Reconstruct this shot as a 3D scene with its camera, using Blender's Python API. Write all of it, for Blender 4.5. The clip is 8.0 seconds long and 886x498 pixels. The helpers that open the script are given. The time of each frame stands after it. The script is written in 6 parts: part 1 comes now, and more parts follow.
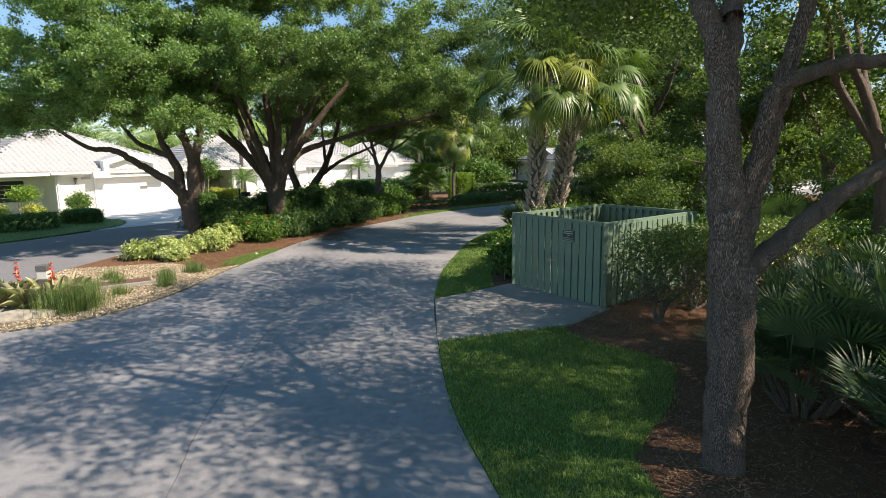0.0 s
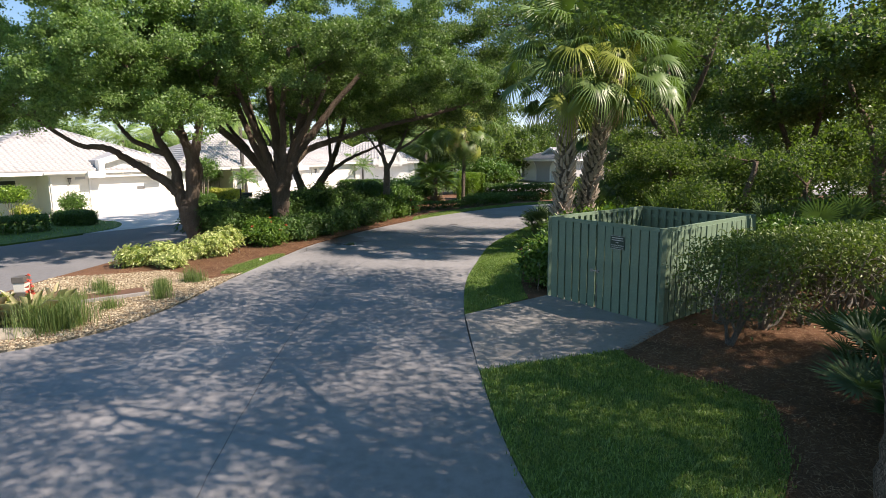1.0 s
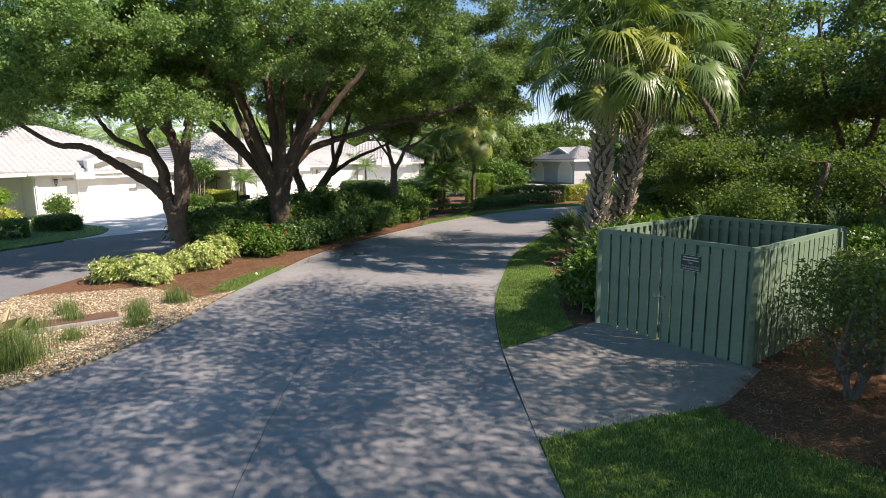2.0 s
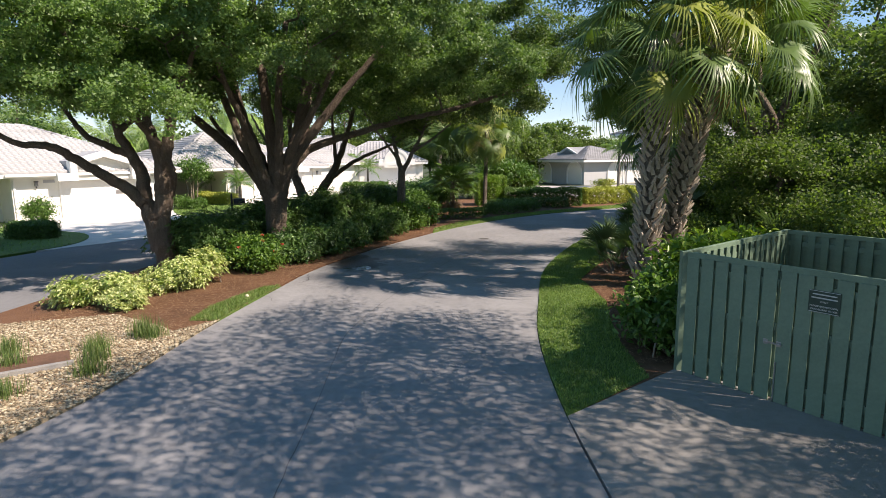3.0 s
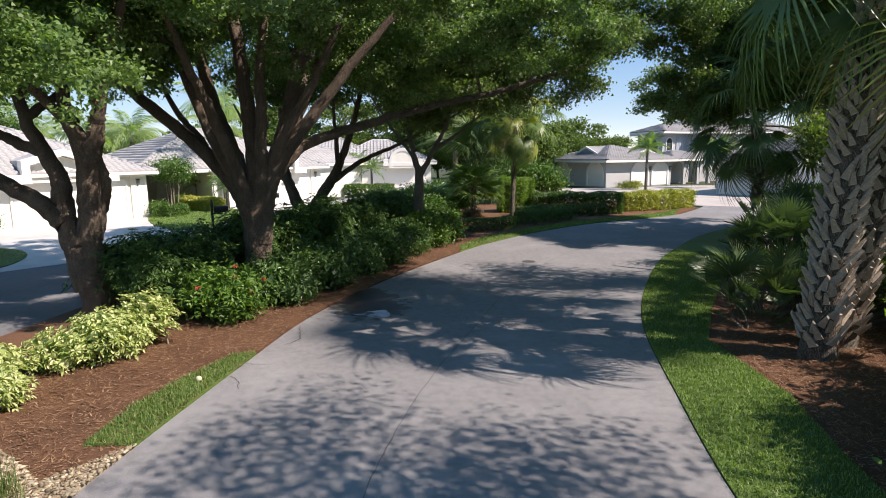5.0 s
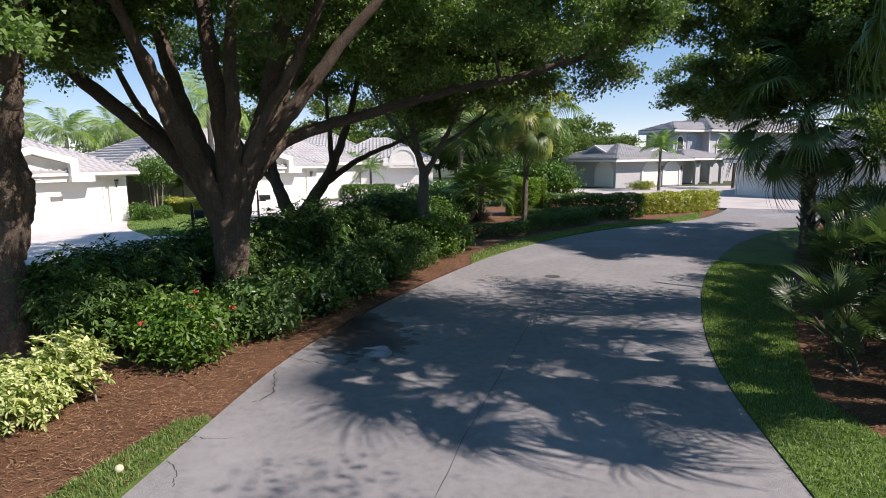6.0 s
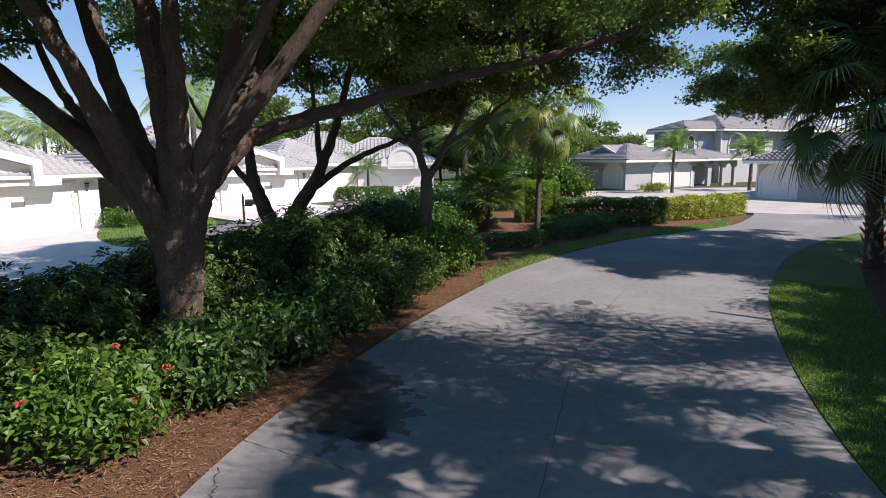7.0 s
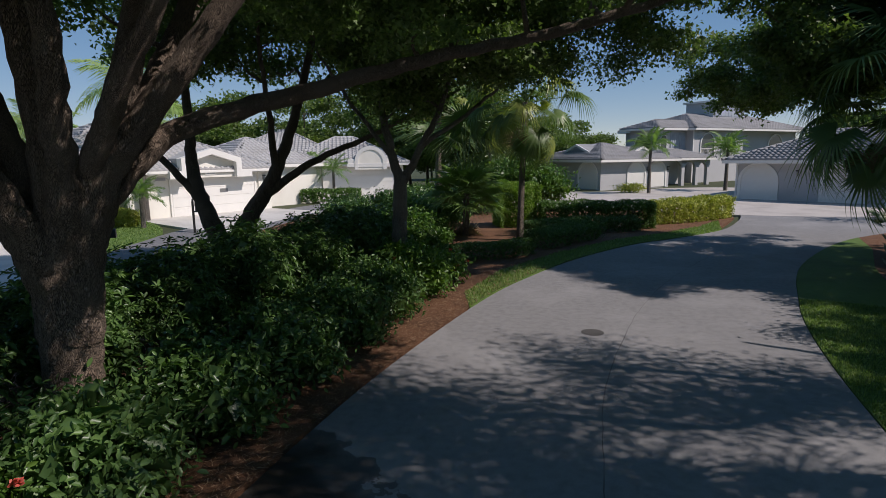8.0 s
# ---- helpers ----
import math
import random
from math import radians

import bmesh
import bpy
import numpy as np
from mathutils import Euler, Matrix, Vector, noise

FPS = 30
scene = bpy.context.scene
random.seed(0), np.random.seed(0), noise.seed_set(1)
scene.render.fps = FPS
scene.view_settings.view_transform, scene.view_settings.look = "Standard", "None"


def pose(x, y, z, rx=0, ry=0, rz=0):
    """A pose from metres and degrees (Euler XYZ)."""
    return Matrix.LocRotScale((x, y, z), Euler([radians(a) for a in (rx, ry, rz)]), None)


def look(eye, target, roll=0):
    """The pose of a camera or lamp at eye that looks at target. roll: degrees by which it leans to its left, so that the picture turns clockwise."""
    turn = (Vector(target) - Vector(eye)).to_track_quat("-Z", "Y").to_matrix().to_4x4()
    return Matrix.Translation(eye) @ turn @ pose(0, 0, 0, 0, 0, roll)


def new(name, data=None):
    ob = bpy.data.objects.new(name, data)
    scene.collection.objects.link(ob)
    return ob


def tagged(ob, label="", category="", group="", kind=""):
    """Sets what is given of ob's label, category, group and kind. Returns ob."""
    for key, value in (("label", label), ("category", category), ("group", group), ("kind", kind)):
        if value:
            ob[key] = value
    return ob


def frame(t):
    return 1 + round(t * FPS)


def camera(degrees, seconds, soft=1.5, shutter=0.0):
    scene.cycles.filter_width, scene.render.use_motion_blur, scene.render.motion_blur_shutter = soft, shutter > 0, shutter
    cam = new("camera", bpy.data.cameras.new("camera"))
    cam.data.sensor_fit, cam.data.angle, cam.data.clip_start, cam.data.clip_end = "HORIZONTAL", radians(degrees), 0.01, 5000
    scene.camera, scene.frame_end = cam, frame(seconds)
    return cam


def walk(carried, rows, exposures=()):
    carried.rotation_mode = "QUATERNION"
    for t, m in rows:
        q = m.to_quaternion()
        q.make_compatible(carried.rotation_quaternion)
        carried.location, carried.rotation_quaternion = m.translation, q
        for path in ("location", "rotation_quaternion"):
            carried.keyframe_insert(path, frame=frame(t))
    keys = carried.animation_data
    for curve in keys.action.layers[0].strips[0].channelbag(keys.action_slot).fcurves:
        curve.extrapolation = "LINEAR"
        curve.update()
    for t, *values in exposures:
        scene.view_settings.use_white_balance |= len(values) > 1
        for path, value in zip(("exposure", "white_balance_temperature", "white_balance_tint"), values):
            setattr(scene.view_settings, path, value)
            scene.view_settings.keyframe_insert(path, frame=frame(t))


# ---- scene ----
cam = camera(76.0, 8.0, 0.65)
METRES, EYE, TILT, LEAN, TURN = 18.605, 3.2, -0.4, 0.0, 0.0
ROWS = [
    (0.0, 0.0, 0.0, 0.0, -0.11, -8.9, 0.71),
    (0.5, -0.0183, 0.0366, -0.0014, -0.14, -8.91, 0.71),
    (1.0, -0.0337, 0.0813, -0.0028, -0.14, -8.89, 0.71),
    (1.5, -0.0475, 0.1341, -0.0018, -0.09, -8.9, 0.68),
    (3.0, -0.0924, 0.3191, 0.0015, -0.15, -8.88, 0.62),
    (3.5, -0.1072, 0.3864, 0.0034, -0.17, -8.9, 0.6),
    (4.0, -0.1219, 0.4546, 0.0034, -0.15, -8.88, 0.59),
    (4.5, -0.136, 0.5216, 0.0036, -0.18, -8.88, 0.57),
    (6.0, -0.1604, 0.7196, 0.0005, -0.23, -8.92, 0.56),
    (6.5, -0.1649, 0.7892, 0.0015, -0.27, -8.9, 0.61),
    (7.0, -0.1695, 0.8597, 0.0024, -0.31, -8.89, 0.6),
    (7.5, -0.175, 0.9267, 0.0033, -1.45, -8.93, 0.64),
    (8.0, -0.1804, 0.9787, 0.0046, -3.58, -8.97, 0.69),
]
# exposure falls at the end of the shot
EXPO = [(0.0, 1.28, 7850, 16), (1.0, 1.3, 7850, 20), (1.5, 1.3, 7850, 21), (3.0, 1.22, 7750, 20), (4.5, 1.1, 7500, 21), (6.0, 0.95, 7100, 23), (7.0, 0.88, 7000, 24), (7.5, 0.78, 7000, 22), (8.0, 0.12, 6900, 20)]
walk(cam, [(t, pose(0, 0, EYE, TILT, LEAN, TURN) @ pose(METRES * x, METRES * y, METRES * z, 90 + pitch, roll, yaw)) for t, x, y, z, yaw, pitch, roll in ROWS], EXPO)

# ---- light: late-morning sun from the right and slightly behind, clear sky ----
SUN_FROM = Vector((0.66, -0.24, 0.71)).normalized()
world = bpy.data.worlds.new("sky")
scene.world = world
world.use_nodes = True
wn = world.node_tree
sky = wn.nodes.new("ShaderNodeTexSky")
sky.sky_type, sky.sun_disc = "NISHITA", False
sky.sun_elevation, sky.sun_rotation = math.asin(SUN_FROM.z), math.atan2(SUN_FROM.x, SUN_FROM.y)
sky.air_density, sky.dust_density, sky.ozone_density, sky.altitude = 0.95, 0.0, 1.2, 3500
wn.nodes["Background"].inputs["Strength"].default_value = 0.15
hue = wn.nodes.new("ShaderNodeHueSaturation")
hue.inputs["Saturation"].default_value, hue.inputs["Value"].default_value = 2.05, 1.55
soft_sky = wn.nodes.new("ShaderNodeGamma")
soft_sky.inputs["Gamma"].default_value = 0.42
wn.links.new(sky.outputs[0], soft_sky.inputs["Color"])
wn.links.new(soft_sky.outputs[0], hue.inputs["Color"])
wn.links.new(hue.outputs[0], wn.nodes["Background"].inputs["Color"])
sun = new("sun", bpy.data.lights.new("sun", "SUN"))
sun.data.energy, sun.data.angle, sun.data.color = 3.5, radians(0.53), (1.0, 0.98, 0.94)
sun.matrix_world = look(SUN_FROM * 60, (0, 0, 0))

# ---- materials ----
def shader(name):
    m = bpy.data.materials.new(name)
    m.use_nodes = True
    nt = m.node_tree
    return m, nt, nt.nodes["Principled BSDF"]


def tex_noise(nt, scale, detail=4.0, rough=0.6, vec=None, stretch=None):
    n = nt.nodes.new("ShaderNodeTexNoise")
    n.inputs["Scale"].default_value, n.inputs["Detail"].default_value, n.inputs["Roughness"].default_value = scale, detail, rough
    if vec is not None:
        if stretch:
            mp = nt.nodes.new("ShaderNodeMapping")
            mp.inputs["Scale"].default_value = stretch
            nt.links.new(vec, mp.inputs["Vector"])
            vec = mp.outputs[0]
        nt.links.new(vec, n.inputs["Vector"])
    return n.outputs["Fac"]


def ramp(nt, fac, stops):
    r = nt.nodes.new("ShaderNodeValToRGB")
    while len(r.color_ramp.elements) < len(stops):
        r.color_ramp.elements.new(0.5)
    for e, (p, c) in zip(r.color_ramp.elements, stops):
        e.position, e.color = p, (*c, 1)
    nt.links.new(fac, r.inputs["Fac"])
    return r.outputs["Color"]


def mixc(nt, a, b, fac, kind="MIX"):
    n = nt.nodes.new("ShaderNodeMix")
    n.data_type, n.blend_type = "RGBA", kind
    for sock, v in ((n.inputs[6], a), (n.inputs[7], b), (n.inputs[0], fac)):
        if isinstance(v, (int, float)):
            sock.default_value = v
        elif isinstance(v, tuple):
            sock.default_value = (*v, 1)
        else:
            nt.links.new(v, sock)
    return n.outputs[2]


def bump(nt, bsdf, height, strength, dist):
    b = nt.nodes.new("ShaderNodeBump")
    b.inputs["Strength"].default_value, b.inputs["Distance"].default_value = strength, dist
    nt.links.new(height, b.inputs["Height"])
    nt.links.new(b.outputs[0], bsdf.inputs["Normal"])


def coords(nt, kind="Object"):
    return nt.nodes.new("ShaderNodeTexCoord").outputs[kind]


def plain(name, c1, c2, rough=0.8, fine=40.0, coarse=1.5, relief=0.3, dist=0.004, metal=0.0, third=None):
    """A surface of two tones at a coarse and a fine scale, with fine relief."""
    m, nt, b = shader(name)
    v = coords(nt)
    f, c = tex_noise(nt, fine, 5, 0.65, v), tex_noise(nt, coarse, 4, 0.6, v)
    col = ramp(nt, f, [(0.3, c1), (0.7, c2)])
    dark = tuple(x * 0.72 for x in (third or c1))
    col = mixc(nt, col, dark, ramp(nt, c, [(0.45, (0, 0, 0)), (0.75, (0.7, 0.7, 0.7))]))
    nt.links.new(col, b.inputs["Base Color"])
    b.inputs["Roughness"].default_value, b.inputs["Metallic"].default_value = rough, metal
    bump(nt, b, f, relief, dist)
    return m


def leafy(name, dark, mid, light, rough=0.45, through_=0.35, tip=None):
    """Leaves: each one its own tone; some light passes through them."""
    m, nt, b = shader(name)
    geo = nt.nodes.new("ShaderNodeNewGeometry")
    stops = [(0.0, dark), (0.55, mid), (1.0, light)]
    col = ramp(nt, geo.outputs["Random Per Island"], stops)
    v = coords(nt)
    col = mixc(nt, col, tuple(x * 0.6 for x in mid), ramp(nt, tex_noise(nt, 1.1, 3, 0.6, v), [(0.4, (0, 0, 0)), (0.8, (0.6, 0.6, 0.6))]))
    nt.links.new(col, b.inputs["Base Color"])
    b.inputs["Roughness"].default_value = rough
    tr = nt.nodes.new("ShaderNodeBsdfTranslucent")
    warm = mixc(nt, col, (1.0, 1.2, 0.45), 1.0, "MULTIPLY")
    nt.links.new(warm, tr.inputs["Color"])
    mx = nt.nodes.new("ShaderNodeMixShader")
    mx.inputs[0].default_value = through_
    nt.links.new(b.outputs[0], mx.inputs[1])
    nt.links.new(tr.outputs[0], mx.inputs[2])
    nt.links.new(mx.outputs[0], nt.nodes["Material Output"].inputs["Surface"])
    return m


def bark(name, c1, c2, scale=9.0, strong=0.9):
    m, nt, b = shader(name)
    v = coords(nt)
    f = tex_noise(nt, scale, 5, 0.6, v, (2.4, 2.4, 0.4))
    w = nt.nodes.new("ShaderNodeTexVoronoi")
    w.feature = "DISTANCE_TO_EDGE"
    mp = nt.nodes.new("ShaderNodeMapping")
    mp.inputs["Scale"].default_value = (scale * 2.6, scale * 2.6, scale * 0.34)
    wn_ = nt.nodes.new("ShaderNodeTexNoise")
    wn_.inputs["Scale"].default_value = 3.5
    nt.links.new(v, wn_.inputs["Vector"])
    wob = mixc(nt, v, wn_.outputs["Color"], 0.05)
    nt.links.new(wob, mp.inputs["Vector"])
    nt.links.new(mp.outputs[0], w.inputs["Vector"])
    crack = ramp(nt, w.outputs["Distance"], [(0.0, (0, 0, 0)), (0.2, (1, 1, 1))])
    col = ramp(nt, f, [(0.3, c1), (0.7, c2)])
    col = mixc(nt, tuple(x * 0.36 for x in c1), col, crack)
    big = tex_noise(nt, 1.7, 3, 0.6, v)
    col = mixc(nt, col, tuple((x * 0.8 + y * 0.4) for x, y in zip(c2, (0.10, 0.11, 0.09))), ramp(nt, big, [(0.5, (0, 0, 0)), (0.75, (0.6, 0.6, 0.6))]))
    nt.links.new(col, b.inputs["Base Color"])
    b.inputs["Roughness"].default_value = 0.9
    hh = mixc(nt, crack, f, 0.35)
    bump(nt, b, hh, strong, 0.06)
    return m


def asphalt(name, c1, c2, damp=None):
    m, nt, b = shader(name)
    v = coords(nt)
    grain = tex_noise(nt, 75, 4, 0.85, v)
    mid = tex_noise(nt, 7, 5, 0.7, v)
    big = tex_noise(nt, 0.35, 4, 0.6, v)
    col = ramp(nt, grain, [(0.32, c1), (0.68, c2)])
    col = mixc(nt, col, tuple(x * 0.8 for x in c1), ramp(nt, mid, [(0.45, (0, 0, 0)), (0.8, (0.6, 0.6, 0.6))]))
    col = mixc(nt, col, tuple(x * 1.15 for x in c2), ramp(nt, big, [(0.5, (0, 0, 0)), (0.75, (0.5, 0.5, 0.5))]))
    b.inputs["Roughness"].default_value = 0.88
    if damp:
        # a wet stain round a centre, with a ragged rim
        mp = nt.nodes.new("ShaderNodeMapping")
        mp.vector_type = "TEXTURE"
        mp.inputs["Location"].default_value, mp.inputs["Rotation"].default_value, mp.inputs["Scale"].default_value = (damp[0], damp[1], 0), (0, 0, radians(damp[4])), (damp[2], damp[3], 1)
        nt.links.new(v, mp.inputs["Vector"])
        ln = nt.nodes.new("ShaderNodeVectorMath")
        ln.operation = "LENGTH"
        nt.links.new(mp.outputs[0], ln.inputs[0])
        ad = nt.nodes.new("ShaderNodeMath")
        ad.operation = "MULTIPLY_ADD"
        nt.links.new(tex_noise(nt, 2.2, 4, 0.6, v), ad.inputs[0])
        ad.inputs[1].default_value = 0.9
        nt.links.new(ln.outputs["Value"], ad.inputs[2])
        wet = ramp(nt, ad.outputs[0], [(0.7, (1, 1, 1)), (1.0, (0.6, 0.6, 0.6)), (1.4, (0, 0, 0))])
        col = mixc(nt, col, (0.03, 0.026, 0.022), wet)
        nt.links.new(ramp(nt, wet, [(0, (0.88, 0.88, 0.88)), (1, (0.4, 0.4, 0.4))]), b.inputs["Roughness"])
    nt.links.new(col, b.inputs["Base Color"])
    b.inputs["Specular IOR Level"].default_value = 0.25
    bump(nt, b, grain, 0.6, 0.008)
    return m


M_ROAD = asphalt("road_asphalt", (0.13, 0.129, 0.131), (0.335, 0.33, 0.33), (-4.5, 23.2, 1.5, 2.7, 22))
M_LANE = asphalt("lane_asphalt", (0.14, 0.14, 0.145), (0.22, 0.22, 0.225))
M_CONC = asphalt("concrete", (0.17, 0.163, 0.152), (0.34, 0.325, 0.305))
M_DRIVE = plain("driveway_concrete", (0.50, 0.48, 0.45), (0.60, 0.58, 0.55), 0.85, 60, 0.8)
M_PAVER = plain("court_pavers", (0.40, 0.36, 0.33), (0.52, 0.48, 0.44), 0.85, 30, 0.6)
M_SOIL = plain("soil", (0.05, 0.035, 0.022), (0.11, 0.08, 0.05), 0.95, 25, 0.8, 0.8, 0.02)
M_MULCH = plain("pine_mulch", (0.09, 0.038, 0.018), (0.24, 0.115, 0.055), 0.95, 55, 1.2, 1.0, 0.03)
M_GRAVEL = plain("gravel_bed", (0.30, 0.24, 0.16), (0.50, 0.43, 0.32), 0.9, 30, 1.0, 0.9, 0.02)
M_TURF = plain("turf", (0.06, 0.12, 0.018), (0.12, 0.21, 0.035), 0.9, 70, 1.0, 0.8, 0.02)
M_FARGROUND = plain("far_ground", (0.03, 0.045, 0.015), (0.07, 0.08, 0.03), 0.95, 6, 0.2, 0.5, 0.05)
M_STUCCO = plain("cream_stucco", (0.79, 0.765, 0.69), (0.84, 0.815, 0.74), 0.85, 90, 0.5, 0.25, 0.003, third=(0.95, 0.9, 0.8))
M_STUCCO2 = plain("grey_stucco", (0.45, 0.45, 0.455), (0.51, 0.51, 0.515), 0.85, 90, 0.5, 0.25, 0.003, third=(0.58, 0.575, 0.57))
M_WHITE = plain("white_paint", (0.78, 0.76, 0.71), (0.83, 0.81, 0.77), 0.5, 50, 0.6, 0.05, 0.001, third=(1, 0.98, 0.93))
M_TILE = plain("pale_roof_tile", (0.31, 0.31, 0.315), (0.46, 0.46, 0.465), 0.8, 9, 0.7, 0.2, 0.004, third=(0.36, 0.345, 0.335))
M_TILE2 = plain("grey_roof_tile", (0.22, 0.22, 0.225), (0.32, 0.32, 0.325), 0.8, 12, 0.9, 0.2, 0.004)
M_GREEN = plain("green_fence_paint", (0.135, 0.205, 0.14), (0.175, 0.255, 0.175), 0.6, 30, 1.2, 0.15, 0.002)
M_SIGN = plain("dark_green_sign", (0.02, 0.05, 0.035), (0.03, 0.065, 0.045), 0.4)
M_PALE = plain("pale_lettering", (0.5, 0.52, 0.48), (0.6, 0.62, 0.58), 0.5)
M_DARKM = plain("dark_metal", (0.02, 0.02, 0.02), (0.045, 0.045, 0.045), 0.45, 40, 2, 0.1, 0.001, 0.4)
M_BRONZE = plain("bollard_metal", (0.12, 0.11, 0.10), (0.18, 0.165, 0.15), 0.5, 40, 2, 0.1, 0.001, 0.3)
M_STEEL = plain("galvanised_steel", (0.30, 0.29, 0.28), (0.42, 0.41, 0.40), 0.45, 40, 2, 0.1, 0.001, 0.8)
M_ORANGE = plain("orange_paint", (0.55, 0.09, 0.03), (0.65, 0.13, 0.05), 0.5)
M_WOOD = plain("cut_wood", (0.30, 0.20, 0.11), (0.42, 0.30, 0.18), 0.8)
M_OAKBARK = bark("oak_bark", (0.20, 0.142, 0.102), (0.36, 0.272, 0.205), 8.5, 0.9)
M_PALEBARK = bark("pale_bark", (0.22, 0.195, 0.165), (0.36, 0.325, 0.28), 9.0)
M_PALMBARK = bark("palm_bark", (0.20, 0.16, 0.12), (0.34, 0.285, 0.225), 8.0)
M_BOOT = plain("palm_boots", (0.30, 0.245, 0.19), (0.52, 0.45, 0.37), 0.9, 18, 4, 0.8, 0.01)
M_TWIG = plain("twigs", (0.16, 0.13, 0.10), (0.28, 0.235, 0.19), 0.9, 30, 3)
L_OAK = leafy("oak_leaves", (0.11, 0.195, 0.06), (0.19, 0.31, 0.10), (0.29, 0.42, 0.16), 0.48, 0.45)
L_OAKM = leafy("oak_leaves_deep", (0.09, 0.155, 0.05), (0.16, 0.255, 0.085), (0.26, 0.37, 0.14), 0.46, 0.45)
L_OAKD = leafy("dark_oak_leaves", (0.075, 0.12, 0.04), (0.135, 0.21, 0.068), (0.22, 0.30, 0.105), 0.46, 0.45)
L_WOODS = leafy("woodland_leaves", (0.075, 0.125, 0.035), (0.14, 0.21, 0.06), (0.22, 0.30, 0.09), 0.55, 0.5)
L_HEDGE = leafy("hedge_leaves", (0.05, 0.11, 0.02), (0.09, 0.19, 0.035), (0.16, 0.28, 0.06), 0.38, 0.32)
L_FENCESHRUB = leafy("olive_hedge_leaves", (0.07, 0.115, 0.03), (0.125, 0.19, 0.05), (0.23, 0.30, 0.09), 0.4, 0.32)
L_DKSHRUB = leafy("dark_shrub_leaves", (0.05, 0.10, 0.032), (0.095, 0.19, 0.055), (0.17, 0.29, 0.085), 0.36, 0.34)
L_IXORA = leafy("ixora_leaves", (0.05, 0.12, 0.02), (0.10, 0.21, 0.035), (0.20, 0.32, 0.06), 0.45, 0.35)
L_YELLOW = leafy("variegated_leaves", (0.13, 0.24, 0.05), (0.48, 0.54, 0.20), (0.80, 0.80, 0.46), 0.4, 0.3)
L_YHEDGE = leafy("yellow_hedge_leaves", (0.20, 0.25, 0.035), (0.42, 0.44, 0.085), (0.64, 0.62, 0.16), 0.4, 0.3)
L_LIME = leafy("lime_leaves", (0.09, 0.19, 0.025), (0.18, 0.31, 0.045), (0.34, 0.46, 0.08), 0.35, 0.35)
L_PALM = leafy("palm_fronds", (0.07, 0.13, 0.045), (0.13, 0.215, 0.068), (0.24, 0.34, 0.11), 0.4, 0.32)
L_PALMY = leafy("yellowing_fronds", (0.15, 0.20, 0.04), (0.28, 0.33, 0.07), (0.46, 0.45, 0.12), 0.4, 0.32)
L_DEAD = leafy("dead_fronds", (0.16, 0.11, 0.06), (0.27, 0.19, 0.11), (0.36, 0.27, 0.16), 0.7, 0.2)
L_PALMETTO = leafy("palmetto_fronds", (0.05, 0.088, 0.042), (0.095, 0.155, 0.07), (0.17, 0.25, 0.115), 0.36, 0.28)
L_FEATHER = leafy("feather_fronds", (0.10, 0.18, 0.065), (0.19, 0.30, 0.11), (0.33, 0.45, 0.19), 0.4, 0.45)
L_QUEEN = leafy("queen_palm_fronds", (0.20, 0.30, 0.11), (0.34, 0.46, 0.18), (0.48, 0.60, 0.27), 0.4, 0.5)
M_STEM = bark("grey_stems", (0.30, 0.27, 0.235), (0.50, 0.46, 0.40), 14.0)
L_GRASS = leafy("lawn_blades", (0.10, 0.175, 0.045), (0.195, 0.30, 0.08), (0.35, 0.44, 0.16), 0.5, 0.45)
L_TUFT = leafy("tuft_blades", (0.07, 0.13, 0.035), (0.12, 0.20, 0.05), (0.26, 0.29, 0.11), 0.5, 0.3)
L_BROM = leafy("bromeliad_leaves", (0.22, 0.27, 0.09), (0.50, 0.48, 0.28), (0.66, 0.44, 0.36), 0.35, 0.3)
L_RED = leafy("red_flowers", (0.50, 0.05, 0.04), (0.66, 0.12, 0.09), (0.76, 0.24, 0.18), 0.5, 0.3)

# ---- builders ----
def thing(name, label, category, at=(0, 0, 0), rz=0.0, group="", kind=""):
    e = new(name)
    e.empty_display_size = 0.2
    e.matrix_basis = pose(at[0], at[1], at[2] if len(at) > 2 else 0, 0, 0, rz)
    return tagged(e, label, category, group, kind)


def to_mesh(name, bm):
    me = bpy.data.meshes.new(name)
    bm.to_mesh(me)
    bm.free()
    return me


def part(name, bm, material, parent=None, label="", m=None, smooth=False):
    me = to_mesh(name, bm) if isinstance(bm, bmesh.types.BMesh) else bm
    if material and not me.materials:
        me.materials.append(material)
    if smooth:
        me.polygons.foreach_set("use_smooth", [True] * len(me.polygons))
    ob = new(name, me)
    if parent:
        ob.parent = parent
    if m is not None:
        ob.matrix_basis = m
    if label:
        ob["label"] = label
    return ob


def tri_mesh(name, verts, tris):
    me = bpy.data.meshes.new(name)
    verts, tris = np.asarray(verts, dtype=np.float32).reshape(-1, 3), np.asarray(tris, dtype=np.int32).reshape(-1, 3)
    me.vertices.add(len(verts))
    me.vertices.foreach_set("co", verts.ravel())
    me.loops.add(tris.size)
    me.loops.foreach_set("vertex_index", tris.ravel())
    me.polygons.add(len(tris))
    me.polygons.foreach_set("loop_start", np.arange(len(tris), dtype=np.int32) * 3)
    me.update(calc_edges=True)
    return me


def unit(a):
    return a / np.maximum(np.linalg.norm(a, axis=-1, keepdims=True), 1e-9)


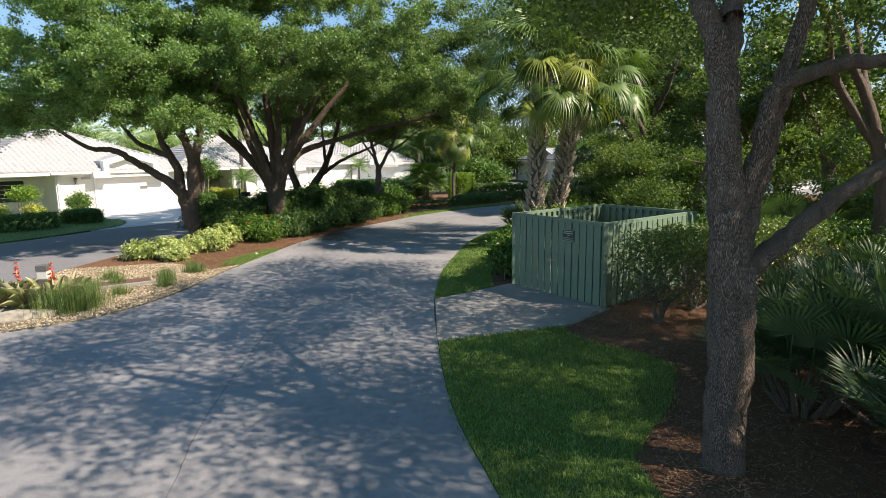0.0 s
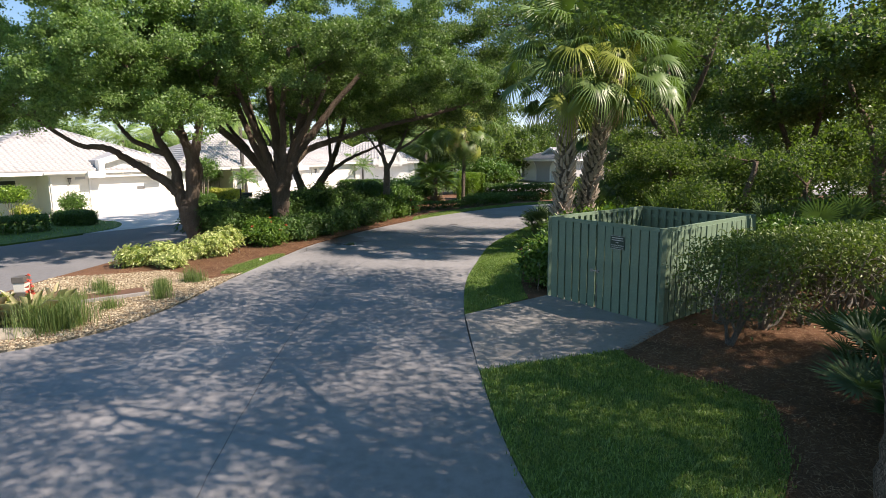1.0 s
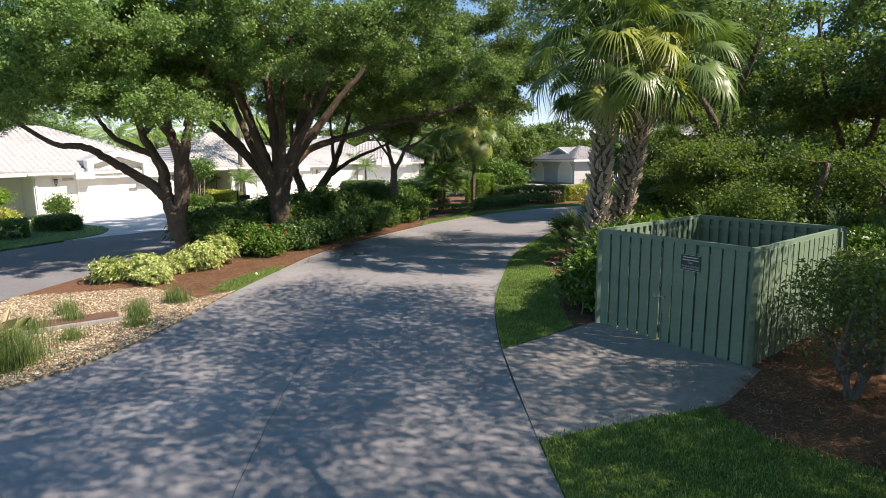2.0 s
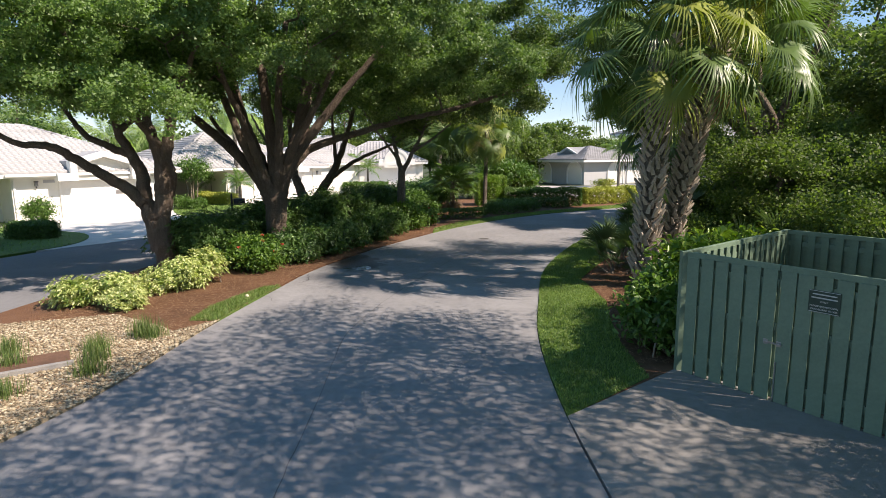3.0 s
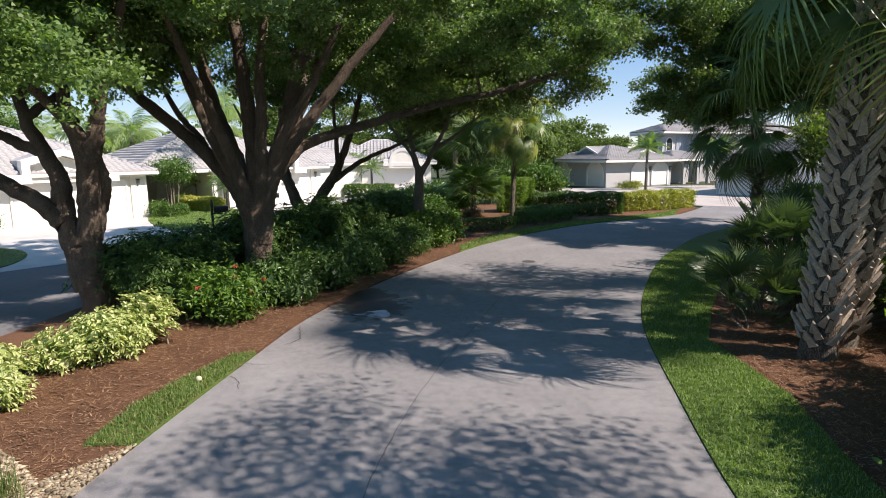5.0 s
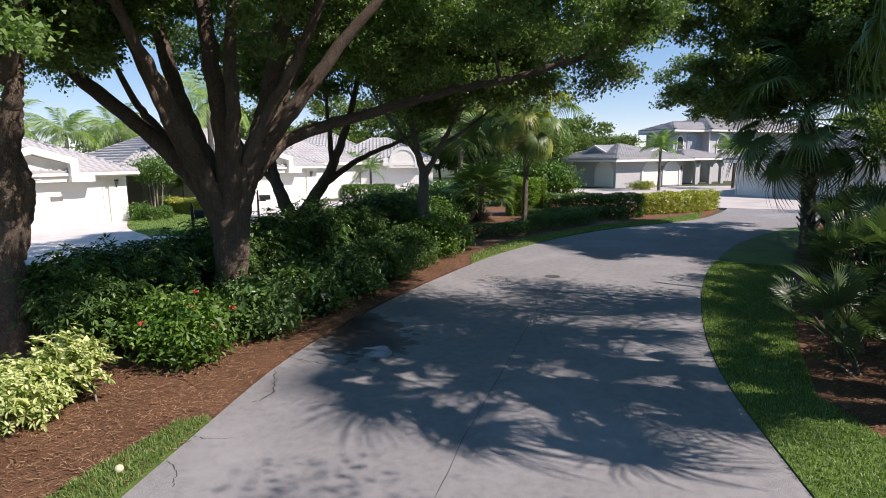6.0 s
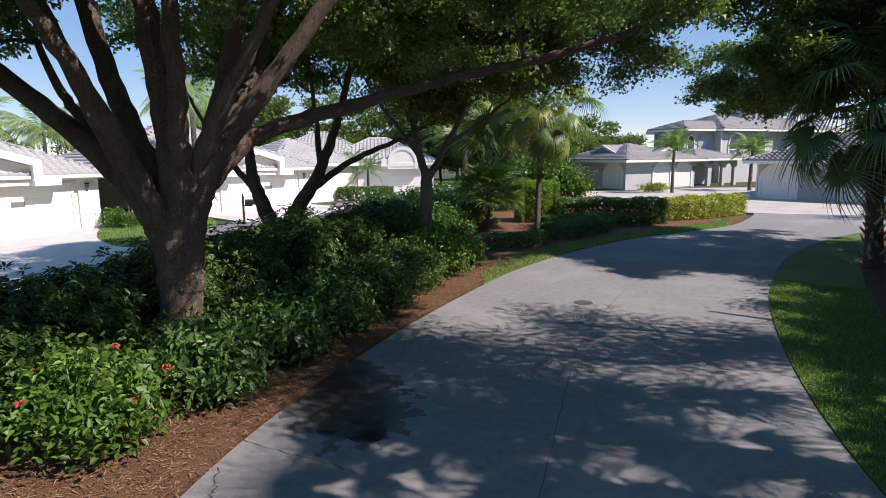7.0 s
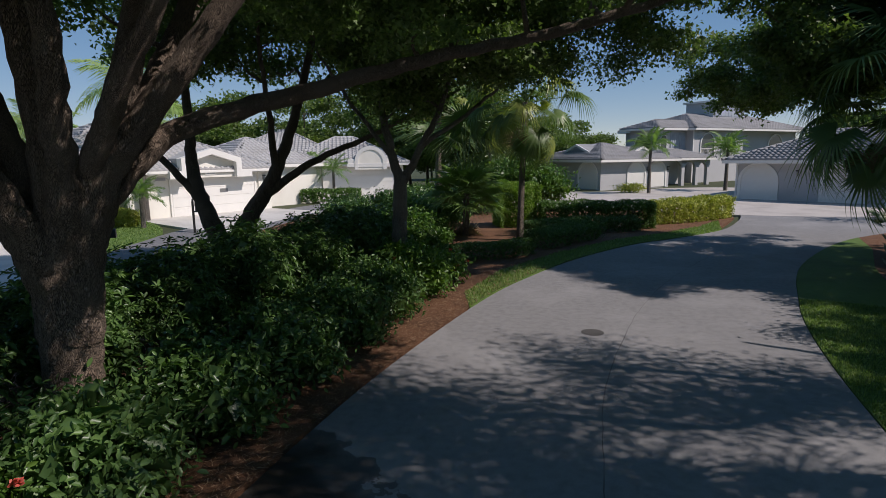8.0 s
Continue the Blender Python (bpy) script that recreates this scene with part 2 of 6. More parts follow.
def leaf_mesh(name, P, length, width, rng, up=0.6, fold=0.18, axis=None, jitter=0.35, single=False):
    """Folded leaves, two triangles each, at the points P."""
    n = len(P)
    a = rng.normal(size=(n, 3))
    if axis is not None:
        a = a * 0.55 + axis
    a[:, 2] -= 0.15
    a = unit(a)
    nn = rng.normal(size=(n, 3)) * (1 - up)
    nn[:, 2] += up
    b = unit(np.cross(nn, a))
    nn = np.cross(a, b)
    L = (length * (1 + jitter * rng.uniform(-1, 1, n)))[:, None]
    W = L * width / length
    V = np.stack([P - a * L * 0.5, P + b * W * 0.5 + nn * L * fold, P + a * L * 0.5, P - b * W * 0.5 + nn * L * fold], 1)
    if single:
        return tri_mesh(name, V[:, [0, 1, 3]] + (V[:, [0, 1, 3]] - P[:, None]) * 0.35, np.arange(n * 3).reshape(-1, 3))
    i = np.arange(n)[:, None] * 4
    T = np.concatenate([i + np.array([0, 1, 2]), i + np.array([0, 2, 3])], 1)
    return tri_mesh(name, V, T)


def oval_leaves(name, P, length, width, rng, up=0.6, fold=0.12, axis=None, jitter=0.3, droop=0.12):
    """Oval leaves folded along the midrib, four triangles each, at the points P."""
    n = len(P)
    a = rng.normal(size=(n, 3)) * (0.18 if axis is not None else 1.0)
    if axis is not None:
        a = a + axis
    a = unit(a)
    nn = rng.normal(size=(n, 3)) * (1 - up)
    nn[:, 2] += up
    b = unit(np.cross(nn, a))
    nn = np.cross(a, b)
    L = (length * (1 + jitter * rng.uniform(-1, 1, n)))[:, None]
    W = L * width / length
    F = nn * L * fold
    dn = np.array([0, 0, -1.0]) * L * droop
    V = np.stack([P, P + a * L * 0.35 + b * W * 0.45 + F, P + a * L * 0.72 + b * W * 0.4 + F + dn * 0.5, P + a * L + dn, P + a * L * 0.72 - b * W * 0.4 + F + dn * 0.5, P + a * L * 0.35 - b * W * 0.45 + F], 1)
    i = np.arange(n)[:, None] * 6
    T = np.concatenate([i + np.array(q) for q in ((0, 1, 2), (0, 2, 3), (0, 3, 4), (0, 4, 5))], 1)
    return tri_mesh(name, V, T)


def whorl_leaves(name, C, N, length, width, rng, count=8):
    """Umbrella-like whorls: leaflets that radiate from each centre C, facing N."""
    n = len(C)
    x = unit(np.cross(N, unit(rng.normal(size=(n, 3))) ))
    y = np.cross(N, x)
    a = (np.arange(count) * 2 * np.pi / count)[None, :] + rng.uniform(0, 6, n)[:, None]
    ax = np.cos(a)[..., None] * x[:, None] + np.sin(a)[..., None] * y[:, None] + 0.25 * N[:, None]
    P = np.repeat(C[:, None], count, 1) + ax * length * 0.15
    return oval_leaves(name, P.reshape(-1, 3), length, width, rng, 0.8, 0.08, ax.reshape(-1, 3), 0.3, 0.12)


def tube_data(pts, radii, seg=8, wob=0.0, rng=None):
    """Vertices and triangles of a tapering tube along pts."""
    pts, radii = np.asarray(pts, float), np.asarray(radii, float)
    d = np.gradient(pts, axis=0)
    d = unit(d)
    ref = np.array([1.0, 0.13, 0.05]) if abs(d[0][0]) < 0.8 else np.array([0.1, 1.0, 0.05])
    V = []
    ang = np.linspace(0, 2 * np.pi, seg, endpoint=False)
    prof = rng.normal(size=seg) if wob else None
    for k in range(len(pts)):
        x = ref - d[k] * (ref @ d[k])
        x /= np.linalg.norm(x)
        y = np.cross(d[k], x)
        ref = x
        if wob:
            prof = 0.86 * prof + 0.5 * rng.normal(size=seg)
        r = radii[k] * (1 + (wob * prof if wob else 0))
        V.append(pts[k] + (np.cos(ang) * r)[:, None] * x + (np.sin(ang) * r)[:, None] * y)
    V = np.concatenate(V)
    T = []
    for k in range(len(pts) - 1):
        for s in range(seg):
            a, b = k * seg + s, k * seg + (s + 1) % seg
            c, e = a + seg, b + seg
            T += [(a, b, e), (a, e, c)]
    n = len(V)
    V = np.concatenate([V, pts[-1:]])
    T += [((len(pts) - 1) * seg + s, (len(pts) - 1) * seg + (s + 1) % seg, n) for s in range(seg)]
    return V, np.array(T)


def joined(name, pieces):
    vs, ts, off = [], [], 0
    for v, t in pieces:
        vs.append(v)
        ts.append(t + off)
        off += len(v)
    return tri_mesh(name, np.concatenate(vs), np.concatenate(ts))


def smooth_line(pts, n=6, closed=False):
    """A smooth line through pts (Catmull-Rom)."""
    P = [Vector(p) for p in pts]
    out = []
    cnt = len(P)
    for i in range(cnt if closed else cnt - 1):
        g = (lambda k: P[k % cnt]) if closed else (lambda k: P[min(max(k, 0), cnt - 1)])
        p0, p1, p2, p3 = g(i - 1), g(i), g(i + 1), g(i + 2)
        for s in range(n):
            t = s / n
            out.append(0.5 * ((2 * p1) + (p2 - p0) * t + (2 * p0 - 5 * p1 + 4 * p2 - p3) * t * t + (3 * p1 - p0 - 3 * p2 + p3) * t ** 3))
    if not closed:
        out.append(P[-1])
    return [tuple(o) for o in out]


def box(bm, lo, hi, m=None, bevel=0.0):
    geo = bmesh.ops.create_cube(bm, size=1.0)
    sc = Matrix.Translation([(a + b) / 2 for a, b in zip(lo, hi)]) @ Matrix.Diagonal([(b - a) for a, b in zip(lo, hi)] + [1])
    bmesh.ops.transform(bm, matrix=(m @ sc if m else sc), verts=geo["verts"])
    if bevel:
        es = list({e for v in geo["verts"] for e in v.link_edges})
        bmesh.ops.bevel(bm, geom=es, offset=bevel, segments=2, profile=0.6, affect="EDGES")
    return bm


def boxed(lo, hi, bevel=0.0, m=None):
    return box(bmesh.new(), lo, hi, m, bevel)


def prism(outline, z0, z1):
    """A flat slab with the given outline."""
    bm = bmesh.new()
    vs = [bm.verts.new((x, y, z1)) for x, y in outline]
    f = bm.faces.new(vs)
    if f.normal.z < 0 or sum(outline[i - 1][0] * outline[i][1] - outline[i][0] * outline[i - 1][1] for i in range(len(outline))) < 0:
        f.normal_flip()
    r = bmesh.ops.extrude_face_region(bm, geom=[f])
    for v in r["geom"]:
        if isinstance(v, bmesh.types.BMVert):
            v.co.z = z1
    for v in vs:
        v.co.z = z0
    bmesh.ops.recalc_face_normals(bm, faces=bm.faces)
    bmesh.ops.triangulate(bm, faces=[q for q in bm.faces if len(q.verts) > 4])
    return bm


def inside(poly, X, Y):
    res = np.zeros(len(X), bool)
    p = np.asarray(poly)
    for i in range(len(p)):
        (x1, y1), (x2, y2) = p[i - 1][:2], p[i][:2]
        if y1 == y2:
            continue
        c = (y1 > Y) != (y2 > Y)
        res ^= c & (X < (x2 - x1) * (Y - y1) / (y2 - y1) + x1)
    return res


def scatter(poly, n, rng):
    p = np.asarray(poly)
    lo, hi = p.min(0)[:2], p.max(0)[:2]
    out = np.zeros((0, 2))
    while len(out) < n:
        q = rng.uniform(lo, hi, (n * 2, 2))
        out = np.concatenate([out, q[inside(poly, q[:, 0], q[:, 1])]])
    return out[:n]


def blob_points(blobs, n, rng, shell=0.45):
    """Points in a set of ellipsoids (centre, radii), thicker towards their surface."""
    vol = np.array([b[1][0] * b[1][1] * b[1][2] for b in blobs]) ** 0.8
    pick = rng.choice(len(blobs), n, p=vol / vol.sum())
    d = unit(rng.normal(size=(n, 3)))
    r = rng.uniform(shell ** 2, 1, n) ** 0.5
    C, R = np.array([b[0] for b in blobs], float)[pick], np.array([b[1] for b in blobs], float)[pick]
    return C + d * r[:, None] * R * (1 + 0.12 * rng.normal(size=n))[:, None]


def oak(label, at, limbs, blobs, clumps, per, leaf, mat_leaf, mat_bark, seed, name="oak_tree", spread=0.2, group="", every=3, twig=0.035, low=None, bough=0.95, sprays=13, single=False):
    """A broadleaf tree: main limbs given as (points, first radius, last radius), finer branches grown out to the clumps of leaves."""
    rng = np.random.default_rng(seed)
    t = thing(name, label, "tree", at, group=group)
    pieces, nodes, nrad = [], [], []
    for k, (pts, r0, r1) in enumerate(limbs):
        L = np.array(smooth_line(pts, 8))
        L[1:] += rng.normal(size=L[1:].shape) * 0.012
        rad = np.linspace(r0, r1, len(L))
        if k == 0:
            rad[0] *= 1.3
            rad[1] *= 1.12
        pieces.append(tube_data(L, rad, 26 if r0 > 0.12 else 10, 0.042, rng))
        nodes += list(L[2:])
        nrad += list(rad[2:])
    nb = max(6, clumps // sprays)
    B = blob_points(blobs, nb, rng, 0.5)
    if low is not None:
        B[:, 2] = np.maximum(B[:, 2], low + rng.uniform(0, 0.9, nb))
    pick = rng.integers(nb, size=clumps)
    rb = bough * rng.uniform(0.65, 1.3, nb)
    d = unit(rng.normal(size=(clumps, 3)) + np.array([0, 0, 0.35]))
    cl = B[pick] + d * (rng.uniform(0.12, 1, clumps) ** 0.5 * rb[pick])[:, None] * np.array([1, 1, 0.5])
    c0 = np.array(nodes).mean(0)
    ends = np.concatenate([B - np.array([0, 0, 0.15]), cl[::every * 5]])
    ends = ends[np.argsort(np.linalg.norm(ends - c0, axis=1))]
    N, R = np.array(nodes), np.array(nrad)
    for e in ends:
        q = np.linalg.norm(N - e, axis=1)
        i = int(np.argmin(q + (R < 0.012) * 0.3))
        s, dist = N[i], q[i]
        if dist < 0.15:
            continue
        m1 = s + (e - s) * 0.4 + rng.normal(size=3) * 0.10 * dist + np.array([0, 0, 0.06 * dist])
        m2 = s + (e - s) * 0.75 + rng.normal(size=3) * 0.08 * dist
        ra = min(R[i] * 0.75, twig + 0.012 * dist)
        pieces.append(tube_data([s, m1, m2, e], [ra, ra * 0.75, ra * 0.5, ra * 0.25], 5))
        N = np.concatenate([N, [m1, m2, e]])
        R = np.concatenate([R, [ra * 0.75, ra * 0.5, ra * 0.3]])
    part("trunk", joined("trunk", pieces), mat_bark, t, smooth=True)
    P = np.repeat(cl, per, 0) + rng.normal(size=(clumps * per, 3)) * np.array([spread, spread, spread * 0.7])
    part("crown", leaf_mesh("crown", P, leaf, leaf * 0.55, rng, up=0.5, single=single), mat_leaf, t)
    return t


def fan_mesh(name, rng, radius=1.05, segs=44, arc=290, droop=0.66, stalk=1.25, width=0.019, cone=0.24, split=0.28, bend=0.0):
    """A fan palm leaf: stalk along +x, pleated segments that part and hang at their tips."""
    V, T = [], []
    sv, st = tube_data([(0, 0, 0), (stalk * 0.5, 0, 0.04), (stalk, 0, 0)], [0.018, 0.013, 0.010], 4)
    V += list(sv)
    T += list(st)
    hub = np.array([stalk, 0, 0])
    cb, sb = math.cos(radians(bend)), math.sin(radians(bend))

    def point(a, u, L, hang):
        h = u * L * (1 - 0.25 * hang * max(0, u - split))
        z = cone * (0.3 + abs(math.sin(a))) * u * L - hang * L * max(0, u - split) ** 1.6 * 1.9
        x = math.cos(a) * h
        return hub + np.array([x * cb + z * sb, math.sin(a) * h, z * cb - x * sb])

    half = radians(arc) / segs / 2
    inner = []
    for k in range(segs + 1):
        a = radians(arc) * (k / segs - 0.5)
        i0 = len(V)
        V += [point(a, 0.03, radius, 0), point(a, split, radius, 0) - np.array([0, 0, 0.02 * radius])]
        inner.append(i0)
    T.append((len(sv) - 1, inner[segs // 2], inner[segs // 2] + 1))
    for k in range(segs):
        f = (k + 0.5) / segs - 0.5
        a = radians(arc) * f
        L = radius * (1.0 - 1.4 * f * f) * rng.uniform(0.9, 1.08)
        hang = droop * rng.uniform(0.7, 1.35)
        s = np.array([-math.sin(a), math.cos(a), 0.0])
        i0, b, c = len(V), inner[k], inner[k + 1]
        V += [point(a, 0.03, radius, 0), point(a, split, radius, 0) + np.array([0, 0, 0.02 * radius])]
        T += [(b, i0, i0 + 1), (b, i0 + 1, b + 1), (i0, c, c + 1), (i0, c + 1, i0 + 1)]
        prev = (b + 1, i0 + 1, c + 1)
        for u, w in ((0.62, 0.8), (0.82, 0.5), (1.0, 0.04)):
            p, q = point(a, u, L, hang), len(V)
            ww = width * w * radius
            V += [p - s * ww, p + np.array([0, 0, 0.3 * ww]), p + s * ww]
            for m in (0, 1):
                T += [(prev[m], prev[m + 1], q + m + 1), (prev[m], q + m + 1, q + m)]
            prev = (q, q + 1, q + 2)
    return tri_mesh(name, V, T)


def feather_mesh(name, rng, length=1.8, pairs=52, leaflet=0.42, arch=0.55, width=0.035, hang=0.35, spread=0.0):
    """A feather palm leaf along +x that arches down, with two rows of leaflets."""
    u = np.linspace(0, 1, 27)
    line = np.stack([length * (u - 0.12 * arch * u ** 3), 0 * u, length * (0.25 * u * arch - arch * 0.75 * u ** 2.4)], 1)
    V, T = tube_data(line, np.linspace(0.016, 0.004, 27), 3)
    V, T = list(V), list(T)
    for k in range(pairs):
        f = 0.1 + 0.9 * k / pairs
        p = np.array([np.interp(f, u, line[:, j]) for j in range(3)])
        for side in (-1, 1):
            d = unit(np.array([0.55 + 0.4 * f, side * 1.0, rng.uniform(-0.25, 0.35) + spread * rng.uniform(-1, 1)]))
            L = leaflet * (0.55 + 0.9 * math.sin(math.pi * min(1, f * 0.9 + 0.08))) * rng.uniform(0.85, 1.1)
            wv = np.array([0.8, -0.4 * side, 0.15]) * width * 0.5
            m, e = p + d * L * 0.5 + np.array([0, 0, -0.3 * hang * L]), p + d * L * (1 - 0.2 * min(hang, 1.5)) + np.array([0, 0, -hang * L])
            i0, root = len(V), 3 * int(round(f * 26)) + (1 if side > 0 else 2)
            V += [m + wv, e, m - wv]
            T += [(root, i0, i0 + 2), (i0, i0 + 1, i0 + 2)]
    return tri_mesh(name, V, T)


L_FANLIGHT = leafy("light_fan_fronds", (0.10, 0.19, 0.05), (0.19, 0.31, 0.085), (0.34, 0.46, 0.15), 0.38, 0.38)
FAN_RNG = np.random.default_rng(5)
FANS = {}
for key, mt, kw in (("green", L_PALM, {"bend": 16, "stalk": 1.5, "width": 0.017}), ("yellow", L_PALMY, {"droop": 0.75, "bend": 30, "stalk": 1.45, "width": 0.017}), ("dead", L_DEAD, {"droop": 1.0, "cone": -0.2}),
                    ("palmetto", L_PALMETTO, {"radius": 0.55, "segs": 24, "arc": 250, "droop": 0.12, "stalk": 0.6, "width": 0.042, "cone": 0.35}),
                    ("small", L_FANLIGHT, {"radius": 0.7, "segs": 26, "droop": 0.35, "stalk": 0.6})):
    FANS[key] = []
    for j in range(3):
        me = fan_mesh("frond", FAN_RNG, **kw)
        me.materials.append(mt)
        FANS[key].append(me)


def aimed(at, yaw, tilt, roll=0.0, s=1.0):
    """+x of the part points along yaw, raised by tilt (degrees)."""
    return pose(*at) @ pose(0, 0, 0, 0, 0, yaw) @ pose(0, 0, 0, 0, -tilt, 0) @ pose(0, 0, 0, roll, 0, 0) @ Matrix.Scale(s, 4)


def boot_mesh():
    bm = bmesh.new()
    a = [(-0.062, -0.02, 0), (0.062, -0.02, 0), (0.055, 0.042, 0.015), (-0.055, 0.042, 0.015)]
    b = [(-0.026, 0.095, 0.26), (0.018, 0.095, 0.285), (0.02, 0.122, 0.27), (-0.024, 0.122, 0.245)]
    va, vb = [bm.verts.new(p) for p in a], [bm.verts.new(p) for p in b]
    for k in range(4):
        bm.faces.new((va[k], va[(k + 1) % 4], vb[(k + 1) % 4], vb[k]))
    bm.faces.new(vb[::-1])
    bmesh.ops.recalc_face_normals(bm, faces=bm.faces)
    me = to_mesh("boot", bm)
    me.materials.append(M_BOOT)
    return me


BOOT = boot_mesh()


def sabal(label, at, lean, height, r, fronds, seed, size=1.0, boots=130, kinds=("green", "green", "green", "yellow"), skirt=6, group="", boot_low=0.2, name="cabbage_palm", tilt_low=-60, bloom=None):
    """A fan palm with old leaf bases up its trunk and a round head of fronds."""
    rng = np.random.default_rng(seed)
    t = thing(name, label, "palm tree", at, group=group)
    top = np.array([lean[0], lean[1], height])
    u = np.linspace(0, 1, 14)
    line = np.stack([top[0] * u ** 1.15, top[1] * u ** 1.15, height * u], 1)
    rad = r * (1 + 0.25 * np.exp(-u * 9) - 0.1 * u)
    tr = part("trunk", joined("trunk", [tube_data(line, rad, 14, 0.05, rng)]), M_PALMBARK, t, smooth=True)
    for k in range(boots):
        f = boot_low / height + (1 - boot_low / height) * k / max(1, boots)
        p = [np.interp(f, u, line[:, j]) for j in range(3)]
        part("boot", BOOT, None, tr, m=pose(*p, 0, 0, 137.5 * k + rng.uniform(-12, 12)) @ pose(0, np.interp(f, u, rad) - 0.02, 0, rng.uniform(-16, -2), (20 if k % 2 else -20) + rng.uniform(-12, 12), 0) @ Matrix.Scale(rng.uniform(0.75, 1.1) * r / 0.22, 4))
    for k in range(fronds + skirt):
        dead = k >= fronds
        f = (k + 0.5) / fronds
        tilt = 82 - (82 - tilt_low) * f ** 0.85 + rng.uniform(-8, 8) if not dead else rng.uniform(-86, -70)
        kind = "dead" if dead else kinds[int(rng.integers(len(kinds)))] if f > 0.25 else "green"
        me = FANS[kind][int(rng.integers(3))]
        part("frond", me, None, t, m=aimed(tuple(top + np.array([0, 0, 0.1 - 0.35 * min(f, 1.2)])), 137.5 * k + rng.uniform(-15, 15), tilt, rng.uniform(-25, 25), size * rng.uniform(0.85, 1.15) * (0.65 if dead else 1.0)))
    if bloom is not None:
        tip = top + np.array(bloom)
        pcs = [tube_data(smooth_line([tuple(top), tuple(top * 0.5 + tip * 0.5 + np.array([0, 0, 0.25])), tuple(tip)], 4), [0.018] * 9, 5)]
        pts = []
        for k in range(46):
            s = top + (tip - top) * rng.uniform(0.45, 1.0) + np.array([0, 0, 0.12])
            e = s + unit(rng.normal(size=3) + np.array([0, 0, -0.25]))[...] * rng.uniform(0.2, 0.55)
            pcs.append(tube_data([s, (s + e) / 2 + np.array([0, 0, 0.06]), e], [0.005, 0.004, 0.002], 3))
            pts.append(s + (e - s) * rng.uniform(0.2, 1.0, 60)[:, None] + rng.normal(size=(60, 3)) * 0.035)
        st = part("flower_stalk", joined("flower_stalk", pcs), M_PALEBARK, t)
        part("blossom", leaf_mesh("blossom", np.concatenate(pts), 0.035, 0.02, rng), L_YHEDGE, st, "pale yellow-green blossom")
    return t


def palmetto(label, at, fronds, seed, size=1.0, reach=0.8, high=0.6, group="palmettos"):
    """A low clump of saw palmetto: stiff fans on stalks that rise from the ground."""
    rng = np.random.default_rng(seed)
    t = thing("saw_palmetto", label, "shrub", at, group=group)
    for k in range(fronds):
        yaw, d = rng.uniform(0, 360), reach * math.sqrt(rng.uniform(0, 1))
        foot = np.array([math.cos(radians(yaw)) * d, math.sin(radians(yaw)) * d, high * rng.uniform(0.2, 1.0)])
        part("frond", FANS["palmetto"][int(rng.integers(3))], None, t, m=aimed(tuple(foot), yaw + rng.uniform(-50, 50), rng.uniform(15, 75), rng.uniform(-30, 30), size * rng.uniform(0.75, 1.25)))
        if k % 4 == 0:
            part("stem", joined("stem", [tube_data([(foot[0] * 0.4, foot[1] * 0.4, -0.02), foot], [0.04, 0.02], 5)]), M_PALMBARK, t)
    return t


def feather_palm(label, at, height, r, fronds, seed, length=1.6, leaflet=0.35, mat_trunk=None, lean=(0, 0), name="feather_palm", group="", hang=0.35, spread=0.0, arch=0.75, lw=0.024, pairs=52, mat_leaf=None):
    rng = np.random.default_rng(seed)
    t = thing(name, label, "palm tree", at, group=group)
    u = np.linspace(0, 1, 8)
    line = np.stack([lean[0] * u, lean[1] * u, height * u], 1)
    part("trunk", joined("trunk", [tube_data(line, r * (1.15 - 0.35 * u), 10, 0.05, rng)]), mat_trunk or M_PALEBARK, t, smooth=True)
    ms = [feather_mesh("frond", rng, length, pairs, leaflet, arch, lw, hang, spread) for _ in range(3)]
    for me in ms:
        me.materials.append(mat_leaf or L_FEATHER)
    for k in range(fronds):
        f = (k + 0.5) / fronds
        part("frond", ms[k % 3], None, t, m=aimed((lean[0], lean[1], height), 137.5 * k + rng.uniform(-10, 10), 80 - 95 * f + rng.uniform(-8, 8), rng.uniform(-15, 15), rng.uniform(0.85, 1.1)))
    return t


def stems_data(foot, ends, r, rng):
    out = []
    for e in ends:
        s = foot + rng.normal(size=3) * np.array([0.1, 0.1, 0])
        m = s + (e - s) * 0.55 + rng.normal(size=3) * 0.12
        out.append(tube_data([s, m, e], [r, r * 0.7, r * 0.4], 5))
    return out


def petal_head(c, n, r, rng, tall=0.6):
    """A flower head: pointed petals that spread from one heart."""
    V, T = [np.array(c, float)], []
    for k in range(n):
        d = unit(rng.normal(size=3) + np.array([0, 0, 0.5])) * np.array([1, 1, tall])
        s = unit(np.cross(d, rng.normal(size=3))) * r * 0.3
        L = r * rng.uniform(0.7, 1.2)
        V += [V[0] + d * L * 0.7 + s, V[0] + d * L, V[0] + d * L * 0.7 - s]
        q = 1 + 3 * k
        T += [(0, q, q + 1), (0, q + 1, q + 2)]
    return tri_mesh("flower", np.array(V), np.array(T))


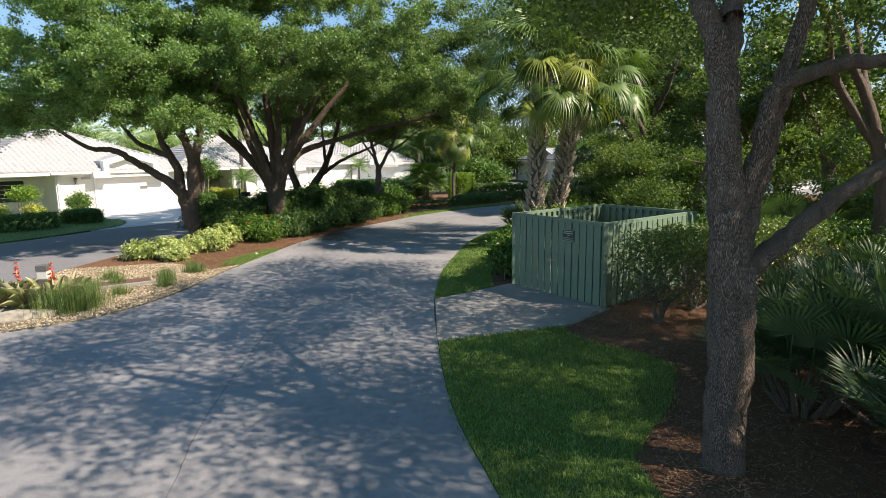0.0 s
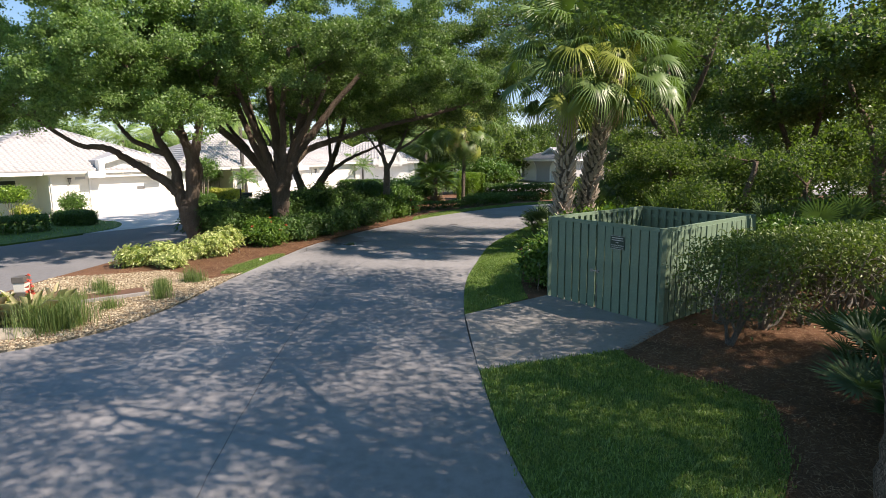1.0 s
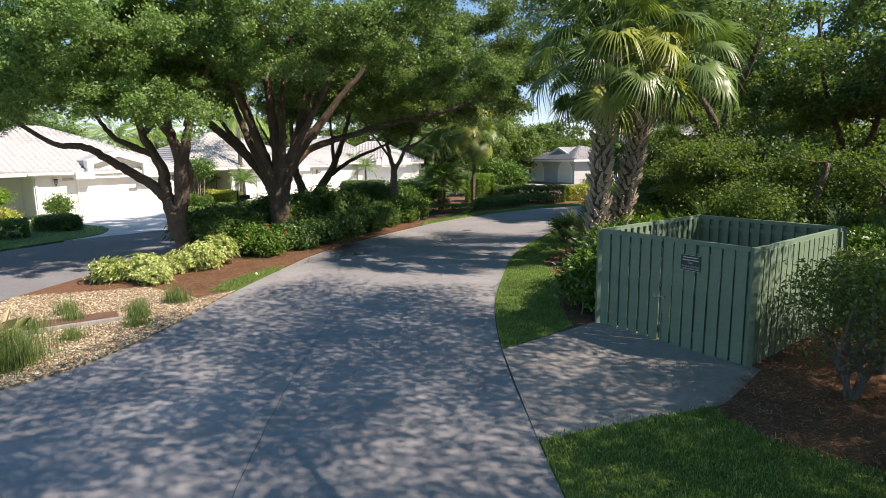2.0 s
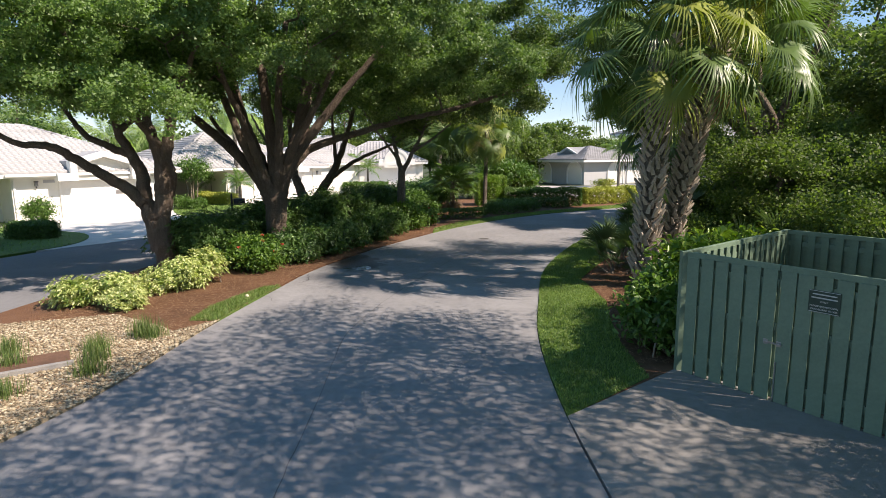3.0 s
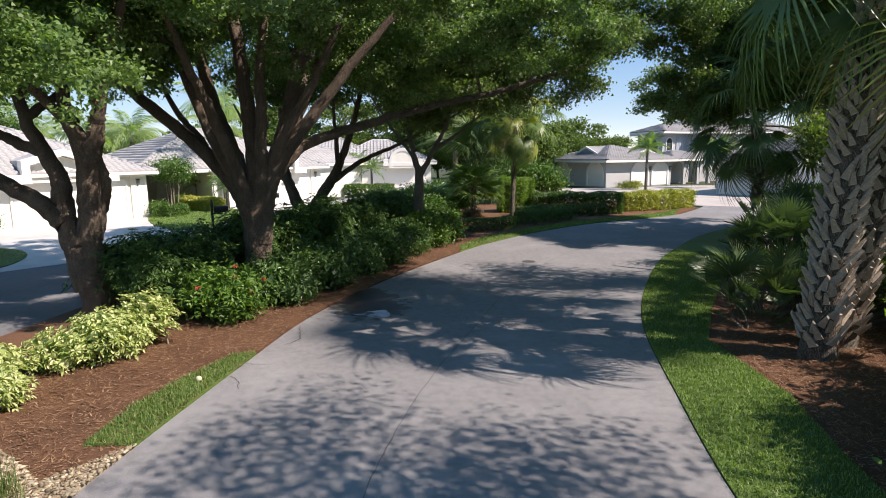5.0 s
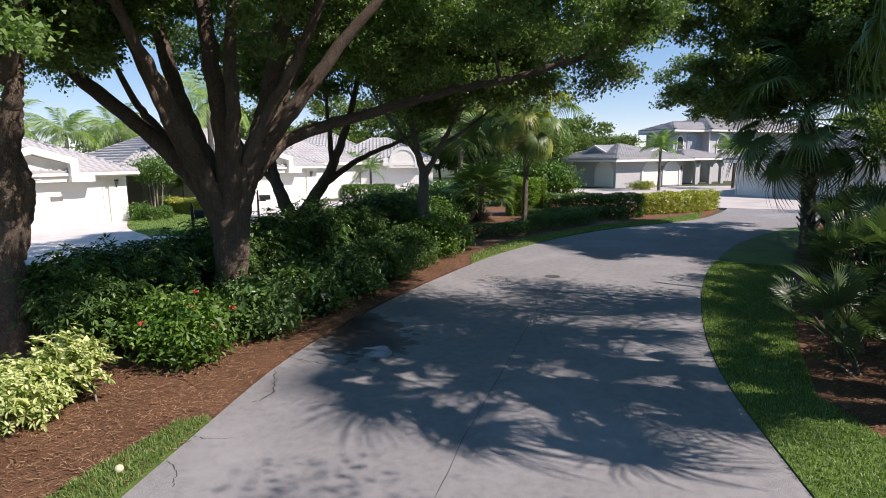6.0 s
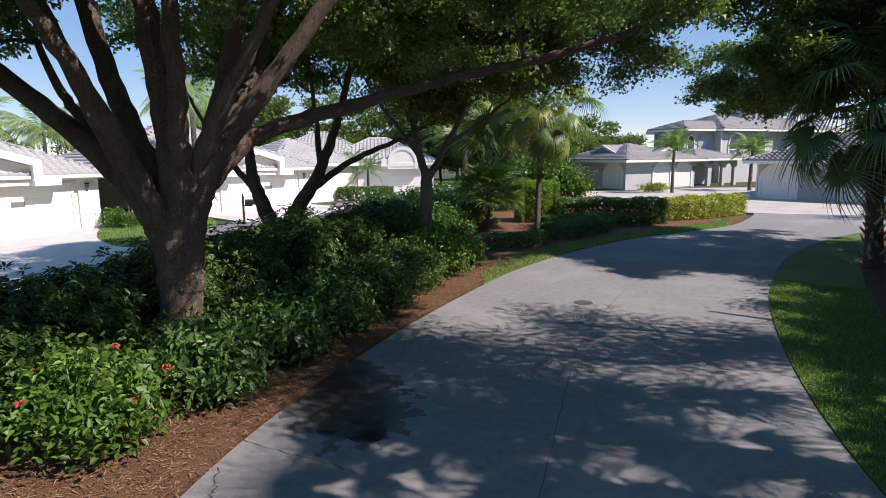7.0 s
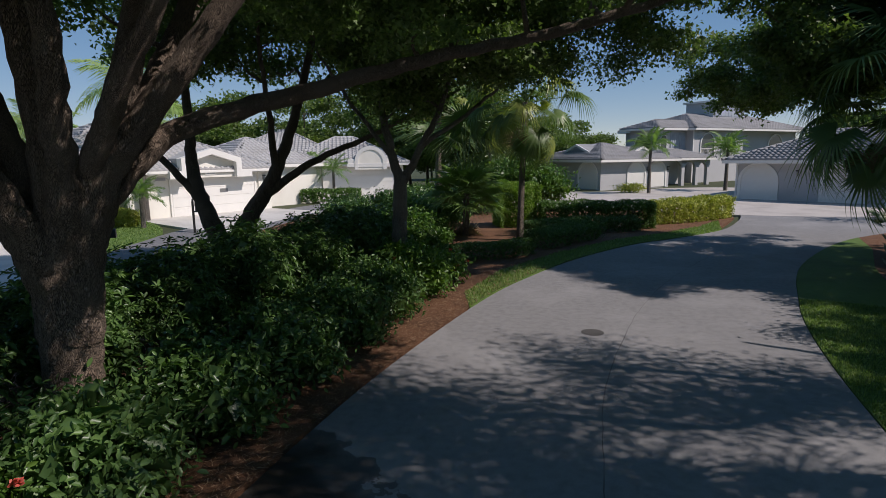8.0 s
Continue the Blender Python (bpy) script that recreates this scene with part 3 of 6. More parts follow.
def shrub(label, at, blobs, n, leaf, mat_leaf, seed, name="shrub", category="shrub", width=0.5, up=0.55, group="", stems=5, flowers=0, kind="oval", shell=0.5, stem_r=0.018, mat_stem=None, core=True):
    """A bush: leaves over a set of rounded masses, stems below, and twigs within."""
    n, leaf = int(n * 0.66), leaf * 1.14
    rng = np.random.default_rng(seed)
    t = thing(name, label, category, at, group=group)
    P = blob_points(blobs, n, rng, shell)
    P = P[P[:, 2] > 0.02]
    if kind == "whorl":
        cen = np.array([b[0] for b in blobs], float).mean(0)
        D = unit(unit(P - cen) * 0.8 + np.array([0, 0, 0.75]) + rng.normal(size=P.shape) * 0.25)
        W = P[: max(20, n // 6)]
        part("leaves", whorl_leaves("leaves", W, D[: len(W)], leaf, leaf * width, rng), mat_leaf, t)
    else:
        part("leaves", oval_leaves("leaves", P, leaf, leaf * width, rng, up), mat_leaf, t)
    C = np.array([b[0] for b in blobs], float)
    ends = C[rng.integers(len(C), size=stems)] + rng.normal(size=(stems, 3)) * 0.22
    ends[:, 2] = np.maximum(ends[:, 2], 0.15)
    foot = ends * np.array([0.7, 0.7, 0.0])
    for k in range(stems):
        part("stem", joined("stem", stems_data(foot[k], [ends[k]], stem_r, rng)), mat_stem or M_TWIG, t)
    if core:
        Q = blob_points([(c, [x * 0.72 for x in rr]) for c, rr in blobs], max(60, n // 6), rng, 0.2)
        Q = Q[Q[:, 2] > 0.02]
        part("inner_leaves", leaf_mesh("inner_leaves", Q, leaf * 2.2, leaf * 1.6, rng, 0.3), mat_leaf, t)
    for k in range(flowers):
        c = P[int(rng.integers(len(P)))] * np.array([1, 1, 1]) + np.array([0, 0, 0.06])
        part("flower", petal_head(c, 24, 0.065, rng), L_RED, t, "cluster of small red flowers")
    return t


def hedge(label, line, width, height, n, leaf, mat_leaf, seed, name="hedge", rough=0.03, low=0.05, group="", round_=0.5, lw=0.55):
    """A clipped hedge along a line: a skin of leaves over a rounded box, with an inner mass of leaves and stems."""
    n, leaf = int(n * 0.68), leaf * 1.15
    rng = np.random.default_rng(seed)
    line = np.array(line, float)
    o = line.mean(0)
    t = thing(name, label, "hedge", (o[0], o[1], 0), group=group)
    line = line - o
    seg = np.linalg.norm(np.diff(line, axis=0), axis=1)
    cum = np.concatenate([[0], np.cumsum(seg)])

    def along(s):
        p = np.stack([np.interp(s, cum, line[:, j]) for j in range(2)], 1)
        e = 0.05
        q = np.stack([np.interp(np.minimum(s + e, cum[-1]), cum, line[:, j]) - np.interp(np.maximum(s - e, 0), cum, line[:, j]) for j in range(2)], 1)
        q = unit(q)
        return p, np.stack([-q[:, 1], q[:, 0]], 1), q

    def skin(n, k):
        s = rng.uniform(0, cum[-1], n)
        p, nrm, tng = along(s)
        a = rng.uniform(0, 1, n)
        per = 2 * (height - low) + width
        d = a * per
        side = np.where(d < height - low, -1.0, np.where(d < height - low + width, 0.0, 1.0))
        off = np.where(side < 0, -width / 2, np.where(side > 0, width / 2, d - (height - low) - width / 2))
        z = np.where(side < 0, low + d, np.where(side > 0, low + (d - (height - low) - width), height))
        c = np.abs(off) / (width / 2)
        zz = (z - low) / (height - low)
        z = z - round_ * 0.35 * min(width, height) * (c ** 4) * (zz > 0.8) * (zz - 0.8) * 5
        cap = np.minimum(np.minimum(s, cum[-1] - s) / (0.5 * width), 1.0)
        off = off * (0.35 + 0.65 * np.sqrt(cap)) * k
        z = low + (z - low) * k
        bumpy = 1 + rough * (np.sin(s * 3.1 + seed) + np.sin(s * 7.7) * 0.6)
        P = np.concatenate([p + nrm * (off * bumpy)[:, None], (z * bumpy)[:, None]], 1)
        return P + rng.normal(size=P.shape) * leaf * 0.45, s

    n = int(n * 2.4)
    leaf = leaf * 0.8
    P, _ = skin(n, 1.0)
    ends = int(n * width * height / (cum[-1] * (2 * height + width)) * 2.0)
    for s0 in (0.0, cum[-1]):
        p, nrm, tng = along(np.full(ends, s0))
        w, h = rng.uniform(-0.42, 0.42, ends) * width, rng.uniform(low, height * 0.96, ends)
        P = np.concatenate([P, np.concatenate([p + nrm * w[:, None] + tng * (0.0 if s0 else 0.0), h[:, None]], 1) + rng.normal(size=(ends, 3)) * leaf * 0.7])
    P = P[P[:, 2] > 0.01]
    part("leaves", leaf_mesh("leaves", P, leaf, leaf * lw, rng, 0.5), mat_leaf, t)
    Q, _ = skin(max(80, n // 5), 0.88)
    part("inner_leaves", leaf_mesh("inner_leaves", Q, leaf * 2.6, leaf * 2.0, rng, 0.2), mat_leaf, t)
    pcs = []
    for s in np.arange(0.2, cum[-1], 0.4):
        p, nrm, _ = along(np.array([s]))
        f = np.array([p[0][0], p[0][1], 0]) + np.append(nrm[0] * rng.uniform(-0.2, 0.2) * width, 0)
        pcs += stems_data(f, [f + np.array([rng.normal() * 0.1, rng.normal() * 0.1, height * 0.7])], 0.015, rng)
    tagged(part("stems", joined("stems", pcs), M_TWIG, t), kind="stuff")
    return t


def blades(name, P, height, width, rng, lean=0.45):
    """Upright grass blades, bent, two triangles each."""
    n = len(P)
    a = rng.uniform(0, 2 * np.pi, n)
    s = np.stack([np.cos(a), np.sin(a), 0 * a], 1)
    b = np.stack([-np.sin(a), np.cos(a), 0 * a], 1) * rng.normal(size=n)[:, None] * lean
    h = height * rng.uniform(0.55, 1.2, n)[:, None]
    up = np.array([0, 0, 1.0])
    mid = P + up * h * 0.6 + b * h * 0.35
    V = np.stack([P - s * width / 2, P + s * width / 2, mid - s * width * 0.4, mid + s * width * 0.4, P + up * h * (1 - 0.2 * np.abs(b).sum(1, keepdims=True)) + b * h], 1)
    i = np.arange(n)[:, None] * 5
    return tri_mesh(name, V, np.concatenate([i + np.array(q) for q in ((0, 1, 3), (0, 3, 2), (2, 3, 4))], 1))


def tuft(label, at, n, height, seed, spread=0.16, mat_leaf=None, lean=0.4, width=0.007, name="grass_tuft"):
    rng = np.random.default_rng(seed)
    P = np.concatenate([rng.normal(size=(n, 2)) * spread, np.zeros((n, 1))], 1)
    ob = part(name, blades(name, P, height, width, rng, lean), mat_leaf or L_TUFT, m=pose(at[0], at[1], at[2] if len(at) > 2 else 0.03))
    return tagged(ob, label, "ornamental grass", "ornamental grasses")


# ---- ground ----
rng0 = np.random.default_rng(1)
ROAD_R = [(7.5, -14), (3.6, -5), (1.3, 1.5), (0.51, 4.91), (0.09, 6.91), (-0.11, 9.49), (-0.21, 12.5), (-0.05, 15.5), (0.4, 18.2), (1.0, 21.1), (2.0, 23.9), (3.5, 27.1), (5.0, 29.6), (7.64, 33.2), (11.7, 36.9), (15.5, 39.0), (22, 41.5), (32, 43)]
ROAD_L = [(32, 51), (22, 50.5), (16.5, 49.5), (14.3, 47.5), (13.2, 45.4), (11.7, 43.2), (9.5, 40.6), (6.6, 38.6), (4.5, 37.4), (1.7, 34.9), (-0.5, 32.2), (-1.8, 30.2), (-3.45, 27.0), (-4.5, 24.6), (-5.42, 21.9), (-5.85, 19.3), (-6.25, 16.2), (-6.5, 13.2), (-7.25, 11.2), (-9.2, 10.0), (-12.5, 9.2), (-15, 6), (-16, -2), (-16, -14)]
road_outline = smooth_line(ROAD_R, 5) + smooth_line(ROAD_L, 5)

far = bmesh.new()
bmesh.ops.create_circle(far, cap_ends=True, radius=1500, segments=64)
ground = part("ground", far, M_FARGROUND, m=pose(0, 30, -0.10))
tagged(ground, "dark leaf-littered ground under the trees", "ground", kind="structure")
road = part("road", prism(road_outline, -0.12, 0.0), M_ROAD)
tagged(road, "weathered grey asphalt road with dappled shade", "road", kind="structure")

lane_outline = smooth_line([(-13, 8.6), (-11.6, 12), (-11.3, 16), (-10.9, 20), (-10.5, 24), (-10.6, 29), (-10.6, 36), (-10, 43), (-8.6, 50), (-6, 56), (-9, 57.5), (-11.8, 51), (-13.6, 43.5), (-13.7, 36), (-14.2, 30), (-15.3, 28.2), (-16.3, 25), (-18.2, 21), (-22, 17), (-28, 12), (-30, 4), (-22, 3), (-15.8, 5.5)], 5, True)
lane = part("lane", prism(lane_outline, -0.13, -0.005), M_LANE)
tagged(lane, "dark grey asphalt lane along the houses", "road", kind="structure")

drive_h1 = part("driveway_h1", prism([(-13.4, 30), (-13.6, 36), (-17.4, 40.2), (-19.3, 42.6), (-24.3, 35.9), (-22.6, 31.8), (-18.0, 27.5), (-16.6, 25.6), (-14.6, 28.0)], -0.14, 0.004), M_DRIVE)
tagged(drive_h1, "pale concrete driveway before a garage", "driveway", kind="structure")
drive_h2 = part("driveway_h2", prism([(-13.3, 44.5), (-17.4, 48.4), (-12.0, 54.6), (-8.5, 52), (-10, 47), (-11, 43)], -0.14, 0.004), M_DRIVE)
tagged(drive_h2, "pale concrete driveway before a garage", "driveway", kind="structure")
drive_h3 = part("driveway_h3", prism([(-9, 56), (-11.2, 66.0), (-4.4, 66.3), (-3.5, 58), (-6, 54)], -0.14, 0.006), M_DRIVE)
tagged(drive_h3, "pale concrete driveway before a garage", "driveway", kind="structure")
court = part("court", prism(smooth_line([(13.4, 45.8), (9, 50.5), (4, 54), (4, 60), (8, 66), (13, 65), (21, 68.5), (27, 66), (24, 52), (28, 46), (20, 44)], 4, True), -0.14, 0.008), M_PAVER)
tagged(court, "pale paved forecourt before the garages", "driveway", kind="structure")

pad_outline = [(-0.115, 9.49), (2.4, 10.35), (3.5, 11.5), (1.85, 14.1), (-0.2, 12.5)]
pad = part("concrete_pad", prism(pad_outline, -0.14, 0.012), M_CONC)
tagged(pad, "worn concrete pad before the bin enclosure", "pavement", kind="structure")


def bed(name, outline, material, z, label, relief=0.03, step=0.25, seed=0, cat="planting bed"):
    """A planting bed or lawn: a gently uneven sheet that runs down at its edge."""
    bm = prism(outline, -0.15, z)
    ob = part(name, bm, material)
    return tagged(ob, label, cat, kind="structure")


r_line = smooth_line(ROAD_R, 5)
l_line = smooth_line(ROAD_L, 5)
r_seg = [p for p in r_line if -3 < p[1] < 9.5]
LAWN_NEAR = [(x + 0.012, y) for x, y in r_seg] + [(-0.10, 9.48), (2.2, 10.28), (2.25, 9.9), (2.5, 9.35), (3.2, 8.75), (3.5, 8.2), (2.9, 6.85), (2.0, 5.6), (2.1, 3), (3.6, -1), (4.6, -3)]
LAWN_FAR = [(x + 0.012, y) for x, y in r_line if 12.15 < y < 38] + [(11.6, 35.4), (9.3, 32.6), (6.6, 28.6), (4.5, 25.2), (2.8, 22.2), (1.85, 20.3), (1.85, 18.0), (1.5, 16.4), (1.3, 15.2), (1.25, 14.3), (1.25, 13.72)]
bed("lawn_1", LAWN_NEAR, M_TURF, 0.015, "short green lawn beside the road", cat="lawn")
bed("lawn_2", LAWN_FAR, M_TURF, 0.015, "short green grass verge along the road", cat="lawn")
BED_R = [(x + 0.03, y) for x, y in r_line if y < 39.5] + [(24, 41.8), (30, 43), (60, 60), (60, -14)]
bed("mulch_bed_1", BED_R, M_MULCH, 0.004, "brown pine-needle mulch under shrubs and trees")
BED_L = [p for p in l_line if p[1] > 9.95 and -9.3 < p[0] < 9.3 and p[1] < 41] + [(-11.2, 11), (-11.2, 16), (-10.8, 20), (-10.4, 24), (-10.45, 29), (-10.4, 36), (-9.8, 43), (-8.4, 49.8), (-4, 52), (4, 52), (10, 48), (12.6, 44.9), (11.2, 43.0)]
bed("mulch_bed_2", [(x - 0.05, y) for x, y in BED_L], M_MULCH, 0.02, "reddish brown pine mulch between road and lane")
GRAVEL = [p for p in l_line if p[1] > 9.95 and -9.3 < p[0] < -6.0 and p[1] < 17.2] + [(-11.1, 11.1), (-11.1, 16.5), (-9.6, 16.9), (-8.5, 17.3), (-7.4, 16.6), (-6.75, 16.1), (-6.35, 16.6)]
GRAVEL = [(x - 0.03 if k < len(GRAVEL) - 7 else x, y) for k, (x, y) in enumerate(GRAVEL)]
bed("gravel_bed", GRAVEL, M_GRAVEL, 0.035, "pale river gravel with small grasses")
VERGE_L = [(x - 0.02, y) for x, y in l_line if 16.7 < y < 20.3 and x < -5.4] + [(-6.75, 16.8), (-6.75, 17.8), (-6.55, 18.6), (-6.15, 19.7), (-5.85, 20.3)][:4]
bed("lawn_3", VERGE_L, M_TURF, 0.03, "small strip of grass at the road edge", cat="lawn")
VERGE_L2 = [p for p in l_line if 29.6 < p[1] < 41 and p[0] > -2.3] + [(-2.1, 30.9), (-0.9, 33.3), (1.4, 35.9), (4.2, 38.4), (6.4, 39.6), (9.2, 41.7), (11.0, 43.6), (11.6, 43.2), (9.7, 40.8)][:7]
bed("lawn_4", VERGE_L2, M_TURF, 0.03, "narrow grass verge along the road", cat="lawn")
ISLAND = smooth_line([(-15.95, 27.9), (-16.4, 25.6), (-17.6, 22.6), (-20, 19.5), (-26, 15.5), (-34, 14), (-36, 30), (-24.5, 33.2), (-20.2, 32.0), (-17.2, 30.4)], 5, True)
bed("lawn_5", ISLAND, M_TURF, 0.03, "lawn island before the house", cat="lawn")
LAWN_H = smooth_line([(-17.3, 39.2), (-14.5, 36.3), (-13.9, 38.5), (-13.9, 43.0), (-16.6, 47.6), (-19, 47.5), (-19.5, 44)], 4, True)
bed("lawn_6", LAWN_H, M_TURF, 0.03, "lawn between two driveways", cat="lawn")


def turf_blades(name, poly, n, seed, label, h=0.05, w=0.011, z=0.015):
    rng = np.random.default_rng(seed)
    q = scatter(poly, n, rng)
    ob = part(name, blades(name, np.concatenate([q, np.full((n, 1), z)], 1), h, w, rng, 0.7), L_GRASS)
    return tagged(ob, label, "grass", kind="stuff")


near_part = [p for p in LAWN_NEAR if p[1] > 2]
far_part = [p for p in LAWN_FAR if p[1] < 30]
turf_blades("grass", near_part, 40000, 301, "short green lawn grass")
turf_blades("grass", far_part, 48000, 302, "short green lawn grass on the verge")


def grown(poly, d):
    """The outline pushed out from its middle by about d."""
    cx, cy = sum(p[0] for p in poly) / len(poly), sum(p[1] for p in poly) / len(poly)
    out = []
    for x, y in poly:
        L = math.hypot(x - cx, y - cy)
        out.append((x + (x - cx) / L * d, y + (y - cy) / L * d))
    return out


turf_blades("grass", grown(near_part, 0.09), 4500, 307, "stray grass blades along the lawn edge", 0.06)
turf_blades("grass", VERGE_L, 5000, 303, "short grass at the road edge", 0.08)
turf_blades("grass", VERGE_L2, 9000, 304, "short grass on the narrow verge", 0.09, 0.016)
turf_blades("grass", ISLAND, 9000, 305, "short grass on the lawn island", 0.08, 0.03)
turf_blades("grass", LAWN_H, 7000, 306, "short grass between the driveways", 0.08, 0.03)


def litter(name, poly, n, seed, material, label, length=0.10, width=0.0055, z=0.012, stack=0.03):
    """Loose pine needles and bark shreds lying over one another."""
    rng = np.random.default_rng(seed)
    q = scatter(poly, n, rng)
    P = np.concatenate([q, (z + rng.uniform(0, 1, n) ** 2 * stack)[:, None]], 1)
    a = rng.uniform(0, 2 * np.pi, n)
    ax = np.stack([np.cos(a), np.sin(a), rng.normal(size=n) * 0.12], 1)
    L = (length * rng.uniform(0.4, 1.3, n))[:, None]
    s = np.stack([-np.sin(a), np.cos(a), 0 * a], 1) * width * rng.uniform(0.5, 1.6, n)[:, None]
    V = np.stack([P - ax * L / 2 - s, P - ax * L / 2 + s, P + ax * L / 2], 1)
    ob = part(name, tri_mesh(name, V, np.arange(n * 3).reshape(-1, 3)), material)
    return tagged(ob, label, "mulch", kind="stuff")


L_STRAW = leafy("pine_straw", (0.08, 0.035, 0.018), (0.23, 0.115, 0.058), (0.45, 0.29, 0.175), 0.8, 0.05)
MULCH_L = [(x - 0.01, y) for x, y in l_line if 15.6 < y < 34 and x < 1.2] + [(-7.6, 16.3), (-9.9, 17.0), (-9.9, 22), (-8.0, 25), (-5.2, 30), (-3.0, 34.5)]
litter("mulch", MULCH_L, 52000, 310, L_STRAW, "reddish pine straw mulch", z=0.024)
litter("mulch", [(2.2, 10.3), (3.3, 11.5), (7.8, 13.2), (8.6, 9), (7.5, 1.5), (2.2, 1.5), (1.9, 4.0), (2.3, 6.0), (3.0, 7.4), (3.3, 8.3), (2.5, 9.3)], 50000, 311, L_STRAW, "reddish pine straw mulch by the enclosure")
litter("mulch", [(1.15, 14.3), (1.75, 14.2), (4.6, 16.3), (5.5, 19), (4.6, 24), (3.0, 22.2), (1.95, 20.2), (1.9, 18.0), (1.55, 16.4)], 22000, 312, L_STRAW, "reddish pine straw mulch under the palms")


def stones(name, poly, n, seed, material, label, size=0.042, z=0.035):
    """Loose rounded stones, eight faces each."""
    rng = np.random.default_rng(seed)
    q = scatter(poly, n, rng)
    s = size * rng.uniform(0.5, 1.3, n)
    O = np.array([(1, 0, 0), (0, 1, 0), (-1, 0, 0), (0, -1, 0), (0, 0, 0.42), (0, 0, -0.4)], float)
    V = O[None] * s[:, None, None] * rng.uniform(0.6, 1.15, (n, 6, 1))
    a = rng.uniform(0, 6.28, n)
    c, d = np.cos(a)[:, None], np.sin(a)[:, None]
    V = np.stack([V[..., 0] * c - V[..., 1] * d * 0.7, V[..., 0] * d + V[..., 1] * c * 0.7, V[..., 2]], -1)
    V += np.concatenate([q, (z + s * 0.2)[:, None]], 1)[:, None]
    T = np.array([(0, 1, 4), (1, 2, 4), (2, 3, 4), (3, 0, 4), (1, 0, 5), (2, 1, 5), (3, 2, 5), (0, 3, 5)])
    ob = part(name, tri_mesh(name, V, (np.arange(n) * 6)[:, None, None] + T), material)
    return tagged(ob, label, "gravel", kind="stuff")


L_STONE = leafy("river_stones", (0.15, 0.105, 0.06), (0.36, 0.29, 0.185), (0.60, 0.52, 0.38), 0.75, 0.0)
litter("mulch", GRAVEL, 5000, 314, L_STRAW, "fallen pine needles on the gravel", z=0.055)
stones("gravel", [(x + 0.05 if k < len(GRAVEL) - 7 else x, y) for k, (x, y) in enumerate(GRAVEL)], 19000, 320, L_STONE, "pale tan river gravel")

# cracks, seams, damp patch and covers in the road
M_CRACK = plain("crack_filler", (0.05, 0.048, 0.046), (0.09, 0.087, 0.083), 0.95)


def crack(pts, w, seed, name="crack", branch=True):
    rng = random.Random(seed)
    line = smooth_line(pts, 9)
    bm = bmesh.new()
    L, R = [], []
    for k, (x, y) in enumerate(line):
        ww = w * rng.uniform(0.4, 1.3)
        dx, dy = rng.gauss(0, w * 0.7), rng.gauss(0, w * 0.7)
        L.append(bm.verts.new((x + dx - ww / 2, y + dy, 0.003)))
        R.append(bm.verts.new((x + dx + ww / 2, y + dy, 0.003)))
    for k in range(len(L) - 1):
        bm.faces.new((L[k], R[k], R[k + 1], L[k + 1]))
    ob = part(name, bm, M_CRACK, road)
    return ob


crack([(-2.2, 2), (-2.7, 5.1), (-2.95, 6.3), (-3.2, 8.7), (-3.35, 11), (-3.4, 13.2), (-3.5, 15.6), (-3.3, 17.1), (-2.85, 19.0), (-2.5, 20.1), (-1.98, 21.7), (-1.5, 23.2), (-0.8, 25.2), (0.3, 27.4), (1.6, 29.6), (3.5, 32.2), (6, 35)], 0.009, 1, "seam")
crack([(-5.45, 21.98), (-5.0, 21.75), (-4.54, 21.55), (-4.03, 21.25)], 0.02, 2)
crack([(-5.46, 21.4), (-5.36, 21.0), (-5.29, 20.6), (-5.4, 20.3)], 0.022, 3)
crack([(-6.0, 19.5), (-5.6, 19.35), (-5.2, 19.4)], 0.016, 4)
crack([(-6.1, 18.5), (-5.97, 18.8), (-5.94, 19.07), (-5.85, 19.3)], 0.025, 5)
crack([(-5.9, 18.9), (-5.7, 18.7), (-5.6, 18.4)], 0.014, 6)
M_WET, wnt, wb = shader("wet_asphalt")
wv = coords(wnt)
wnt.links.new(ramp(wnt, tex_noise(wnt, 3, 4, 0.6, wv), [(0.35, (0.02, 0.02, 0.02)), (0.7, (0.045, 0.042, 0.04))]), wb.inputs["Base Color"])
wnt.links.new(ramp(wnt, tex_noise(wnt, 2.4, 3, 0.5, wv), [(0.4, (0.06, 0.06, 0.06)), (0.62, (0.45, 0.45, 0.45))]), wb.inputs["Roughness"])
wb.inputs["Specular IOR Level"].default_value = 0.4
part("puddle", prism(smooth_line([(-4.62, 22.15), (-4.45, 22.42), (-4.2, 22.38), (-3.95, 22.48), (-3.8, 22.15), (-3.85, 21.92), (-4.1, 21.88), (-4.3, 22.02)], 5, True), 0.0015, 0.0035), M_WET, road, "shallow puddle reflecting the sky")
bm = bmesh.new()
bmesh.ops.create_circle(bm, cap_ends=True, radius=0.2, segments=20)
part("valve_cover", bm, M_CRACK, road, "small dark cover", m=pose(-0.11, 27.8, 0.004))

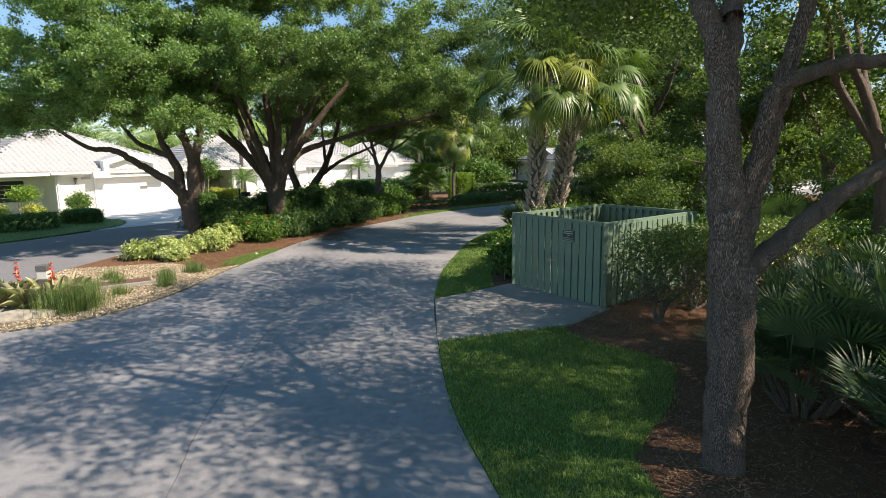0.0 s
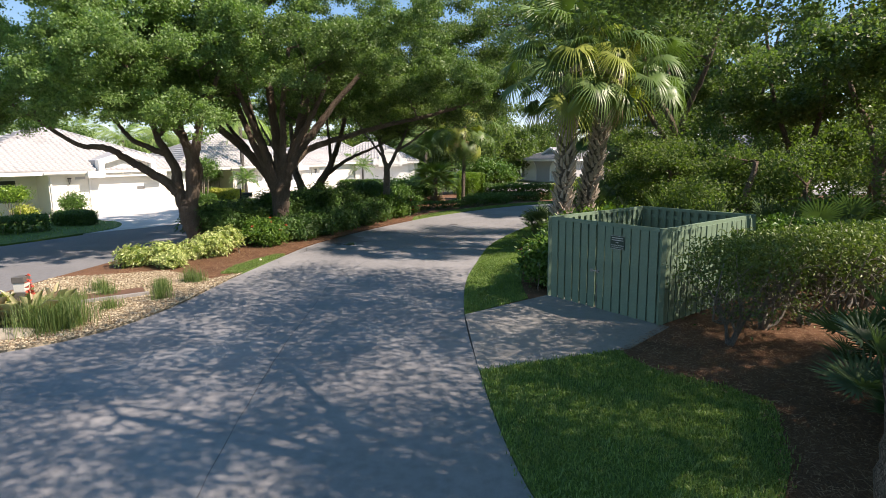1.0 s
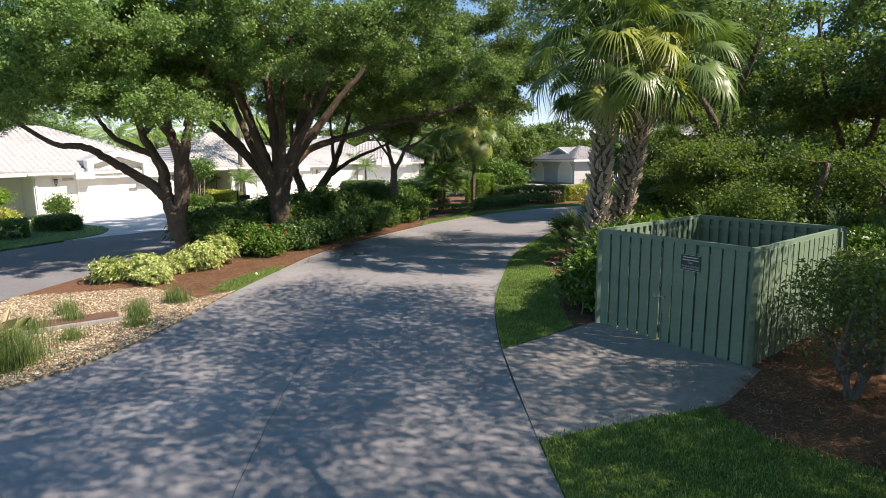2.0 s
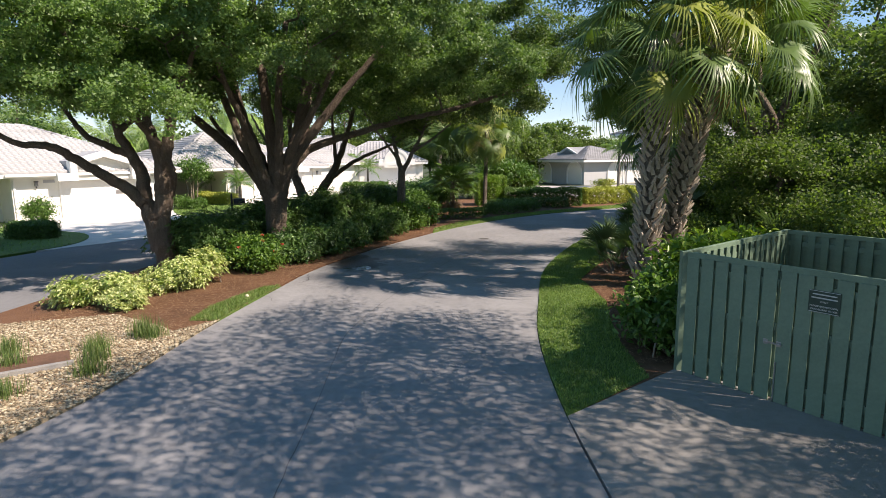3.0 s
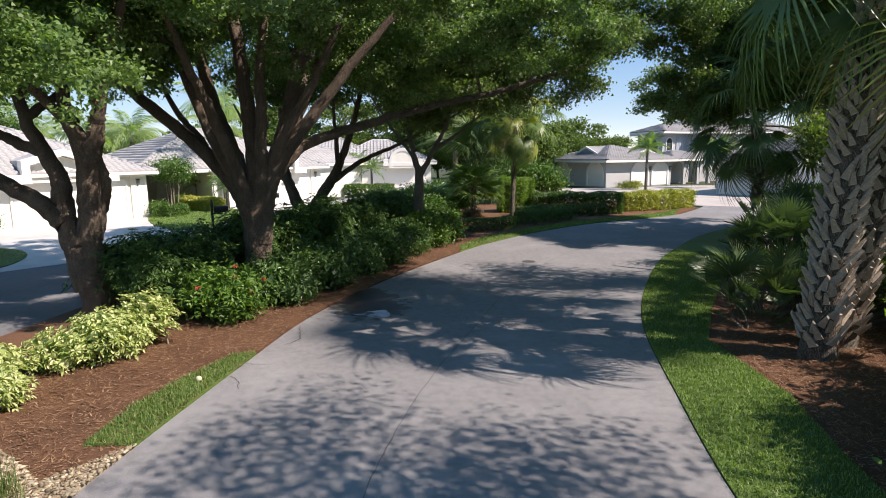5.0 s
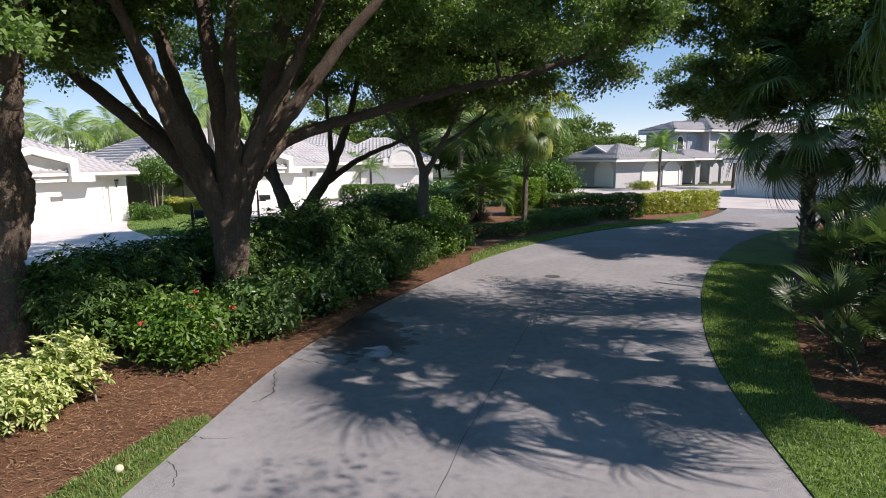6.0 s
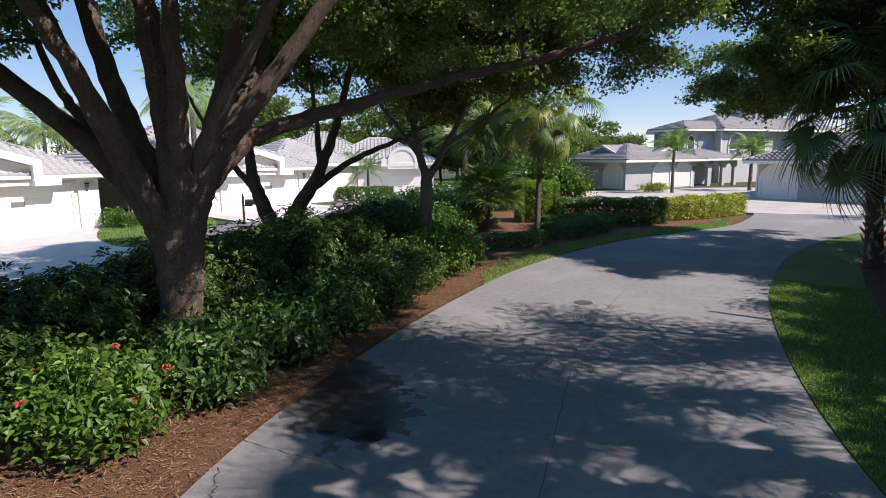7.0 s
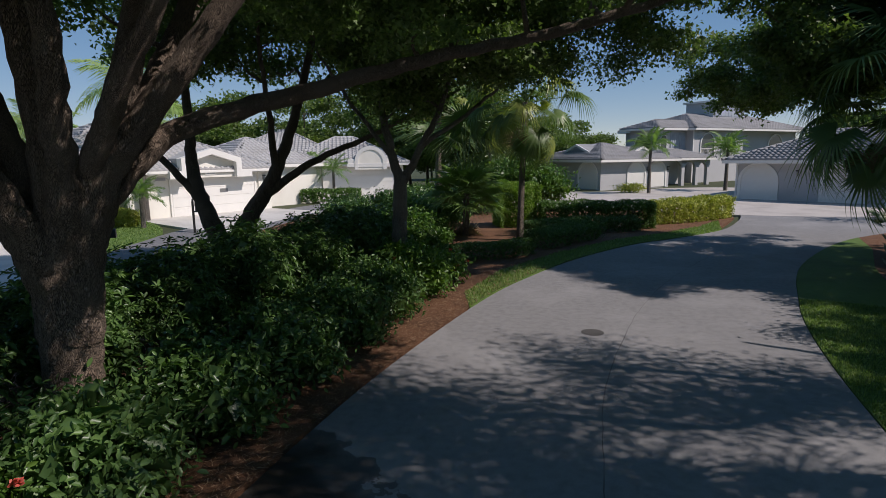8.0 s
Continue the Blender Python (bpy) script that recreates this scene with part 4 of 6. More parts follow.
# ---- bin enclosure ----
def fence():
    FL, FR = Vector((1.78, 14.0, 0)), Vector((3.37, 11.65, 0))
    BL, BR = Vector((4.58, 16.2, 0)), Vector((6.17, 13.85, 0))
    t = thing("bin_enclosure", "green painted board fence enclosure for bins", "fence", (FL.x, FL.y, 0))
    H = 1.8
    post = boxed((-0.05, -0.05, 0), (0.05, 0.05, H), 0.006)
    post_me = to_mesh("post", post)
    post_me.materials.append(M_GREEN)
    board_me = to_mesh("board", boxed((-0.087, -0.011, 0.012), (0.087, 0.011, H - 0.07), 0.003))
    board_me.materials.append(M_GREEN)
    inner_me = to_mesh("board", boxed((-0.06, -0.009, 0.04), (0.06, 0.009, H - 0.07), 0.003))
    inner_me.materials.append(M_GREEN)
    for p in (FL, FR, BL, BR):
        part("post", post_me, None, t, m=pose(*(p - FL)))

    def panel(a, b, out, name, margin=0.0, end=None):
        end = margin if end is None else end
        d = b - a
        L = d.length
        rz = math.degrees(math.atan2(d.y, d.x))
        o = a - FL
        base = pose(o.x, o.y, 0, 0, 0, rz)
        pn = part(name, boxed((margin, -0.03, H - 0.075), (L - end, 0.03, H - 0.0), 0.006), M_GREEN, t, m=base)
        for z in (0.22, 0.95, 1.52):
            part("rail", boxed((margin, -0.018, z), (L - end, 0.018, z + 0.09), 0.004), M_GREEN, pn)
        n = int((L - margin - end) / 0.205)
        w = (L - margin - end) / n
        rr = random.Random(int(L * 100))
        for k in range(n):
            x = margin + (k + 0.5) * w
            part("board", board_me, None, pn, m=pose(x, out * 0.031, rr.uniform(-0.006, 0.006), 0, rr.uniform(-0.4, 0.4), 0))
            part("board", inner_me, None, pn, m=pose(min(x + w / 2, L - end - 0.06), -out * 0.029, 0))
        return pn

    panel(FL, BL, 1, "side_panel")
    panel(BL, BR, 1, "back_panel")
    panel(FR, BR, -1, "side_panel")
    mid = FL + (FR - FL) * 0.47
    panel(FL, mid, -1, "gate", 0.06, 0.006)
    g2 = panel(mid, FR, -1, "gate", 0.006, 0.06)
    lat = part("latch", boxed((-0.12, -0.075, 0.78), (0.1, -0.045, 0.80), 0.004), M_STEEL, g2)
    for x in (-0.10, 0.06):
        box_ = part("latch_plate", boxed((x - 0.03, -0.05, 0.755), (x + 0.03, -0.044, 0.825), 0.003), M_STEEL, lat)
    part("drop_rod", boxed((0.035, -0.06, 0.03), (0.05, -0.045, 0.55), 0.004), M_STEEL, g2)
    sg = part("sign", boxed((0.36, -0.058, 1.30), (0.70, -0.046, 1.57), 0.004), M_SIGN, g2, "dark green sign with pale lettering")
    for k, (a, b) in enumerate(((0.40, 0.66), (0.39, 0.67))):
        part("text_bar", boxed((a, -0.0605, 1.515 - k * 0.043), (b, -0.0575, 1.53 - k * 0.043)), M_PALE, sg)
    for words, zz in (("ONLY", 1.425), ("PLEASE BREAKDOWN", 1.368), ("CARDBOARD BOXES", 1.33)):
        cu = bpy.data.curves.new("lettering", "FONT")
        cu.body, cu.size, cu.align_x, cu.extrude = words, 0.031, "CENTER", 0.0008
        cu.materials.append(M_PALE)
        tx = new("lettering", cu)
        tx.parent, tx.matrix_basis = sg, pose(0.53, -0.0592, zz, 90, 0, 0)
    for lo, hi in (((0.365, -0.0605, 1.305), (0.695, -0.0575, 1.311)), ((0.365, -0.0605, 1.559), (0.695, -0.0575, 1.565))):
        part("border", boxed(lo, hi), M_PALE, sg)
    sticker = part("sticker", boxed((1.1, -0.0405, 1.35), (1.42, -0.0385, 1.47)), plain("teal_sticker", (0.25, 0.5, 0.48), (0.35, 0.6, 0.58)), t, "pale teal sticker", m=pose(0, 0, 0, 0, 0, math.degrees(math.atan2((BL - FL).y, (BL - FL).x))))
    return t


fence()

# ---- houses ----
def tiled(parent, a, b, c, d, material, course=0.42, pitch=0.33, name="roof_slope", single=0):
    """One roof slope, a-b along the eave and d-c above it, covered with courses of rounded tiles."""
    a, b, c, d = (np.array(p, float) for p in (a, b, c, d))
    ex = unit(b - a)
    n = unit(np.cross(b - a, (d if np.linalg.norm(d - a) > 0.1 else c) - a))
    if n[2] < 0:
        n = -n
    ey = np.cross(n, ex)
    poly = [((p - a) @ ex, (p - a) @ ey) for p in (a, b, c, d)]
    xs, ys = [p[0] for p in poly], [p[1] for p in poly]
    nx, ny = int((max(xs) - min(xs)) / pitch) + 1, int(max(ys) / course) + 1
    X, Y = np.meshgrid(min(xs) + (np.arange(nx) + 0.5) * pitch, (np.arange(ny) + 0.5) * course)
    X, Y = X.ravel(), Y.ravel()
    ok = inside(poly, X, Y)
    X, Y = X[ok], Y[ok]
    prof = [(-0.5, 0.0), (-0.3, 0.075), (-0.05, 0.075), (0.15, 0.012), (0.5, 0.0)]
    V, T = [], []
    rr = np.random.default_rng(len(X))
    if single:
        # the tiles nearest the eave are pieces of their own
        one, F = [], []
        for s, lift in ((-0.54, 0.095), (0.54, 0.012)):
            one += [(u * pitch, s * course, h + lift + 0.02) for u, h in prof]
        one += [(u * pitch, -0.54 * course, 0.015) for u, h in prof]
        for j in range(4):
            F += [(j, j + 1, j + 6), (j, j + 6, j + 5), (j + 10, j + 11, j + 1), (j + 10, j + 1, j)]
        tile_me = tri_mesh("tile", np.array(one), np.array(F))
        tile_me.materials.append(material)
        order = np.argsort(Y, kind="stable")
        for k in order[:single]:
            p = a + ex * X[k] + ey * Y[k] + n * rr.uniform(-0.008, 0.008)
            part("tile", tile_me, None, parent, m=Matrix(((ex[0], ey[0], n[0], p[0]), (ex[1], ey[1], n[1], p[1]), (ex[2], ey[2], n[2], p[2]), (0, 0, 0, 1))))
        X, Y = X[order[single:]], Y[order[single:]]
    for k, (x, y) in enumerate(zip(X, Y)):
        i0 = len(V)
        w = rr.uniform(-0.008, 0.008)
        for s, lift in ((-0.54, 0.095), (0.54, 0.012)):
            for u, h in prof:
                V.append(a + ex * (x + u * pitch) + ey * (y + s * course) + n * (h + lift + w + 0.02))
        for u, h in prof:
            V.append(a + ex * (x + u * pitch) + ey * (y - 0.54 * course) + n * 0.015)
        for j in range(4):
            q = i0 + j
            T += [(q, q + 1, q + 6), (q, q + 6, q + 5), (q + 10, q + 11, q + 1), (q + 10, q + 1, q)]
    sl = bmesh.new()
    lo = [sl.verts.new(p) for p in ((a, b, c) if np.linalg.norm(c - d) < 0.05 else (a, b, c, d))]
    sl.faces.new(lo)
    ob = part(name, sl, material, parent)
    if V:
        tl = part("tiles", tri_mesh("tiles", np.array(V), np.array(T)), material, parent)
        tagged(tl, kind="stuff")
    return ob


def ridge(parent, p, q, material, r=0.11):
    """A row of rounded ridge or hip tiles."""
    p, q = np.array(p, float), np.array(q, float)
    L = np.linalg.norm(q - p)
    n = max(1, int(L / 0.4))
    pcs = []
    for k in range(n):
        s, e = p + (q - p) * k / n, p + (q - p) * (k + 1.12) / n
        pcs.append(tube_data([s + (0, 0, 0.05), e + (0, 0, 0.03)], [r * 1.12, r], 8))
    return tagged(part("ridge_tiles", joined("ridge_tiles", pcs), material, parent), kind="stuff")


def hip_roof(parent, x0, x1, y0, y1, z, slope, material, over=0.5, fascia=M_WHITE, name="roof", single=0):
    """A hipped roof with fascia; returns its top height."""
    x0, x1, y0, y1 = x0 - over, x1 + over, y0 - over, y1 + over
    w, d = x1 - x0, y1 - y0
    h = min(w, d) / 2 * slope
    if w >= d:
        p, q = (x0 + d / 2, (y0 + y1) / 2, z + h), (x1 - d / 2, (y0 + y1) / 2, z + h)
        A = [((x0, y0, z), (x1, y0, z), q, p), ((x1, y0, z), (x1, y1, z), q, q), ((x1, y1, z), (x0, y1, z), p, q), ((x0, y1, z), (x0, y0, z), p, p)]
        hips = [((x0, y0, z), p), ((x0, y1, z), p), ((x1, y0, z), q), ((x1, y1, z), q), (p, q)]
    else:
        p, q = ((x0 + x1) / 2, y0 + w / 2, z + h), ((x0 + x1) / 2, y1 - w / 2, z + h)
        A = [((x0, y0, z), (x1, y0, z), p, p), ((x1, y0, z), (x1, y1, z), q, p), ((x1, y1, z), (x0, y1, z), q, q), ((x0, y1, z), (x0, y0, z), p, q)]
        hips = [((x0, y0, z), p), ((x1, y0, z), p), ((x0, y1, z), q), ((x1, y1, z), q), (p, q)]
    rf = part(name, boxed((x0 + 0.06, y0 + 0.06, z - 0.05), (x1 - 0.06, y1 - 0.06, z - 0.01)), fascia, parent)
    for k, s in enumerate(A):
        tiled(rf, *s, material, single=single if k == 0 else 0)
    for a, b in hips:
        if np.linalg.norm(np.array(a) - np.array(b)) > 0.2:
            ridge(rf, a, b, material)
    for lo, hi in (((x0, y0 - 0.02, z - 0.2), (x1, y0 + 0.03, z + 0.03)), ((x0, y1 - 0.03, z - 0.2), (x1, y1 + 0.02, z + 0.03)), ((x0 - 0.02, y0 + 0.03, z - 0.2), (x0 + 0.03, y1 - 0.03, z + 0.03)), ((x1 - 0.03, y0 + 0.03, z - 0.2), (x1 + 0.02, y1 - 0.03, z + 0.03))):
        part("fascia", boxed(lo, hi, 0.01), fascia, rf)
    return z + h


def wall_box(parent, x0, x1, y0, y1, z1, material, name="wall"):
    return part(name, boxed((x0, y0, -0.1), (x1, y1, z1)), material, parent)


def garage_door(parent, x0, x1, y, h, rows=4, cols=8, material=M_WHITE):
    """A sectional garage door set back in its wall plane y, with pressed panels."""
    dr = part("garage_door", boxed((x0, y - 0.01, 0.0), (x1, y + 0.04, h)), material, parent)
    for r in range(rows):
        z0, z1 = r * h / rows, (r + 1) * h / rows
        part("panel", boxed((x0 + 0.02, y - 0.028, z0 + 0.008), (x1 - 0.02, y - 0.008, z1 - 0.008), 0.006), material, dr)
    fr = 0.11
    for lo, hi in (((x0 - fr, y - 0.05, 0), (x0, y + 0.05, h + fr)), ((x1, y - 0.05, 0), (x1 + fr, y + 0.05, h + fr)), ((x0, y - 0.05, h), (x1, y + 0.05, h + fr))):
        part("door_trim", boxed(lo, hi, 0.01), M_WHITE, dr)
    return dr


def wall_lamp(parent, x, y, z):
    lm = part("wall_lamp", boxed((x - 0.05, y - 0.03, z - 0.12), (x + 0.05, y, z + 0.12), 0.01), M_DARKM, parent, "small dark lantern")
    part("lantern", boxed((x - 0.07, y - 0.2, z - 0.12), (x + 0.07, y - 0.06, z + 0.10), 0.02), M_STEEL, lm)
    part("lantern_cap", boxed((x - 0.09, y - 0.22, z + 0.10), (x + 0.09, y - 0.04, z + 0.16), 0.02), M_DARKM, lm)
    part("bracket", boxed((x - 0.015, y - 0.14, z - 0.22), (x + 0.015, y - 0.02, z - 0.12), 0.005), M_DARKM, lm)


def arch_like(pts, xc, y0, y1, z):
    """An upright slab with the outline pts, from y0 to y1."""
    bm = bmesh.new()
    f = bm.faces.new([bm.verts.new((xc + a, y0, z + q)) for a, q in pts])
    r = bmesh.ops.extrude_face_region(bm, geom=[f])
    bmesh.ops.translate(bm, vec=(0, y1 - y0, 0), verts=[v for v in r["geom"] if isinstance(v, bmesh.types.BMVert)])
    bmesh.ops.recalc_face_normals(bm, faces=bm.faces)
    return bm


def gable_crest(parent, xc, y, z, w=4.9):
    """The stepped white gable over the garage door: a raised frame with a shallow pointed niche."""
    bm = bmesh.new()
    out = [(-w / 2, 0), (-w / 2, 0.42), (-w / 2 + 0.66, 0.42), (-w / 2 + 0.66, 1.08), (0, 1.62), (w / 2 - 0.66, 1.08), (w / 2 - 0.66, 0.42), (w / 2, 0.42), (w / 2, 0), (w / 2 - 1.0, 0), (w / 2 - 1.0, 0.86), (0, 1.30), (-w / 2 + 1.0, 0.86), (-w / 2 + 1.0, 0)]
    vs = [bm.verts.new((xc + a, y - 0.55, z + b)) for a, b in out]
    f = bm.faces.new(vs)
    r = bmesh.ops.extrude_face_region(bm, geom=[f])
    bmesh.ops.translate(bm, vec=(0, 0.5, 0), verts=[v for v in r["geom"] if isinstance(v, bmesh.types.BMVert)])
    bmesh.ops.recalc_face_normals(bm, faces=bm.faces)
    bmesh.ops.triangulate(bm, faces=bm.faces)
    g = part("gable_crest", bm, M_WHITE, parent)
    part("niche", boxed((xc - w / 2 + 0.8, y - 0.22, z + 0.02), (xc + w / 2 - 0.8, y + 0.02, z + 0.40)), M_STUCCO, g)
    part("niche_panel", arch_like([(-w / 2 + 0.96, 0.38), (-w / 2 + 0.96, 0.84), (0, 1.27), (w / 2 - 0.96, 0.84), (w / 2 - 0.96, 0.38)], xc, y - 0.12, y + 0.01, z), M_STUCCO, g)
    bk = bmesh.new()
    pts = [(-w / 2 + 0.7, 0.40), (-w / 2 + 0.7, 1.08), (0, 1.63), (w / 2 - 0.7, 1.08), (w / 2 - 0.7, 0.40)]
    vs = [bk.verts.new((xc + a, y - 0.02, z + b)) for a, b in pts] + [bk.verts.new((xc + a, y + 2.9, z + b)) for a, b in pts]
    for k in range(4):
        bk.faces.new((vs[k], vs[k + 1], vs[k + 6], vs[k + 5]))
    part("gable_roof", bk, M_TILE, g)
    return g


def villa(label, at, rz, left=8.5, deep=11.5, z=2.5, slope=0.44, wing=None, roof_left=4.4, lamps=True, name="house"):
    """A low house: a garage block with crest, hip roof and lamp; wing is a second block (x0, x1, y0, y1, z)."""
    t = thing(name, label, "house", at, rz, group="cream villas")
    w = wall_box(t, -left, 0, 0, deep, z - 0.02, M_STUCCO)
    hip_roof(t, -left - roof_left, 0, 0, deep, z, slope, M_TILE, single=290)
    garage_door(t, -6.2, -1.1, -0.05, 2.05)
    gable_crest(t, -4.15, -0.30, z - 0.42)
    for x in (-6.75, -1.45):
        vt = part("vent", boxed((x - 0.28, -0.045, 2.0), (x + 0.28, -0.002, 2.16), 0.006), M_STUCCO2, t)
        for q in range(4):
            part("louvre", boxed((x - 0.26, -0.055, 2.02 + q * 0.035), (x + 0.26, -0.044, 2.04 + q * 0.035)), M_STUCCO2, vt)
    adr = part("address_plate", boxed((-4.5, -0.56, 2.24), (-3.8, -0.525, 2.42), 0.008), M_WHITE, t)
    part("text_bar", boxed((-4.37, -0.568, 2.29), (-3.93, -0.558, 2.37)), M_STUCCO2, adr)
    gut = part("gutter", boxed((-left - 0.4, -0.66, z - 0.14), (0.5, -0.53, z - 0.01), 0.02), M_WHITE, t)
    part("downpipe", boxed((-left + 0.06, -0.09, 0.05), (-left + 0.16, -0.01, z - 0.3), 0.015), M_WHITE, gut)
    plq = part("plaque", boxed((-3.4, -0.09, 1.2), (-2.9, -0.062, 1.42)), M_STEEL, t)
    for x in (-7.4, -0.45):
        if lamps:
            wall_lamp(t, x, -0.0, 1.95)
    part("pilaster", boxed((-0.82, -0.09, 0), (0.05, 0.0, z - 0.2), 0.02), M_STUCCO, t)
    for k, (x0, x1, y0, y1, zz) in enumerate(wing or ()):
        wall_box(t, x0, x1, y0, y1, zz - 0.02, M_STUCCO)
        hip_roof(t, x0, x1, y0, y1, zz, slope, M_TILE)
    return t


def window(parent, x0, x1, y, z0, z1, glass=None):
    wd = part("window", boxed((x0, y - 0.02, z0), (x1, y + 0.03, z1)), glass or M_GLASS, parent)
    for lo, hi in (((x0 - 0.07, y - 0.06, z0 - 0.07), (x0, y + 0.02, z1 + 0.07)), ((x1, y - 0.06, z0 - 0.07), (x1 + 0.07, y + 0.02, z1 + 0.07)), ((x0, y - 0.06, z1), (x1, y + 0.02, z1 + 0.07)), ((x0, y - 0.08, z0 - 0.07), (x1, y + 0.02, z0))):
        part("frame", boxed(lo, hi, 0.008), M_WHITE, wd)
    n = 5
    for k in range(1, n):
        zz = z0 + (z1 - z0) * k / n
        part("slat", boxed((x0, y - 0.03, zz - 0.012), (x1, y - 0.018, zz + 0.012)), M_WHITE, wd)
    return wd


M_GLASS, gnt, gb = shader("dark_window_glass")
gb.inputs["Base Color"].default_value, gb.inputs["Roughness"].default_value = (0.05, 0.06, 0.06, 1), 0.05

h1 = villa("cream stucco villa with pale tiled roof and white garage", (-19.1, 42.5), 53.5, wing=[(-19.5, -8.5, 1.9, 10, 2.46)])
window(h1, -11.2, -9.6, 1.88, 0.7, 2.0)
h2 = villa("cream stucco villa with pale tiled roof behind palms", (-12.0, 54.5), 48.0, wing=[(-11, -7, 9, 15, 2.7), (-1.5, 5.8, 2.0, 9.0, 2.7)])


def arch_outline(xc, w, h, n=12, grow=0.0):
    r = w / 2 + grow
    base = h - w / 2
    return [(xc - r, 0.0)] + [(xc - r * math.cos(math.pi * k / n), base + r * math.sin(math.pi * k / n)) for k in range(n + 1)] + [(xc + r, 0.0)]


def arch_slab(outline, y0, y1, z=0.0):
    bm = bmesh.new()
    f = bm.faces.new([bm.verts.new((x, y0, z + q)) for x, q in outline])
    r = bmesh.ops.extrude_face_region(bm, geom=[f])
    bmesh.ops.translate(bm, vec=(0, y1 - y0, 0), verts=[v for v in r["geom"] if isinstance(v, bmesh.types.BMVert)])
    bmesh.ops.recalc_face_normals(bm, faces=bm.faces)
    bmesh.ops.triangulate(bm, faces=bm.faces)
    return bm


def arch_door(parent, xc, y, w=2.5, h=2.4, material=None, m=None, name="garage_door", z=0.0, band=0.22):
    """An arched opening: a raised white surround and a door or dark recess in it."""
    inner, outer = arch_outline(xc, w, h), arch_outline(xc, w, h, grow=band)
    d = part(name, arch_slab(inner, y - 0.02, y + 0.05, z), material or M_WHITE, parent, m=m)
    ring = bmesh.new()
    a0 = [ring.verts.new((x, y - 0.08, z + q)) for x, q in outer]
    b0 = [ring.verts.new((x, y - 0.08, z + q)) for x, q in inner]
    a1 = [ring.verts.new((x, y + 0.02, z + q)) for x, q in outer]
    b1 = [ring.verts.new((x, y + 0.02, z + q)) for x, q in inner]
    for k in range(len(outer) - 1):
        ring.faces.new((a0[k], a0[k + 1], b0[k + 1], b0[k]))
        ring.faces.new((a0[k], a1[k], a1[k + 1], a0[k + 1]))
        ring.faces.new((b0[k], b0[k + 1], b1[k + 1], b1[k]))
    bmesh.ops.recalc_face_normals(ring, faces=ring.faces)
    part("surround", ring, M_WHITE, d)
    return d


# third villa: round-topped parapet over its garage, entry court towards the second villa
h3 = thing("house", "cream stucco villa with round-topped parapet over the garage", "house", (-3.7, 66.0), 6, group="cream villas")
wall_box(h3, -6.6, 0, 0, 8, 2.6, M_STUCCO)
hip_roof(h3, -9.6, 0, 0, 8, 2.62, 0.48, M_TILE)
garage_door(h3, -5.6, -0.8, -0.05, 2.15)
crest = part("parapet", boxed((-4.6, -0.78, 2.3), (-0.8, 0.0, 2.62), 0.02), M_WHITE, h3)
for x in (-4.2, -1.2):
    part("parapet_step", boxed((x - 0.35, -0.75, 2.61), (x + 0.35, -0.3, 2.95), 0.02), M_WHITE, crest)
arch_door(crest, -2.7, -0.72, 2.0, 1.6, M_STUCCO, name="round_top", z=2.1, band=0.3)
part("parapet_back", arch_slab(arch_outline(-2.7, 2.0, 1.6, grow=0.27), -0.66, 2.4, 2.1), M_TILE2, crest)
wall_box(h3, -16, -6.6, 4, 14, 2.8, M_STUCCO)
hip_roof(h3, -16, -5, 4, 14, 2.85, 0.5, M_TILE)
window(h3, -9.6, -8.2, 3.98, 0.8, 2.1)

# far building: garage block with arched doors, two-storey house behind, second garage
M_DARKGLASS = M_GLASS
rh = thing("house", "grey stucco garage block with white arched doors and tiled roof", "house", (13.7, 67.8), 26.5, group="grey stucco houses")
wall_box(rh, 0, 9.0, 0, 8.8, 2.58, M_STUCCO2)
hip_roof(rh, 0, 9.0, 0, 8.8, 2.6, 0.29, M_TILE2, 0.75, M_WHITE)
for x in (4.5, 7.35):
    arch_door(rh, x, -0.02, 2.1, 2.25, band=0.2)
for x in (-1.6, -6.9):
    arch_door(rh, x, -0.02, 2.15, 2.3, m=pose(0, 0, 0, 0, 0, -90), band=0.2)


def vent_gable(parent, m, w):
    """A small gable with a white raking trim and a dark louvred vent, set on a roof slope."""
    g = part("gable", arch_slab([(-w, 0), (0, w * 0.42), (w, 0)], 0, 3.2), M_TILE2, parent, m=m)
    part("gable_trim", arch_slab([(-w, 0), (0, w * 0.42), (w, 0), (w - 0.5, 0), (0, w * 0.42 - 0.22), (-w + 0.5, 0)], -0.14, 0.02), M_WHITE, g)
    vn = part("vent", arch_slab([(-w + 0.55, 0), (0, w * 0.42 - 0.25), (w - 0.55, 0)], -0.05, 0.01), M_SHUT, g)
    for k in range(4):
        part("louvre", boxed((-w + 0.75 + 0.36 * k, -0.08, 0.05 + 0.1 * k), (w - 0.75 - 0.36 * k, -0.045, 0.09 + 0.1 * k)), M_TILE2, vn)


M_SHUT = plain("blue_grey_shutter", (0.34, 0.38, 0.42), (0.40, 0.44, 0.48), 0.6)
vent_gable(rh, pose(1.3, 4.5, 3.2, 0, 0, -90), 2.1)
vent_gable(rh, pose(7.0, 1.6, 3.2), 1.5)
for k in range(2):
    wall_lamp(rh, 5.92 + 2.85 * k, -0.0, 1.75)
